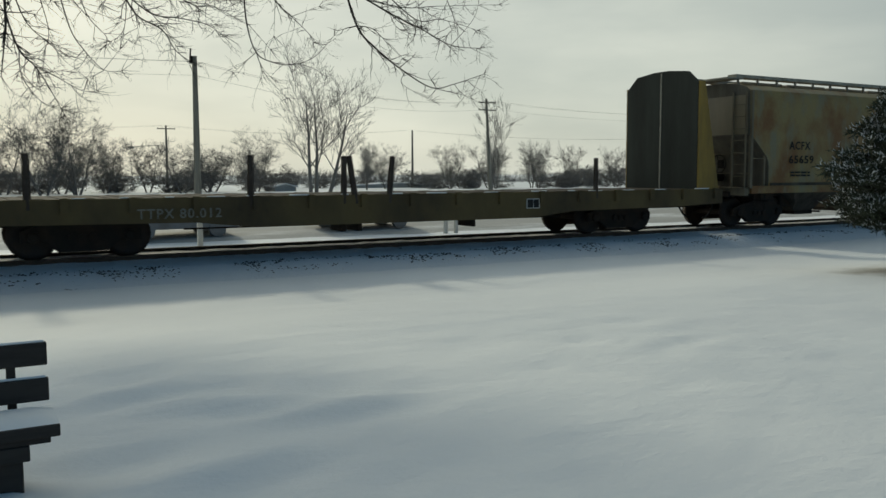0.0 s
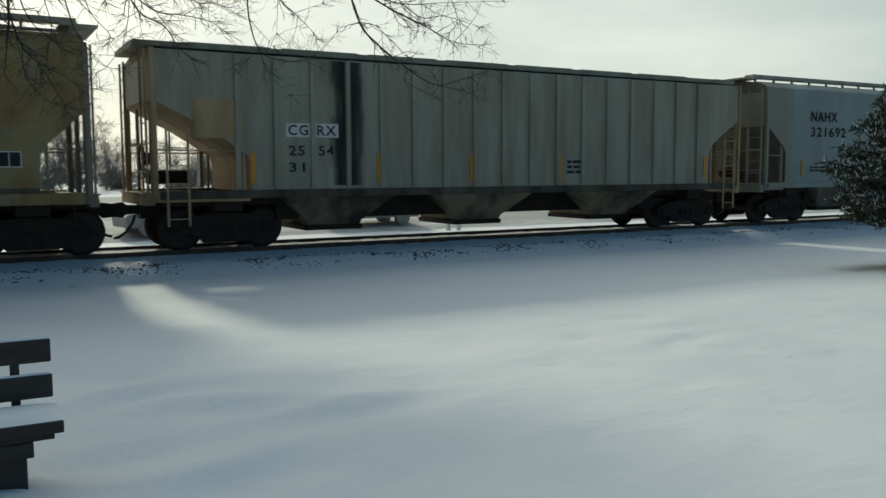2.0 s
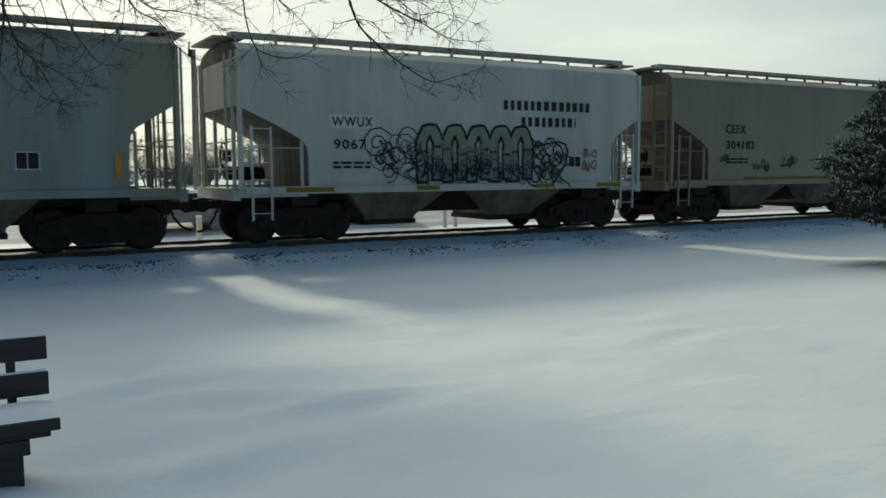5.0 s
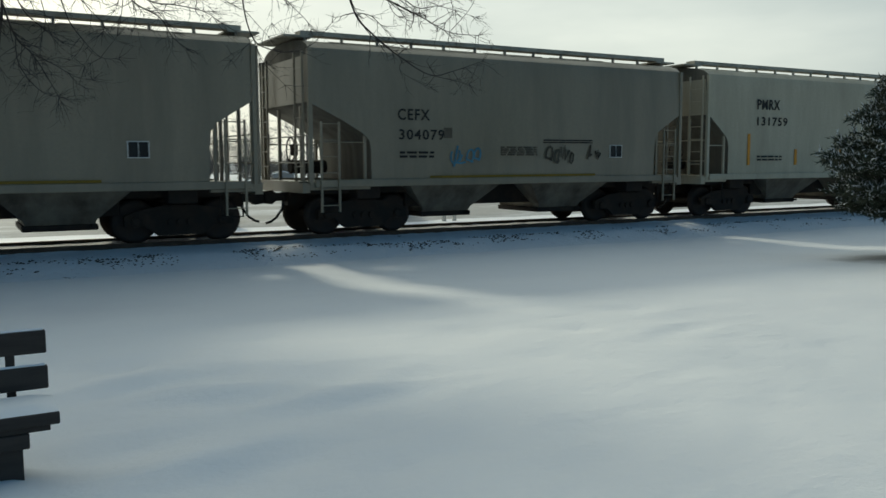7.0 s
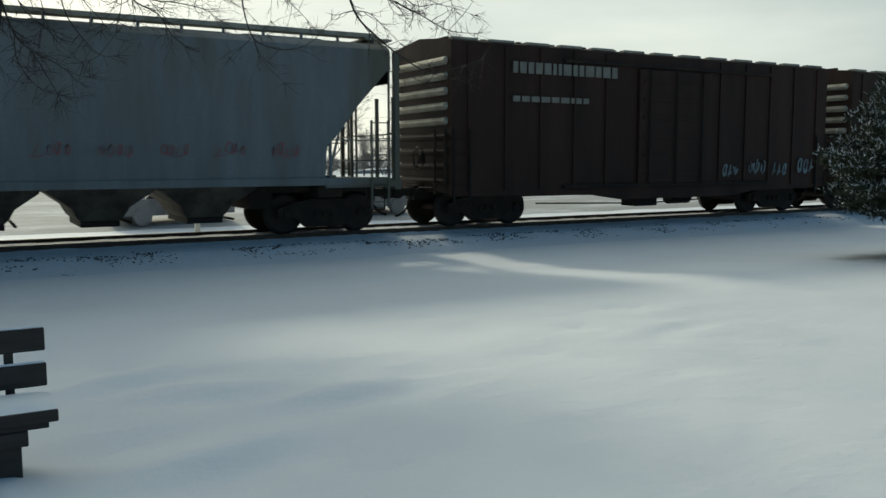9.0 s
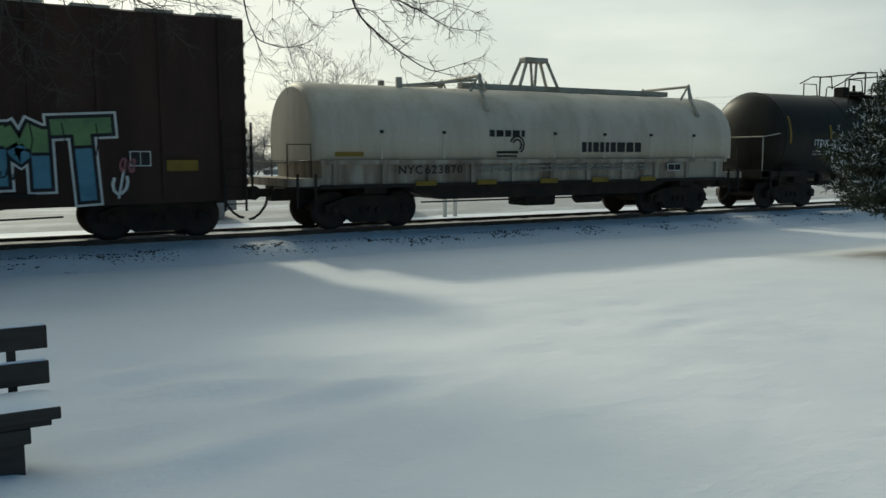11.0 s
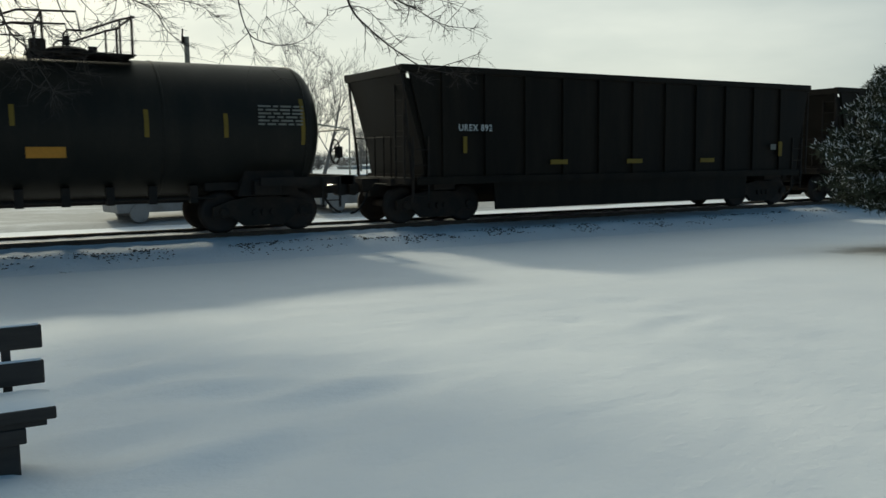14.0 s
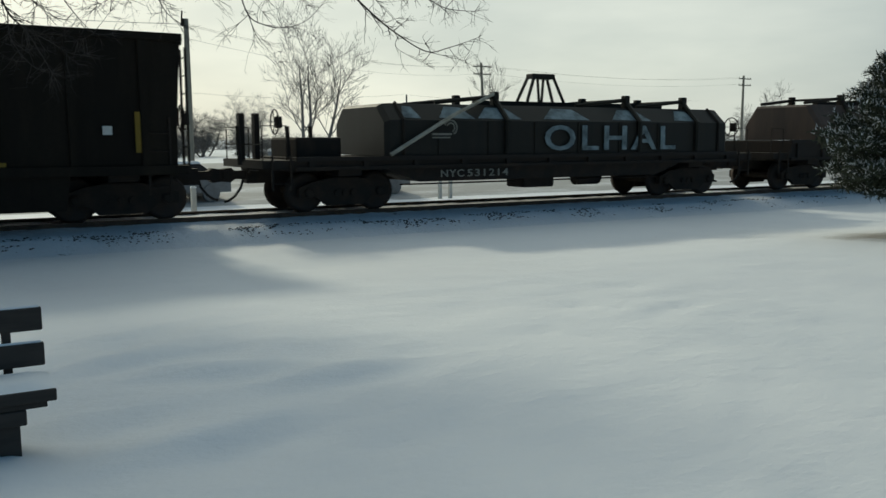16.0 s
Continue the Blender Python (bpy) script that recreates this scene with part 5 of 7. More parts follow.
# ---- open-top tubs ----
def tub_car(label, length, trucks, back=0.6, rake=0.65):
    car = thing("tub_car", label, "freight car", "cars of the train")
    outline = [(0.95, 3.90), (length - back, 3.90), (length - back - 0.55 * rake - 0.03, 2.05), (length - back - 0.65 * rake - 0.03, 1.30), (length - 3.3, 1.25), (length - 3.4, 0.50), (3.4, 0.50), (3.3, 1.25), (1.50, 1.30), (1.40, 2.05)]
    for y in (-1.56, 1.48):
        part("side_wall", prism(fresh(), outline, y, y + 0.08), "tub_black", car)
    for x, way in ((0.75, 1), (length - back, -1)):
        bm = fresh()
        f = 1.0 if way > 0 else rake
        pts = [(x, 3.90), (x + way * 0.55 * f, 2.05), (x + way * 0.65 * f, 1.30), (x + way * (0.65 * f + 0.12), 1.30), (x + way * (0.55 * f + 0.11), 2.10), (x + way * 0.12, 3.90)]
        prism(bm, pts, -1.48, 1.48)
        part("end_wall", bm, "tub_black", car)
        part("end_beam", prism(fresh(), [(x - way * 0.03, 3.74), (x - way * 0.03, 3.93), (x + way * 0.16, 3.93), (x + way * 0.16, 3.74)], -1.58, 1.58), "tub_black", car)
        bm = fresh()
        for y in (-1.5, 1.5):
            tube(bm, [(x + way * 0.30, y, 1.3), (x + way * 0.05, y, 3.75)], 0.035, 6)
            tube(bm, [(x + way * 0.25, y, 1.35), (x + way * 0.25, y, 2.2)], 0.02, 5)
        for y in (-0.6, -0.2, 0.3, 0.8):
            tube(bm, [(x + way * 0.2, y, 1.3), (x + way * 0.2, y, 2.35)], 0.018, 5)
        tube(bm, [(x + way * 0.2, -1.5, 2.3), (x + way * 0.2, 1.5, 2.3)], 0.018, 5)
        part("end_railing", bm, "iron", car)
        bm = fresh()
        s = sorted((x + way * 0.1, x + way * 0.9))
        box(bm, *s, -1.52, 1.52, 1.18, 1.32)
        box(bm, *sorted((x + way * 0.2, x - way * 0.45)), -0.3, 0.3, 1.0, 1.3)
        part("end_platform", bm, "iron", car)
        ladder(car, x + way * 0.28, -1.58, 0.75, 2.3, way * 0.42, "iron", "x")
        ladder(car, x + 0.12, -1.45, 1.2, 3.7, 0.45, "iron")
    for y0, y1 in ((-1.64, -1.46), (1.46, 1.64)):
        part("top_chord", box(fresh(), 0.72, length - back + 0.03, y0, y1, 3.80, 3.95, 0.02), "tub_black", car)
    n = 11
    for k in range(n):
        x = 1.9 + (length - 3.8) * k / (n - 1)
        part("side_post", prism(fresh(), [(x - 0.07, 1.25), (x - 0.09, 3.8), (x + 0.09, 3.8), (x + 0.07, 1.25)], -1.63, -1.555), "tub_black", car)
    for y in (-1.66, 1.5):
        part("side_sill", box(fresh(), 1.1, length - 1.1, y, y + 0.16, 1.16, 1.34), "tub_black", car)
    part("floor", box(fresh(), 1.3, length - 1.3, -1.48, 1.48, 1.32, 1.40), "iron", car)
    brake_wheel(car, length - back + 0.12, -0.9, 2.3)
    running_gear(car, length, trucks)
    return car


c = add(256.46, tub_car("black open-top tub car with white lettering", 15.8, (2.0, 13.8)))
letters(c, "UREX 892", 2.25, 2.43, 0.95, 0.16, "chalk", -1.66)
marker_sheets(c, (2.42,), "dim_yellow", (1.9, 2.3), -1.66)
for x in (5.0, 7.6, 10.4):
    plate(c, "marker_sheet", x, x + 0.55, 1.60, 1.72, "dim_yellow", -1.66)
plate(c, "data_panel", 13.4, 13.62, 1.95, 2.12, "dull_white", -1.66)
plate(c, "marker_sheet", 13.75, 13.9, 1.75, 2.2, "dim_yellow", -1.66)
c = add(272.3, tub_car("black open-top tub car with white lettering and markers", 17.0, (2.0, 14.7), 1.15, 0.18))
letters(c, "DR", 3.3, 2.68, 0.38, 0.2, "dull_white", -1.66)
letters(c, "EX", 4.1, 2.68, 0.38, 0.2, "dull_white", -1.66)
letters(c, "104", 3.3, 2.24, 0.5, 0.2, "dull_white", -1.66)
letters(c, "056", 4.06, 2.24, 0.5, 0.2, "dull_white", -1.66)
marker_sheets(c, (2.2, 14.95), "dim_yellow", (1.6, 2.4), -1.66)
for x in (5.0, 7.4, 9.8, 12.2):
    plate(c, "marker_sheet", x, x + 0.4, 1.36, 1.44, "dim_yellow", -1.67)
plate(c, "data_panel", 14.3, 14.47, 1.95, 2.12, "chalk", -1.66)

c = add(289.3, coil_car("dark coil car with an angular cover and pale graffiti", 16.3, "cover_dark", "box_black", False, 3.45, 14.75, 2.70, (6.8, 11.2, 13.4), (2.6, 13.6), "tank_black", 8.95, rim=1.45))
arc_mark(c, 4.9, 1.95, 0.42, "dull_white", -1.54)
for x, w in ((3.9, 0.5), (4.9, 1.0), (6.0, 1.3), (8.0, 1.5), (10.3, 1.4), (12.6, 0.9)):
    bm = fresh()
    slope = lambda z: -1.50 + (z - 2.30) * 0.45 / 0.40 - 0.012
    bm.faces.new([bm.verts.new((px, slope(z), z)) for px, z in ((x, 2.36), (x + w, 2.34), (x + w * 0.75, 2.62), (x + w * 0.3, 2.64))])
    part("sprayed_fill", bm, "spray_ice", c)
letters(c, "OLHAL", 7.95, 1.55, 4.6, 0.66, "spray_ice", -1.56, "sprayed_writing")
letters(c, "OLHAL", 8.02, 1.52, 4.6, 0.66, "ink", -1.546, "sprayed_shade")
for x in (3.9, 14.3):
    tube(bm := fresh(), [(x, -1.53, 1.5), (x, -1.53, 2.30), (x, -1.05, 2.72)], 0.04, 5)
    part("cover_rib", bm, "iron", c)
tube(bm := fresh(), [(3.5, -1.64, 1.5), (5.2, -1.60, 2.42), (6.7, -1.05, 2.98)], 0.05, 6)
part("diagonal_stay", bm, "galvanised", c)
brake_wheel(c, 1.12, -0.55, 2.25)
letters(c, "NYC", 4.85, 0.95, 0.65, 0.18, "dull_white", -1.60)
letters(c, "531214", 5.6, 0.95, 1.2, 0.18, "dull_white", -1.60)
bm = fresh()
for x in (0.5, 0.85):
    box(bm, x - 0.06, x + 0.06, -0.1, 0.1, 1.35, 2.45)
part("hand_brake_stand", bm, "iron", c)
part("tool_box", box(fresh(), 1.5, 2.6, -0.9, 0.9, 1.40, 1.90, 0.05), "iron", c)
bm = fresh()
for x in (0.22, 1.35, 1.9):
    tube(bm, [(x, -0.8, 1.30), (x - 0.03, -0.8, 2.15)], 0.05, 6)
part("end_stakes", bm, "iron", c)
c = add(305.6, coil_car("dull brown coil car with an angular cover", 15.6, "cover_brown", "box_black", False, 2.6, 14.4, 2.95, (4.4, 7.2, 10.0, 12.4), (2.6, 13.0), "iron"))


# ---- flat car with bulkheads ----
def flat_car():
    car = thing("bulkhead_flat_car", "long faded yellow flat car with end bulkheads and wooden stakes", "freight car", "cars of the train")
    x0, x1 = 6.55, 27.45
    outline = [(x0, 0.98), (x0, 1.40), (x1, 1.40), (x1, 0.98), (25.6, 0.92), (21.9, 0.88), (20.6, 0.74), (13.4, 0.74), (12.1, 0.88), (8.4, 0.92)]
    for y in (-1.56, 1.44):
        part("side_sill", prism(fresh(), outline, y, y + 0.12), "deck_yellow", car)
    k = 0
    x = x0 + 0.05
    while x < x1 - 0.3:
        part("deck_plank", box(fresh(), x, x + 0.29, -1.44, 1.44, 1.33, 1.395 + 0.008 * (k % 3)), "tie", car)
        x += 0.3
        k += 1
    x = x0 + 0.5
    while x < x1 - 0.3:
        part("stake_pocket", box(fresh(), x, x + 0.14, -1.64, -1.55, 1.12, 1.42), "deck_yellow", car)
        x += 1.25
    for x, lean in ((9.0, 0.0), (13.28, 0.02), (15.42, 0.02), (15.72, -0.16), (16.55, 0.10), (22.7, 0.0)):
        for y in (-1.5, ):
            tube(bm := fresh(), [(x, y, 1.2), (x + lean, y, 2.27)], [0.075, 0.065], 6)
            part("stake", bm, "tie", car, "weathered square wooden stake")
    for x, way in ((26.45, 1), (7.55, -1)):
        bm = fresh()
        pts = [(-1.48, 1.40), (-1.48, 4.45), (-1.05, 4.82), (-0.3, 4.9), (0.3, 4.9), (1.05, 4.82), (1.48, 4.45), (1.48, 1.40)]
        a = [bm.verts.new((x, y, z)) for y, z in pts]
        b = [bm.verts.new((x + way * 0.10, y, z)) for y, z in pts]
        bm.faces.new(a)
        bm.faces.new(b[::-1])
        for i in range(8):
            bm.faces.new((a[i], a[i - 1], b[i - 1], b[i]))
        bmesh.ops.recalc_face_normals(bm, faces=bm.faces)
        bulkhead = part("bulkhead", bm, "bulkhead", car, "tall dark bulkhead plate with chamfered top")
        part("bulkhead_post", box(fresh(), x - 0.015, x + 0.12, -0.022, 0.022, 1.4, 4.85), "galvanised", bulkhead)
        for y in (-1.54, 1.48):
            part("gusset", prism(fresh(), [(x + way * 0.02, 1.38), (x + way * 0.02, 4.5), (x + way * 0.22, 4.5), (x + way * 0.85, 1.38)], y, y + 0.06), "gusset", bulkhead)
        for k in range(5):
            z = 1.6 + 0.62 * k
            reach = 0.85 - 0.2 * k * 0.62 / 0.62 * 0.7
            s = sorted((x + way * 0.1, x + way * max(0.2, reach - 0.1)))
            part("brace", box(fresh(), *s, -1.46, 1.46, z, z + 0.07), "gusset", bulkhead)
    letters(car, "TTPX", 10.95, 0.98, 0.72, 0.2, "dull_white", -1.60)
    letters(car, "80.012", 11.78, 0.98, 0.85, 0.2, "dull_white", -1.60)
    data_panel(car, 20.4, 0.98, 0.4, 0.25, -1.575)
    snow_rnd = random.Random(19)
    x = x0 + 0.3
    while x < x1 - 0.8:
        w = snow_rnd.uniform(0.12, 0.55)
        part("snow_patch", box(fresh(), x, x + w, -1.55, -1.46, 1.402, 1.402 + snow_rnd.uniform(0.012, 0.03), 0.005), "fresh_snow", car)
        x += w + snow_rnd.uniform(0.4, 1.3)
    bm = fresh()
    tube(bm, [(12.0, -0.9, 0.72), (22.0, -0.9, 0.72)], 0.02, 5)
    for x in (15.5, 15.9, 19.0):
        box(bm, x, x + 0.1, -1.2, -0.5, 0.55, 0.85)
    part("brake_rigging", bm, "iron", car)
    running_gear_flat(car)
    return car


def running_gear_flat(car):
    for x in (10.0, 23.95):
        tr = shared("truck", TRUCK, car, pose(x, 0, 0), "sooty cast side frames and axles")
        for dx in (-0.89, 0.89):
            shared("wheel", WHEEL, tr, pose(dx, -0.75, RAIL + 0.455))
            shared("wheel", WHEEL, tr, pose(dx, 0.75, RAIL + 0.455, 0, 0, 180))
    for m in (pose(6.0, 0, 0), pose(28.0, 0, 0, 0, 0, 180)):
        shared("coupler", COUPLER, car, m)
        shared("air_hose", HOSE, car, m, "black rubber brake hose hanging in a loop")
    part("centre_sill", box(fresh(), 6.6, 27.4, -0.22, 0.22, RAIL + 0.62, 1.32), "iron", car)


add(-7.88, flat_car())


# ---- ground and track ----
dent_rnd = random.Random(77)
DENTS = [(dent_rnd.uniform(4.6, 7.6), dent_rnd.uniform(5.0, 8.2), dent_rnd.uniform(0.008, 0.03)) for _ in range(26)] + \
        [(dent_rnd.uniform(0.5, 3.4), dent_rnd.uniform(4.2, 8.8), dent_rnd.uniform(0.01, 0.06)) for _ in range(34)]
# ridges trodden up round the bench: middle, half length, heading
RIDGES = [(1.0, 7.5, 0.7, 0.25), (0.75, 5.95, 0.45, 0.1), (1.75, 6.8, 0.6, -0.35), (1.3, 5.2, 0.6, 0.2), (2.5, 6.2, 0.7, 0.1)]
def lie(x, y):
    """Height of the ground."""
    def ease(a, b, v):
        f = min(1.0, max(0.0, (v - a) / (b - a)))
        return f * f * (3 - 2 * f)
    z = -0.24 * ease(9.0, 13.5, y) - 0.36 * (ease(23.5, 30.0, y) - ease(47.0, 56.0, y))
    z += 1.25 * min(1.0, max(0.0, (y - 31.0) / 14.0)) * (1 - ease(46.0, 56.0, y))
    near = max(0.0, 1 - max(0, abs(x - 4) - 14) / 12) * max(0.0, 1 - max(0, y - 14) / 4)
    z += near * (0.04 * noise.noise((x * 0.35, y * 0.45, 0.3)) + 0.016 * noise.noise((x * 1.1, y * 1.5, 2.0)))
    z += near * 0.012 * noise.noise((x * 3.1, y * 3.7, 5.0))
    for dx, dy, r in DENTS:
        d = (x - dx) ** 2 + (y - dy) ** 2
        if d < 0.3:
            z -= 0.03 * math.exp(-d / r)
    for rx, ry, half_long, heading in RIDGES:
        if abs(x - rx) < 2 and abs(y - ry) < 2:
            u, v = (x - rx) * math.cos(heading) + (y - ry) * math.sin(heading), (y - ry) * math.cos(heading) - (x - rx) * math.sin(heading)
            z += 0.045 * math.exp(-(u / half_long) ** 2 - (v / 0.16) ** 2) - 0.05 * math.exp(-(u / half_long) ** 2 - ((v + 0.32) / 0.2) ** 2)
    z += 0.09 * math.exp(-((x - 0.05) ** 2 + (y - 5.25) ** 2) / 0.09)
    if y > 30:
        z += 0.25 * noise.noise((x * 0.03, y * 0.03, 7.0)) * min(1.0, (y - 30) / 30)
    return z


def spaced(a, b, near_a, near_b, fine):
    """Numbers from a to b, fine between near_a and near_b and ever coarser outside."""
    out = list(np.arange(near_a, near_b + 1e-6, fine))
    step, v = fine, near_b
    while v < b:
        step *= 1.22
        v = min(b, v + step)
        out.append(v)
    step, v = fine, near_a
    while v > a:
        step *= 1.22
        v = max(a, v - step)
        out.insert(0, v)
    return out


def ground():
    xs, ys = spaced(-2500, 2500, -3.0, 22.0, 0.16), sorted(set(spaced(-400, 2800, 2.0, 17.5, 0.14) + [28.0 + 0.5 * k for k in range(60)]))
    verts = [(x, y, lie(x, y)) for y in ys for x in xs]
    w = len(xs)
    faces = [(j * w + i, j * w + i + 1, (j + 1) * w + i + 1, (j + 1) * w + i) for j in range(len(ys) - 1) for i in range(w - 1)]
    me = bpy.data.meshes.new("ground")
    me.from_pydata(verts, [], faces)
    me.materials.append(MUST["snow"])
    me.shade_smooth()
    tagged(new("ground", me), "wide flat field of lying snow with faint drifts", "snow", kind="structure")


ground()


def track():
    bed = fresh()
    rnd = random.Random(4)
    xs = list(np.arange(-60, 140, 0.25))
    rows = []
    for x in xs:
        row = []
        for dy, z in ((-2.9, -0.30), (-2.2, -0.17), (-1.6, -0.02), (-1.0, 0.05), (-0.64, 0.125), (0.66, 0.125), (0.86, 0.145), (1.3, 0.10), (2.2, -0.10), (3.1, -0.32)):
            row.append(bed.verts.new((x, TRACK + dy + rnd.uniform(-0.03, 0.03), z + rnd.uniform(-0.012, 0.012))))
        rows.append(row)
    for a, b in zip(rows, rows[1:]):
        for k in range(len(a) - 1):
            bed.faces.new((a[k], b[k], b[k + 1], a[k + 1]))
    base = part("track_bed", bed, "ballast", None, "dark ballast half covered by drifted snow")
    tagged(base, category="track bed", kind="structure")
    for dy in (-0.7525, 0.7525):
        bm = fresh()
        prof = [(-0.07, 0.03), (0.07, 0.03), (0.07, 0.045), (0.012, 0.06), (0.012, 0.15), (0.036, 0.165), (0.036, RAIL - 0.004), (0.028, RAIL), (-0.028, RAIL), (-0.036, RAIL - 0.004), (-0.036, 0.165), (-0.012, 0.15), (-0.012, 0.06), (-0.07, 0.045)]
        a = [bm.verts.new((-300, TRACK + dy + y, z)) for y, z in prof]
        b = [bm.verts.new((500, TRACK + dy + y, z)) for y, z in prof]
        for i in range(len(prof)):
            bm.faces.new((a[i - 1], a[i], b[i], b[i - 1]))
        bm.faces.new(a)
        bm.faces.new(b[::-1])
        bmesh.ops.recalc_face_normals(bm, faces=bm.faces)
        part("rail", bm, "rail", base, "worn steel rail")
    me = bpy.data.meshes.new("railway_tie")
    bm = box(fresh(), -0.115, 0.115, -1.1, 1.3, -0.12, 0.02, 0.012)
    bm.to_mesh(me)
    bm.free()
    me.materials.append(MUST["tie"])
    for k in range(110):
        shared("tie", me, base, pose(-12 + 0.53 * k, TRACK + rnd.uniform(-0.04, 0.04), rnd.uniform(-0.03, -0.01), 0, 0, rnd.uniform(-1, 1)))
    # small stones that break through the snow at the foot of the bed
    bm = fresh()
    for k in range(4200):
        x = rnd.uniform(-4, 36)
        out = rnd.triangular(1.32, 2.25, 1.6)
        y = TRACK - out
        if noise.noise((x * 0.8, y * 2.5, 3.0)) < -0.05 + 0.012 * max(0.0, x - 6):
            continue
        r = rnd.uniform(0.014, 0.05)
        z = float(np.interp(out, (1.3, 1.6, 2.2, 2.9), (0.02, -0.02, -0.17, -0.27))) - 0.005
        v = [bm.verts.new((x + r * a, y + r * b, z + r * c)) for a, b, c in ((1, 0, 0.1), (-0.4, 0.9, 0), (-0.5, -0.8, 0.1), (0, 0.1, 0.6))]
        for f in ((0, 1, 3), (1, 2, 3), (2, 0, 3)):
            bm.faces.new([v[i] for i in f])
    stones = part("ballast_stones", bm, "tie", None, "dark stones poking through thin snow by the track")
    tagged(stones, category="stones", kind="stuff")


track()


# ---- bench ----
def bench():
    b = thing("park_bench", "dark-stained timber park bench with snow on the seat", "bench", at=(0, 0, 0))
    left = -1.35
    for k, (z0, z1, y) in enumerate(((0.705, 0.845, 5.60), (0.495, 0.635, 5.56))):
        bm = box(fresh(), left, 0.425, y, y + 0.045, z0, z1, 0.008)
        part("back_slat", bm, "bench", b)
    for x in (0.20, -1.1):
        part("back_post", box(fresh(), x, x + 0.05, 5.61, 5.68, 0.12, 0.80, 0.006), "bench", b)
    for k in range(3):
        part("seat_plank", box(fresh(), left, 0.445, 5.17 + 0.14 * k, 5.30 + 0.14 * k, 0.375, 0.445, 0.008), "bench", b)
    part("seat_apron", box(fresh(), left, 0.395, 5.19, 5.24, 0.340, 0.374, 0.005), "bench", b)
    for x in (0.0, -1.3):
        part("leg_beam", box(fresh(), x - 0.04, x + 0.285, 5.18, 5.66, 0.25, 0.339, 0.008), "bench", b)
        part("leg", box(fresh(), x + 0.03, x + 0.25, 5.22, 5.62, -0.08, 0.249, 0.01), "bench", b)
    bm = fresh()
    n, m = 30, 8
    rnd = random.Random(2)
    grid = []
    for j in range(m + 1):
        row = []
        for i in range(n + 1):
            x, y = left + 0.02 + (0.443 - left - 0.02) * i / n, 5.18 + 0.40 * j / m
            edge = min(i, n - i, 2) / 2 * min(j, m - j, 2) / 2
            row.append(bm.verts.new((x, y, 0.447 + 0.04 * edge ** 0.5 + 0.008 * noise.noise((x * 5, y * 6, 1)) * edge)))
        grid.append(row)
    for j in range(m):
        for i in range(n):
            bm.faces.new((grid[j][i], grid[j][i + 1], grid[j + 1][i + 1], grid[j + 1][i]))
    part("seat_snow", bm, "fresh_snow", b, "thin blanket of fresh snow", True)
    for z, y in ((0.846, 5.602), (0.636, 5.562)):
        bm = fresh()
        tube(bm, [(left, y + 0.022, z), (-0.3, y + 0.022, z + 0.002), (0.41, y + 0.022, z)], 0.012, 6)
        part("slat_snow", bm, "fresh_snow", b)


bench()


# ---- bare trees ----
def grow(bm, p, way, length, radius, depth, rnd, spread, least):
    """A limb that forks into ever thinner ones."""
    pts, radii = [p], [radius]
    steps = 3 if depth else 2
    for k in range(steps):
        way = (way + Vector((rnd.uniform(-1, 1), rnd.uniform(-1, 1), rnd.uniform(-1, 1))) * 0.18 + Vector((0, 0, 0.06))).normalized()
        p = p + way * length / steps
        pts.append(p)
        radii.append(max(least, radius * (1 - 0.5 * (k + 1) / steps)))
    tube(bm, pts, radii, 3 if depth < 3 else 5)
    if depth == 0:
        return
    for k in range(4):
        at = pts[rnd.randint(1, steps)]
        side = Vector((rnd.uniform(-1, 1), rnd.uniform(-1, 1), rnd.uniform(-0.5, 0.8))).normalized()
        grow(bm, at, (way + side * spread).normalized(), length * rnd.uniform(0.55, 0.82), max(least, radius * rnd.uniform(0.42, 0.55)), depth - 1, rnd, spread, least)


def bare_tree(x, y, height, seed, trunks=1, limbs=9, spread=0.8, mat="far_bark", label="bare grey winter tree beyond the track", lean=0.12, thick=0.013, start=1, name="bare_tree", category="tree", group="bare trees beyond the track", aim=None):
    rnd = random.Random(seed)
    tree = thing(name, label, category, group, (x, y, lie(x, y)))
    stem, crown = fresh(), fresh()
    for k in range(trunks):
        a = aim if aim is not None else rnd.uniform(0, 6.28) if trunks == 1 else 6.28 * k / trunks + 0.3
        way = Vector((lean * math.cos(a), lean * math.sin(a), 1)).normalized()
        pts, radii = [Vector((0.25 * math.cos(a) * (trunks > 1), 0, -0.2))], [height * thick]
        for j in range(6):
            way = (way + Vector((rnd.uniform(-0.08, 0.08), rnd.uniform(-0.08, 0.08), 0.05))).normalized()
            pts.append(pts[-1] + way * height * 0.12)
            radii.append(height * thick * (1 - 0.13 * (j + 1)))
        tube(stem, pts, radii, 7)
        for j in range(limbs):
            i = start + (j * (7 - start)) // limbs
            turn = 2.4 * j + rnd.uniform(-0.5, 0.5)
            side = Vector((math.cos(turn), math.sin(turn), rnd.uniform(0.4, 1.0)))
            grow(crown, pts[i], (way * 0.5 + side * spread).normalized(), height * rnd.uniform(0.17, 0.24), radii[i] * 0.45, 3, rnd, spread, 0.0105)
    part("trunk", stem, mat, tree)
    part("crown", crown, mat, tree)
    return tree


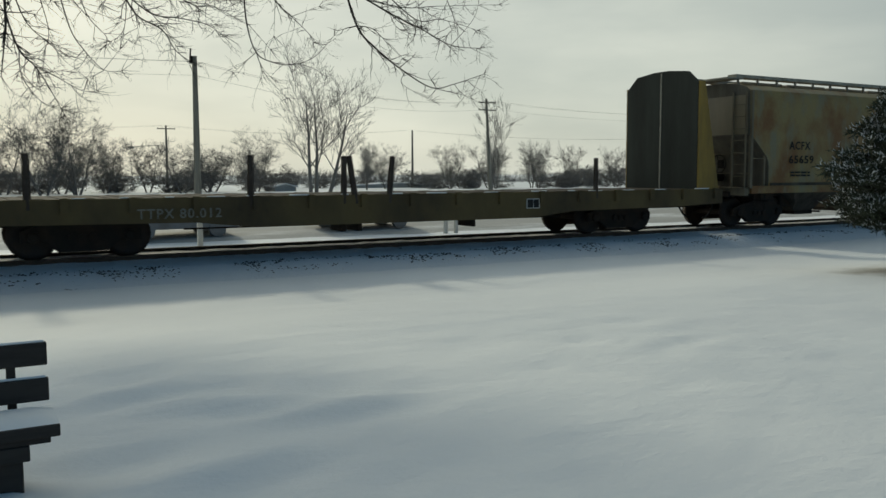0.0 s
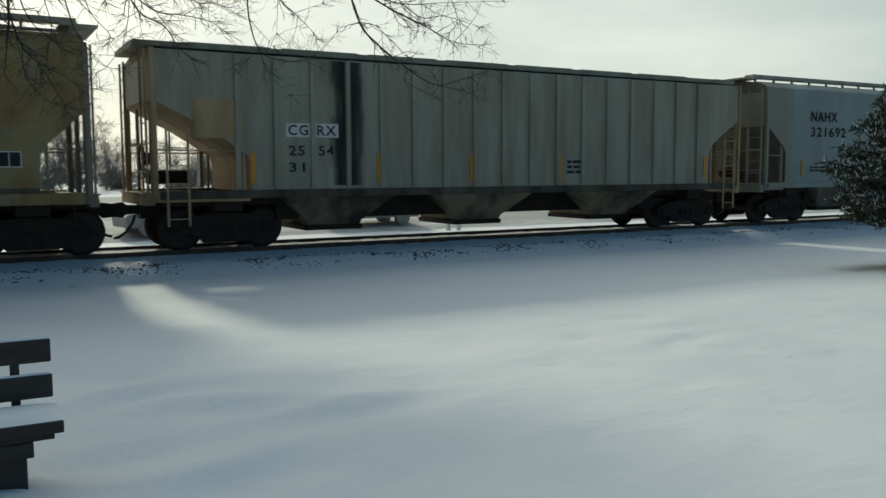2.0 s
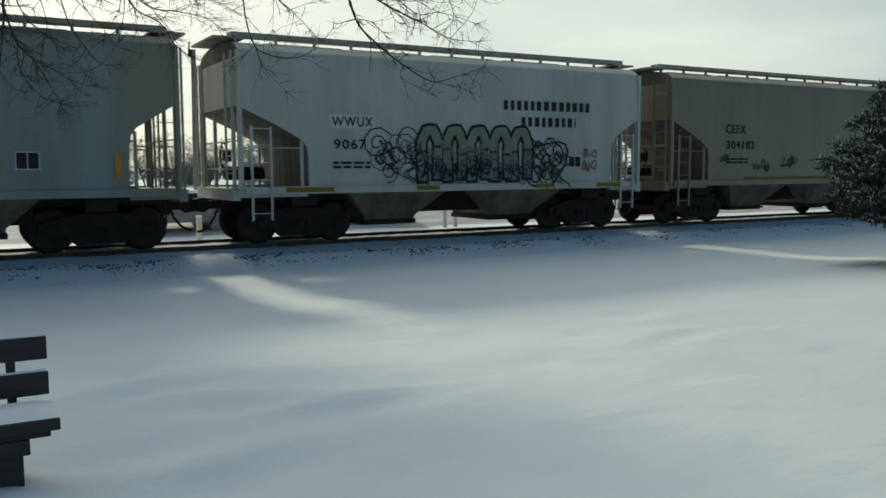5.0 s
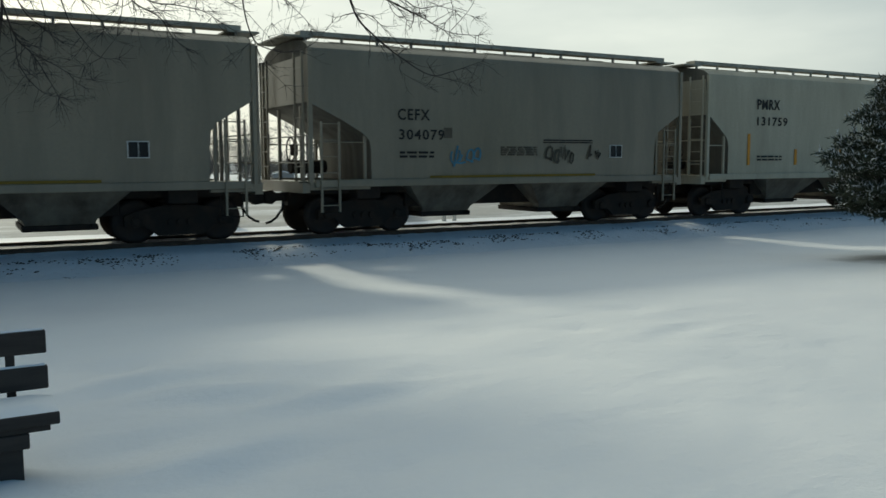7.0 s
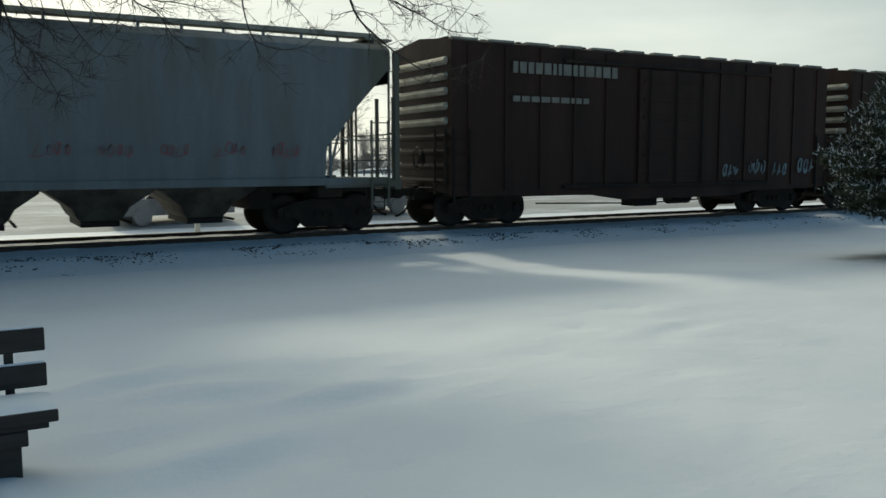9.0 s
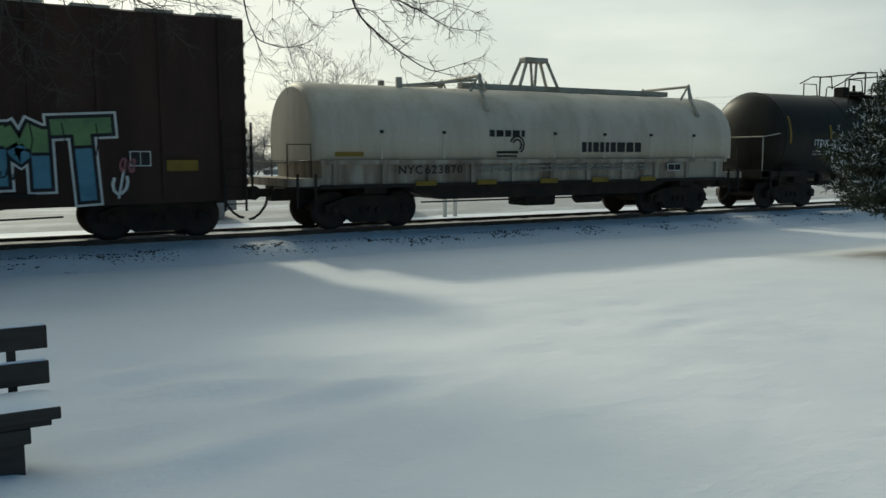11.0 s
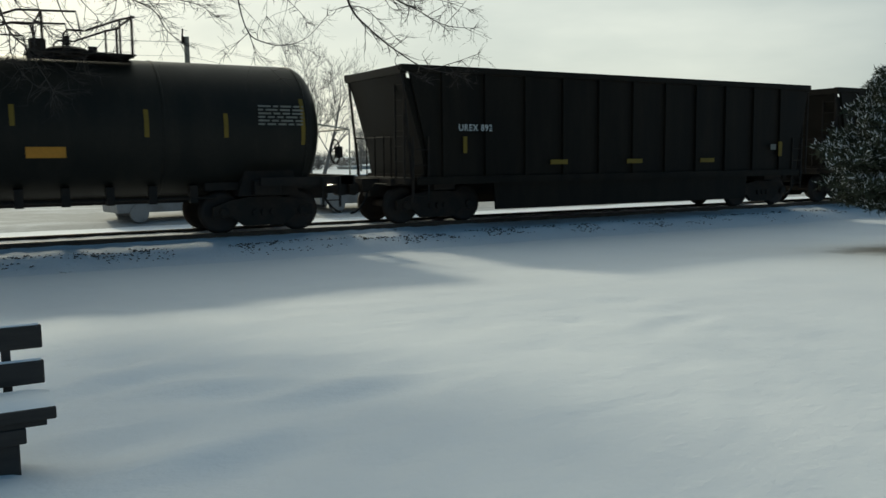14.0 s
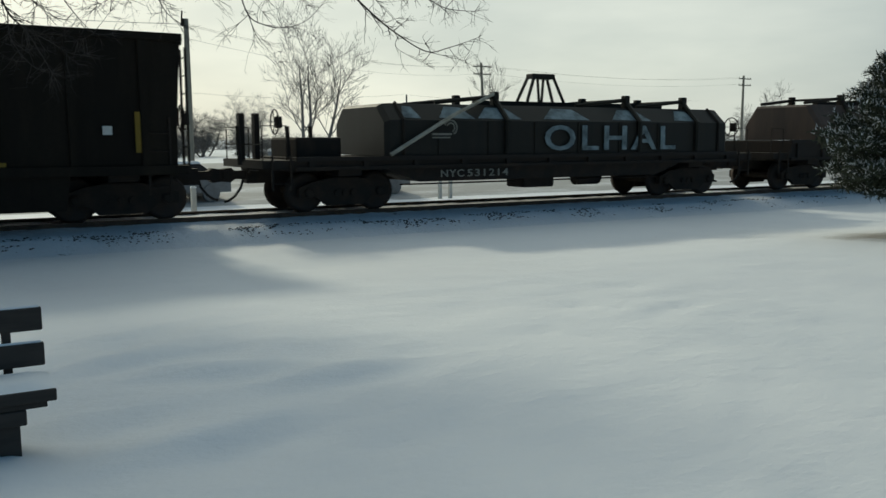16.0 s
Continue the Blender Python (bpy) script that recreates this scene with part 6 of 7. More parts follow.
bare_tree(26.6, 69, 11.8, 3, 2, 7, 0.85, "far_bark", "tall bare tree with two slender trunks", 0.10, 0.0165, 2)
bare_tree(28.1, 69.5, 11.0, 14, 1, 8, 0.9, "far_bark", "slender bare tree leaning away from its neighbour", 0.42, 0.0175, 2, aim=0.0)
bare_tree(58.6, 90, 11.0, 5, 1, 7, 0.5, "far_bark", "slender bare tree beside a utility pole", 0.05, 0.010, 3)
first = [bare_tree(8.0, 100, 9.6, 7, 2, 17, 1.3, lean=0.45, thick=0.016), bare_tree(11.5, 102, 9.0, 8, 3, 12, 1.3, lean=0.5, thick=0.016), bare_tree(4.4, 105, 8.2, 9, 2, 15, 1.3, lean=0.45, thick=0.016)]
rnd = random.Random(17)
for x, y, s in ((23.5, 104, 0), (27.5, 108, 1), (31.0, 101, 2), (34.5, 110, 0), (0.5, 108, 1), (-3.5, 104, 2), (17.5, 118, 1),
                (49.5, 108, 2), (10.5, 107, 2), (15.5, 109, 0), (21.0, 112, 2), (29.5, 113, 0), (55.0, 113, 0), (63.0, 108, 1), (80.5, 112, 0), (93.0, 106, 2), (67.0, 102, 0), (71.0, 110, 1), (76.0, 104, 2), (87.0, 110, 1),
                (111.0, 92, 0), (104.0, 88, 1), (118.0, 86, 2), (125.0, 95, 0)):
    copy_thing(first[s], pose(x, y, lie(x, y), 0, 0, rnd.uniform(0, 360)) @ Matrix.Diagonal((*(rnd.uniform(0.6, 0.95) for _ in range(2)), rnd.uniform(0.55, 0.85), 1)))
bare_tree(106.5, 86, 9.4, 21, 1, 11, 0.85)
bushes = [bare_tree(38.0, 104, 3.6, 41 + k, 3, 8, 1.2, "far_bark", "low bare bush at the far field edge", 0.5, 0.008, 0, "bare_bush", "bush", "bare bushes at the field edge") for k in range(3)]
for k in range(80):
    x, y = -10 + 2.0 * k + rnd.uniform(-1.6, 1.6), rnd.uniform(98, 134) + 0.05 * k
    m = pose(x, y, lie(x, y), 0, 0, rnd.uniform(0, 360)) @ Matrix.Diagonal((rnd.uniform(0.9, 1.9), rnd.uniform(0.8, 1.4), rnd.uniform(0.6, 1.2), 1))
    if k < 3:
        bushes[k].matrix_basis = m
    else:
        copy_thing(bushes[k % 3], m)


def thicket():
    """A faint far belt of brush along the edge of the field."""
    bm = fresh()
    rnd = random.Random(31)
    for k in range(9000):
        x = rnd.uniform(-90, 420)
        y = 170 + 50 * rnd.random() + 0.05 * abs(x)
        h = 2.4 + 1.6 * noise.noise((x * 0.07, y * 0.02, 0)) + rnd.uniform(-0.9, 0.9)
        z, r = lie(x, y), 0.05
        a = Vector((x, y, z - 0.1))
        for j in range(3):
            b = a + Vector((rnd.uniform(-0.9, 0.9), 0, h / 3))
            v = [bm.verts.new(q) for q in (a + Vector((-r, 0, 0)), a + Vector((r, 0, 0)), b + Vector((r * 0.6, 0, 0)), b + Vector((-r * 0.6, 0, 0)))]
            bm.faces.new(v)
            a, r = b, r * 0.7
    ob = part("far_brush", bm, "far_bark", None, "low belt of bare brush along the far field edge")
    tagged(ob, category="brush", kind="stuff")


thicket()


# ---- poles and wires ----
def utility_pole(x, y, top, radius=0.16, arms=1, lamp=False, lean=0.0, label="weathered wooden utility pole"):
    p = thing("utility_pole", label, "pole", "utility poles", (x, y, lie(x, y)))
    tube(bm := fresh(), [(0, 0, -0.3), (lean * 0.5, 0, top / 2), (lean, 0, top)], [radius * 1.15, radius, radius * 0.75], 10)
    part("shaft", bm, "pole", p)
    ends = []
    for k in range(arms):
        z = top - 0.55 - 0.9 * k
        arm = part("crossarm", box(fresh(), lean - 1.25, lean + 1.25, -radius - 0.1, -radius, z, z + 0.13, 0.01), "pole", p)
        for dx in (-1.15, -0.55, 0.55, 1.15):
            lathe(bm := fresh(), [(-0.05, 0.05), (0.05, 0.05)], 8, (lean + dx, -radius - 0.05, z + 0.2))
            part("insulator", bm, "galvanised", arm)
        ends.append(z)
    if lamp:
        tube(bm := fresh(), [(0, 0, 6.0), (-1.6, -0.2, 6.35), (-4.6, -0.6, 6.1)], 0.05, 6)
        part("lamp_arm", bm, "galvanised", p)
        lathe(bm := fresh(), [(-0.45, 0.05), (-0.3, 0.18), (0.25, 0.2), (0.4, 0.08)], 12, (-4.9, -0.6, 6.02), "x")
        part("lamp_head", bm, "galvanised", p)
    return p


utility_pole(14.08, 58.0, 10.1, 0.21, 0, lean=0.03, label="tall thick weathered wooden pole with a transformer bracket")
box(bm := fresh(), 13.76, 13.94, 57.8, 58.0, 9.3, 9.75, 0.03)
tube(bm, [(13.8, 57.9, 9.7), (13.86, 57.95, 10.25)], 0.05, 6)
tagged(part("pole_bracket", bm, "iron", None, "dark metal bracket at the top of the tall pole"), category="bracket")
utility_pole(26.1, 125, 9.2, 0.16, 1, True, label="wooden utility pole with a crossarm and street lamp")
utility_pole(57.0, 88, 11.1, 0.19, 2, lean=-0.6, label="leaning wooden utility pole with two crossarms")
utility_pole(63.0, 120, 9.1, 0.17, 0, label="plain wooden pole without a crossarm")
utility_pole(99.0, 85, 10.9, 0.19, 2, label="wooden utility pole with two crossarms")


def wire(a, b, sag, name="overhead_wire"):
    a, b = Vector(a), Vector(b)
    pts = [a.lerp(b, k / 14) - Vector((0, 0, sag * 4 * (k / 14) * (1 - k / 14))) for k in range(15)]
    tagged(part(name, tube(fresh(), pts, 0.009, 4), "iron", None, "thin dark overhead wire between poles"), category="wire", group="overhead wires")


for dz, dx in ((10.7, -1.1), (10.7, 1.1), (9.8, 0.0)):
    wire((56.9 + dx, 87.8, dz), (99 + dx, 84.8, dz - 0.2), 0.9)
    wire((56.9 + dx, 87.8, dz), (14.1 + 0.2 * dx, 58.0, dz - 1.3), 1.1)
    wire((14.1 + 0.2 * dx, 58.0, dz - 1.3), (-40 + dx, 46, dz - 0.6), 1.0)
for dx in (-1.1, 1.1):
    wire((26.1 + dx, 124.8, 8.9), (63.0, 120, 8.9), 0.9)
    wire((26.1 + dx, 124.8, 8.9), (-30 + dx, 130, 8.9), 0.9)
    wire((63.0, 120, 8.8), (120 + dx, 114, 8.8), 1.0)


# ---- low sheds and parked cars beyond the track ----
def low_shed(x, y, w, d, wall, roof, label):
    h = thing("low_shed", label, "shed", "sheds beyond the track", (x, y, lie(x, y) - 0.05))
    body = part("wall", box(fresh(), -w / 2, w / 2, -d / 2, d / 2, 0, wall), "siding", h)
    part("roof", prism(fresh(), [(-w / 2 - 0.3, wall), (-w / 2 - 0.3, wall + 0.12), (0, wall + roof + 0.12), (w / 2 + 0.3, wall + 0.12), (w / 2 + 0.3, wall), (0, wall + roof)], -d / 2 - 0.3, d / 2 + 0.3), "fresh_snow", h, "snow-covered roof")
    part("gable", prism(fresh(), [(-w / 2, wall), (0, wall + roof), (w / 2, wall)], -d / 2 + 0.01, d / 2 - 0.01), "siding", h)


low_shed(38.4, 112, 3.0, 4, 0.6, 0.45, "low brown-walled shed with snow on its roof beyond the field")
low_shed(61.4, 125, 14.0, 6, 0.45, 0.3, "long low shed with a snow-covered roof beyond the field")


def parked_car(x, y, turn, label):
    car = thing("parked_car", label, "car", "parked cars", (x, y, lie(x, y)))
    car.rotation_euler = (0, 0, radians(turn))
    part("car_body", prism(fresh(), [(-2.1, 0.35), (-2.15, 0.75), (-1.2, 0.95), (1.7, 0.95), (2.15, 0.85), (2.15, 0.35)], -0.85, 0.85), "car_paint", car)
    cabin = part("cabin", prism(fresh(), [(-1.2, 0.96), (-0.6, 1.42), (1.0, 1.42), (1.65, 0.96)], -0.75, 0.75), "dark_glass", car)
    part("roof", prism(fresh(), [(-0.65, 1.425), (-0.5, 1.53), (0.9, 1.53), (1.05, 1.425)], -0.76, 0.76), "fresh_snow", cabin, "snow on the roof")
    part("bonnet_snow", prism(fresh(), [(-2.1, 0.78), (-2.0, 0.88), (-1.25, 1.02), (-1.22, 0.955)], -0.8, 0.8), "fresh_snow", car)
    for wx in (-1.35, 1.35):
        for wy in (-0.8, 0.8):
            lathe(bm := fresh(), [(-0.1, 0.2), (-0.1, 0.33), (0.1, 0.33), (0.1, 0.2)], 16, (wx, wy, 0.33))
            part("tyre", bm, "car_paint", car, "tyre caked with grey slush")


parked_car(7.0, 32.6, 8, "snow-covered grey car parked beyond the track")
parked_car(14.9, 33.0, 4, "snow-covered grey car parked on the slushy lot")


def slush_material():
    m, n, l, bsdf = material("grey_slush_on_asphalt", 0.8)
    drift = noise_node(n, l, 0.35, 6.0, (0.5, 1.6, 1), 0.65)
    grit = noise_node(n, l, 6.0, 5.0)
    c = blend(n, l, band(n, l, drift, 0.48, 0.68), (0.40, 0.39, 0.375), (0.68, 0.685, 0.69))
    c = blend(n, l, band(n, l, grit, 0.58, 0.80), c, (0.28, 0.272, 0.26))
    l.new(c, bsdf.inputs["Base Color"])
    bump(n, l, bsdf, grit, 0.5, 0.03)
    return m


MUST["slush"] = slush_material()


def parking_lot(x0, x1, y0, y1):
    """A gently rising lot of trodden grey slush, its edge a little ragged."""
    bm = fresh()
    nx, ny = 180, 24
    rows = []
    for k in range(ny + 1):
        row = []
        for i in range(nx + 1):
            x, y = x0 + (x1 - x0) * i / nx, y0 + (y1 - y0) * k / ny
            if k in (0, ny):
                y += 0.5 * noise.noise((x * 0.4, y, 2.0))
            row.append(bm.verts.new((x, y, lie(x, y) + (0.05 if 0 < k < ny else -0.03))))
        rows.append(row)
    for a, b in zip(rows, rows[1:]):
        for i in range(nx):
            bm.faces.new((a[i], a[i + 1], b[i + 1], b[i]))
    lot = part("parking_lot", bm, "slush", None, "wide lot of trodden grey slush beyond the track", True)
    tagged(lot, category="parking lot", kind="structure")


parking_lot(-25.0, 85.0, 31.0, 46.5)


def marker_post(x, y, height):
    p = thing("marker_post", "short pale post standing in the snow", "post", "posts beyond the track", (x, y, lie(x, y)))
    part("shaft", box(fresh(), -0.07, 0.07, -0.07, 0.07, -0.1, height, 0.015), "panel_white", p)
    part("snow_cap", box(fresh(), -0.08, 0.08, -0.08, 0.08, height + 0.001, height + 0.05, 0.02), "fresh_snow", p)


marker_post(5.9, 24.2, 0.75)
marker_post(17.6, 30.6, 1.0)
marker_post(18.1, 30.6, 1.0)

# ---- spruce ----
def spruce(x, y, height, reach, foot):
    rnd = random.Random(12)
    tree = thing("spruce", "dense dark spruce with snow-dusted needles", "tree", at=(x, y, lie(x, y)))
    tube(bm := fresh(), [(0, 0, -0.2), (0, 0, height * 0.5), (0, 0, height)], [0.14, 0.09, 0.02], 8)
    part("trunk", bm, "bark", tree)
    limbs, green, white = fresh(), fresh(), fresh()

    def needle(bm, p, way, long, wide):
        side = way.orthogonal().normalized() * wide
        up = way.cross(side).normalized() * wide
        tip = bm.verts.new(p + way * long)
        v = [bm.verts.new(p + s) for s in (side, -side * 0.5 + up, -side * 0.5 - up)]
        for k in range(3):
            bm.faces.new((v[k], v[(k + 1) % 3], tip))

    n = 420
    for k in range(n):
        f = (k + rnd.random()) / n
        z = foot + (height - foot) * f ** 1.25
        share = (z - foot) / (height - foot)
        belly = 0.2
        r = reach * (0.66 + 0.34 * math.sqrt(share / belly) if share < belly else (1 - (share - belly) / (1 - belly)) ** 1.55) * rnd.uniform(0.8, 1.06) + 0.06
        a = rnd.uniform(0, 6.283)
        rise = 0.10 + 0.5 * share
        base, tip = Vector((0, 0, z - 0.15)), Vector((r * math.cos(a), r * math.sin(a), z + r * rise * 0.35 - 0.05))
        tube(limbs, [base, base.lerp(tip, 0.5) - Vector((0, 0, 0.05)), tip], [0.02, 0.012, 0.005], 3)
        out = (tip - base).normalized()
        m = int(12 + 22 * r)
        for j in range(m):
            g = 0.42 + 0.58 * rnd.random()
            p = base.lerp(tip, g)
            side = Vector((rnd.uniform(-1, 1), rnd.uniform(-1, 1), rnd.uniform(-0.5, 0.8))).normalized()
            way = (out * 0.6 + side * 0.8).normalized()
            long = rnd.uniform(0.10, 0.24)
            q = p
            for s in range(9):
                spread = Vector((rnd.uniform(-1, 1), rnd.uniform(-1, 1), rnd.uniform(-1, 1))).normalized()
                d = (way + spread * 0.85).normalized()
                snowy = d.z > 0.15 and rnd.random() < 0.22
                needle(white if snowy else green, q + way * long * s / 9, d, rnd.uniform(0.06, 0.11), 0.009 if not snowy else 0.0085)
    part("limbs", limbs, "bark", tree)
    part("needles", green, "needle", tree)
    part("needle_snow", white, "fresh_snow", tree, "dusting of snow on the needles")


spruce(16.12, 9.5, 5.3, 1.9, 0.85)


def bare_patch(x, y, wide, deep):
    """A thin place in the snow under the spruce."""
    bm = fresh()
    n = 20
    grid = [[bm.verts.new((wide * (2 * i / n - 1), deep * (2 * j / n - 1), lie(x + wide * (2 * i / n - 1), y + deep * (2 * j / n - 1)) + 0.006)) for i in range(n + 1)] for j in range(n + 1)]
    for j in range(n):
        for i in range(n):
            bm.faces.new((grid[j][i], grid[j][i + 1], grid[j + 1][i + 1], grid[j + 1][i]))
    ob = part("thin_snow", bm, "thin_snow", None, "brown grass showing through thin snow under the spruce", True)
    ob.location = (x, y, 0)
    tagged(ob, category="grass", kind="stuff")


bare_patch(15.4, 9.6, 2.2, 1.6)


# ---- overhanging tree ----
def overhanging_tree():
    rnd = random.Random(8)
    o = Vector((-4.0, 12.5, lie(-4.0, 12.5)))
    tree = thing("overhanging_tree", "bare overhanging tree with drooping twigs", "tree", at=o)
    trunk = fresh()
    tube(trunk, [(0, 0, -0.3), (0.05, 0, 2.0), (0.2, 0.05, 4.2), (0.6, 0.1, 5.6), (1.2, 0.2, 7.0)], [0.34, 0.29, 0.24, 0.18, 0.10], 14)
    part("trunk", trunk, "bark", tree)
    for pts, radii in (([(0.4, 0.1, 5.0), (2.0, 0.0, 6.0), (4.6, -0.1, 6.3), (7.5, 0.0, 6.2), (11.5, 0.1, 5.9)], [0.16, 0.12, 0.09, 0.06, 0.025]),
                       ([(0.3, 0.1, 4.7), (1.8, 1.6, 5.5), (4.0, 2.8, 5.8), (7.5, 3.6, 5.9)], [0.14, 0.10, 0.07, 0.03]),
                       ([(0.4, 0.1, 5.0), (1.2, 2.2, 5.7), (2.4, 4.2, 5.9)], [0.12, 0.08, 0.03]),
                       ([(0.9, 0.1, 6.3), (2.8, -0.8, 7.6), (4.8, -1.2, 8.6)], [0.12, 0.08, 0.03])):
        part("bough", tube(fresh(), pts, radii, 8), "bark", tree)
    twigs = fresh()

    def twig(p, way, length, radius, depth):
        pts, radii = [p], [radius]
        n = 4
        for k in range(n):
            way = (way + Vector((rnd.uniform(-1, 1), rnd.uniform(-1, 1), rnd.uniform(-1, 1))) * 0.2 + Vector((0.05, 0, 0.03))).normalized()
            p = p + way * length / n
            pts.append(p)
            radii.append(radius * (1 - 0.7 * (k + 1) / n))
        tube(twigs, pts, radii, 4)
        if depth:
            for k in range(3):
                i = rnd.randint(1, n)
                side = Vector((rnd.uniform(-0.9, 0.9), rnd.uniform(-0.6, 0.6), rnd.uniform(-0.7, 0.6)))
                twig(pts[i], (way + side * 1.1).normalized(), length * rnd.uniform(0.35, 0.65), radius * 0.6, depth - 1)

    def hanging(points, thick, density):
        """A drooping branch, given by where it passes, with side twigs."""
        pts = [Vector((x, 12.5, z)) - o for x, z in points]
        fine = []
        for i in range(len(pts) - 1):
            p0, p1, p2, p3 = pts[max(0, i - 1)], pts[i], pts[i + 1], pts[min(len(pts) - 1, i + 2)]
            for k in range(5):
                t = k / 5
                fine.append(0.5 * (2 * p1 + (p2 - p0) * t + (2 * p0 - 5 * p1 + 4 * p2 - p3) * t * t + (3 * p1 - p0 - 3 * p2 + p3) * t ** 3))
        fine.append(pts[-1])
        radii = [thick * (1 - 0.8 * k / len(fine)) for k in range(len(fine))]
        tube(twigs, fine, radii, 5)
        # a spray of shoots at the tip
        for _ in range(4):
            twig(fine[-1], ((fine[-1] - fine[-2]).normalized() + Vector((rnd.uniform(-0.9, 0.9), rnd.uniform(-0.6, 0.6), rnd.uniform(-0.6, 0.9)))).normalized(), rnd.uniform(0.15, 0.32), 0.005, 0)
        for k in range(2, len(fine)):
            for _ in range(density + 1):
                if rnd.random() < 0.48:
                    way = (fine[k] - fine[k - 1]).normalized()
                    side = Vector((rnd.uniform(-1, 1), rnd.uniform(-0.7, 0.7), rnd.uniform(-0.8, 0.6)))
                    twig(fine[k], (way * 0.5 + side).normalized(), rnd.uniform(0.12, 0.45), radii[k] * 0.5 + 0.0022, 2 if rnd.random() < 0.2 else 1)

    # crown clusters above the view, unseen, added to shade the lawn
    for k in range(66):
        f = rnd.random() ** 1.4
        a = Vector((0.9 + 6.4 * f + rnd.uniform(-0.5, 0.5), rnd.uniform(1.8, 5.0) - 0.8 * f, 5.1 + 0.5 * f + rnd.uniform(0.0, 0.6)))
        grow(twigs, a, Vector((rnd.uniform(-0.7, 0.7), rnd.uniform(-0.7, 0.5), rnd.uniform(0.15, 0.6))).normalized(), rnd.uniform(0.7, 1.1), 0.03, 3, rnd, 0.8, 0.009)
    # a second unseen set, set back to carry the added shade deeper
    for k in range(80):
        f = rnd.random() ** 1.8
        back = rnd.uniform(4.0, 8.5)
        a = Vector((1.6 + 6.4 * f + rnd.uniform(-0.6, 0.6), back, 2.0 + 0.212 * (12.5 + back) + rnd.uniform(0.0, 0.5)))
        grow(twigs, a, Vector((rnd.uniform(-0.7, 0.7), rnd.uniform(-0.7, 0.5), rnd.uniform(0.25, 0.7))).normalized(), rnd.uniform(0.7, 1.1), 0.03, 3, rnd, 0.8, 0.009)
    # unseen loose clusters further back, added so that their shade falls round the bench
    for k in range(110):
        back = rnd.uniform(5.0, 11.0)
        a = Vector((3.0 + 3.2 * rnd.random(), back, 2.0 + 0.212 * (12.5 + back) + rnd.uniform(0.0, 0.5)))
        grow(twigs, a, Vector((rnd.uniform(-0.7, 0.7), rnd.uniform(-0.7, 0.5), rnd.uniform(0.25, 0.7))).normalized(), rnd.uniform(0.7, 1.1), 0.035, 3, rnd, 0.8, 0.010)
    # the drooping branches that hang into view
    for k in range(9):
        x = 0.35 + 0.42 * k
        hanging([(x, 4.75 + 0.06 * k), (x + 0.12, 4.25 + 0.07 * k), (x + rnd.uniform(0.2, 0.5), 3.98 + 0.08 * k + rnd.uniform(-0.12, 0.1))], 0.011, 2)
    hanging([(0.63, 4.46), (0.64, 3.85), (0.61, 3.56), (0.56, 3.14)], 0.022, 2)
    hanging([(0.64, 3.93), (0.78, 3.49), (0.96, 3.29), (1.11, 3.04), (1.29, 2.67)], 0.014, 2)
    hanging([(0.78, 3.49), (0.80, 3.15), (1.02, 2.83), (1.26, 2.75)], 0.008, 2)
    hanging([(0.96, 3.29), (1.19, 3.18), (1.51, 3.00), (1.71, 3.00)], 0.007, 1)
    hanging([(0.70, 4.35), (0.87, 3.87), (1.09, 3.64), (1.32, 3.46)], 0.01, 2)
    hanging([(0.97, 4.46), (1.14, 3.81), (1.09, 3.51)], 0.008, 1)
    hanging([(1.24, 4.49), (1.40, 3.83), (1.57, 3.54), (1.81, 3.29), (2.04, 3.29)], 0.01, 0)
    hanging([(1.81, 3.29), (2.03, 3.58)], 0.005, 1)
    hanging([(1.81, 3.28), (1.60, 3.16)], 0.005, 2)
    hanging([(1.48, 4.52), (1.62, 4.02), (1.86, 3.74), (1.84, 3.61)], 0.008, 1)
    hanging([(2.15, 4.59), (2.10, 3.89), (1.92, 3.68)], 0.008, 0)
    hanging([(2.01, 4.54), (2.25, 4.08), (2.60, 3.89), (2.77, 3.63), (2.95, 3.48)], 0.014, 2)
    hanging([(2.09, 4.37), (2.47, 4.10), (2.87, 4.07), (3.24, 4.01), (3.47, 3.87)], 0.012, 2)
    hanging([(2.25, 4.08), (2.29, 3.77)], 0.005, 1)
    hanging([(2.48, 4.54), (3.06, 4.27), (3.29, 4.29), (3.62, 4.16)], 0.011, 2)
    hanging([(2.88, 4.59), (3.25, 4.40), (3.72, 4.40)], 0.011, 2)
    hanging([(2.47, 4.10), (2.68, 3.85), (2.79, 3.68)], 0.006, 1)
    hanging([(3.78, 4.83), (3.81, 4.13), (3.95, 3.67), (4.20, 3.54), (4.50, 3.52), (4.87, 3.66), (5.20, 4.01)], 0.013, 0)
    hanging([(3.95, 3.67), (3.60, 3.35)], 0.006, 1)
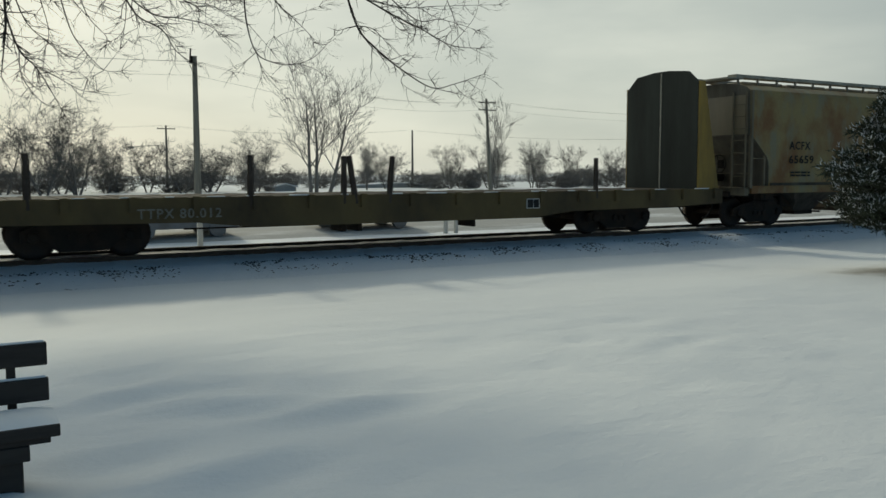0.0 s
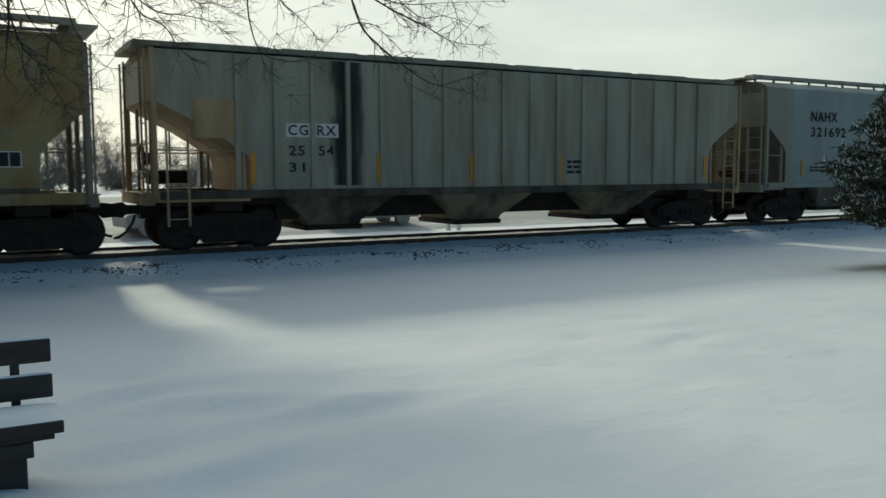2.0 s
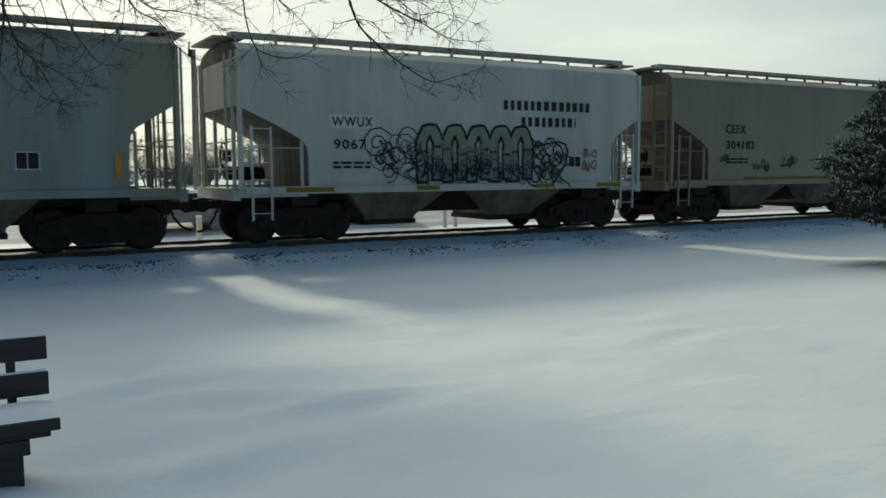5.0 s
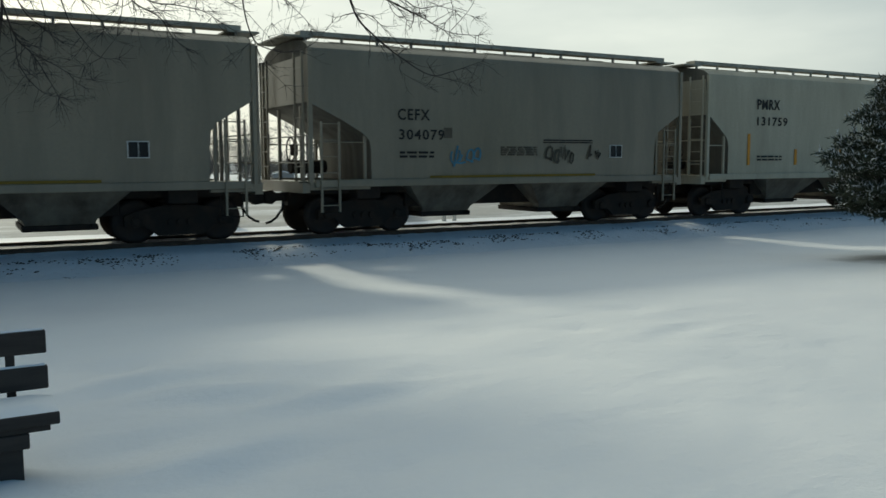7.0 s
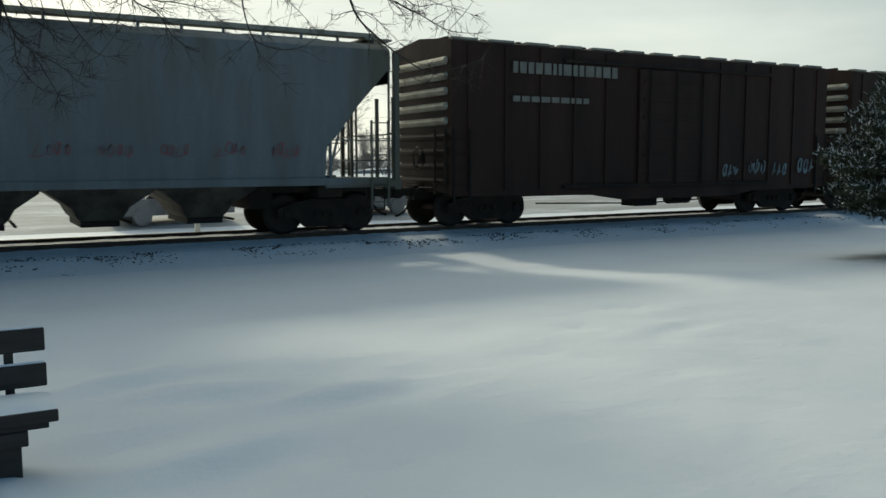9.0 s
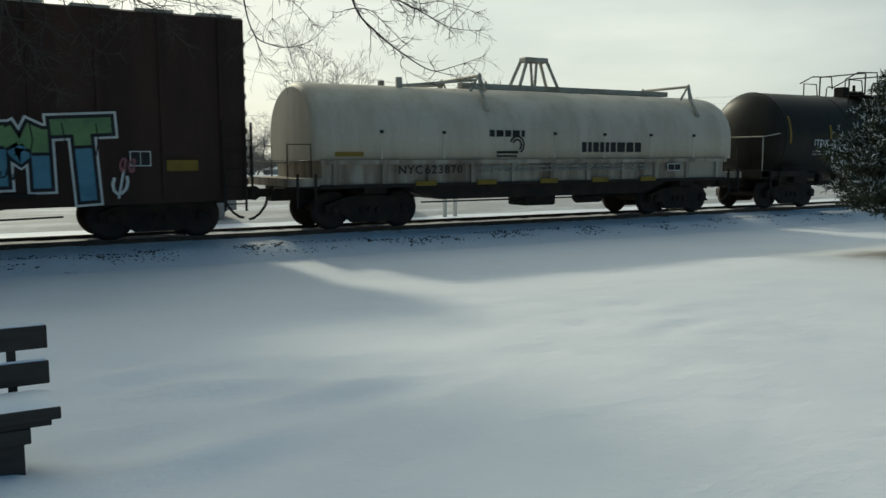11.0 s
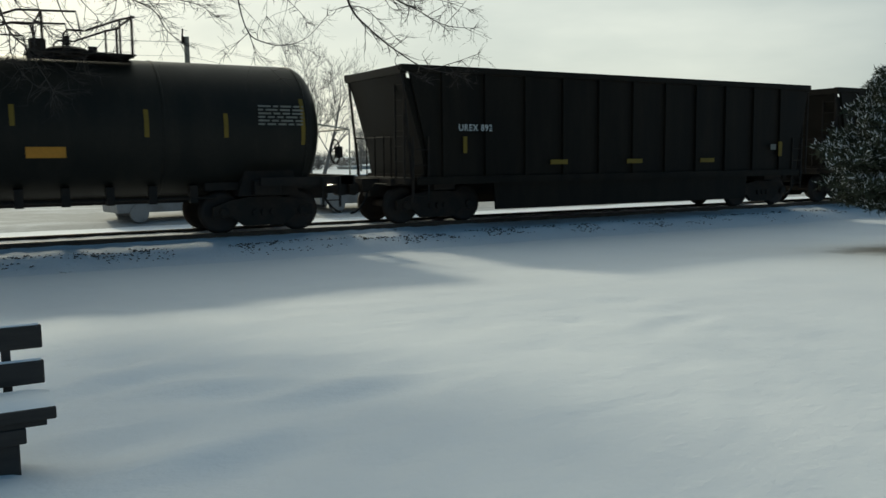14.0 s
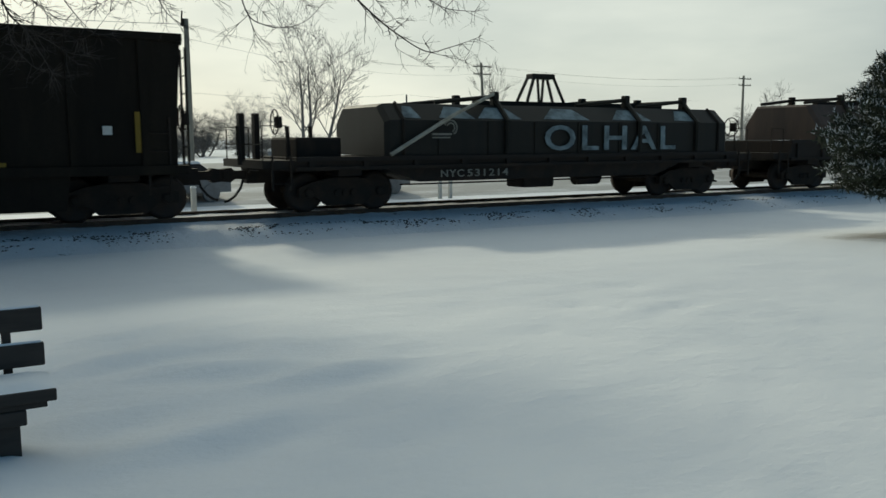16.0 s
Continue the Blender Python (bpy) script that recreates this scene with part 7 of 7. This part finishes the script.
    hanging([(3.95, 3.67), (4.09, 3.34), (4.42, 3.02)], 0.007, 0)
    hanging([(3.83, 4.08), (4.17, 3.73)], 0.005, 0)
    hanging([(4.12, 4.82), (4.26, 4.46), (4.51, 4.24), (4.77, 4.02), (4.85, 3.88)], 0.01, 1)
    hanging([(4.51, 4.24), (4.96, 4.43)], 0.005, 1)
    hanging([(4.26, 4.46), (4.23, 3.93)], 0.005, 0)
    hanging([(5.32, 5.01), (5.59, 4.19), (5.92, 3.86), (6.33, 3.58), (6.93, 3.29), (7.37, 3.37), (7.96, 3.57)], 0.02, 1)
    hanging([(5.59, 4.19), (5.87, 4.16), (6.15, 3.93), (6.39, 3.74)], 0.009, 1)
    hanging([(6.45, 3.53), (6.39, 3.32), (6.93, 3.08)], 0.007, 1)
    hanging([(6.93, 3.29), (7.69, 3.17)], 0.007, 2)
    hanging([(5.32, 4.81), (6.16, 4.44), (6.75, 4.23), (7.31, 4.01), (7.89, 4.00)], 0.017, 2)
    hanging([(5.76, 4.61), (6.45, 4.55), (7.06, 4.63), (8.28, 4.77)], 0.01, 2)
    hanging([(7.31, 4.01), (7.75, 4.48), (7.88, 4.87)], 0.006, 1)
    hanging([(6.16, 4.44), (6.33, 4.20), (6.75, 4.13)], 0.006, 1)
    hanging([(5.87, 4.92), (6.63, 4.38), (7.12, 4.42), (7.82, 4.30)], 0.011, 2)
    hanging([(7.00, 5.15), (7.37, 4.45), (7.24, 4.17)], 0.008, 1)
    part("twig", twigs, "bark", tree)


overhanging_tree()


# ---- what moves ----
def motions():
    ends = ((15.6, 0.05), (15.7, 0.15), (15.8, 0.26), (15.9, 0.37), (16.0 - 1 / 30, 0.445), (16.0, 0.48))
    way = [(t, SPEED * t + (0.12 if t == 3.0 else 0.0)) for t in (0.0, 1 / 30, 2 / 30, *(0.5 * k for k in range(1, 32)))] + [(t, SPEED * t + more) for t, more in ends]
    for u, car in CARS:
        walk(car, [(t, pose(u - gone, TRACK, 0)) for t, gone in way])


motions()
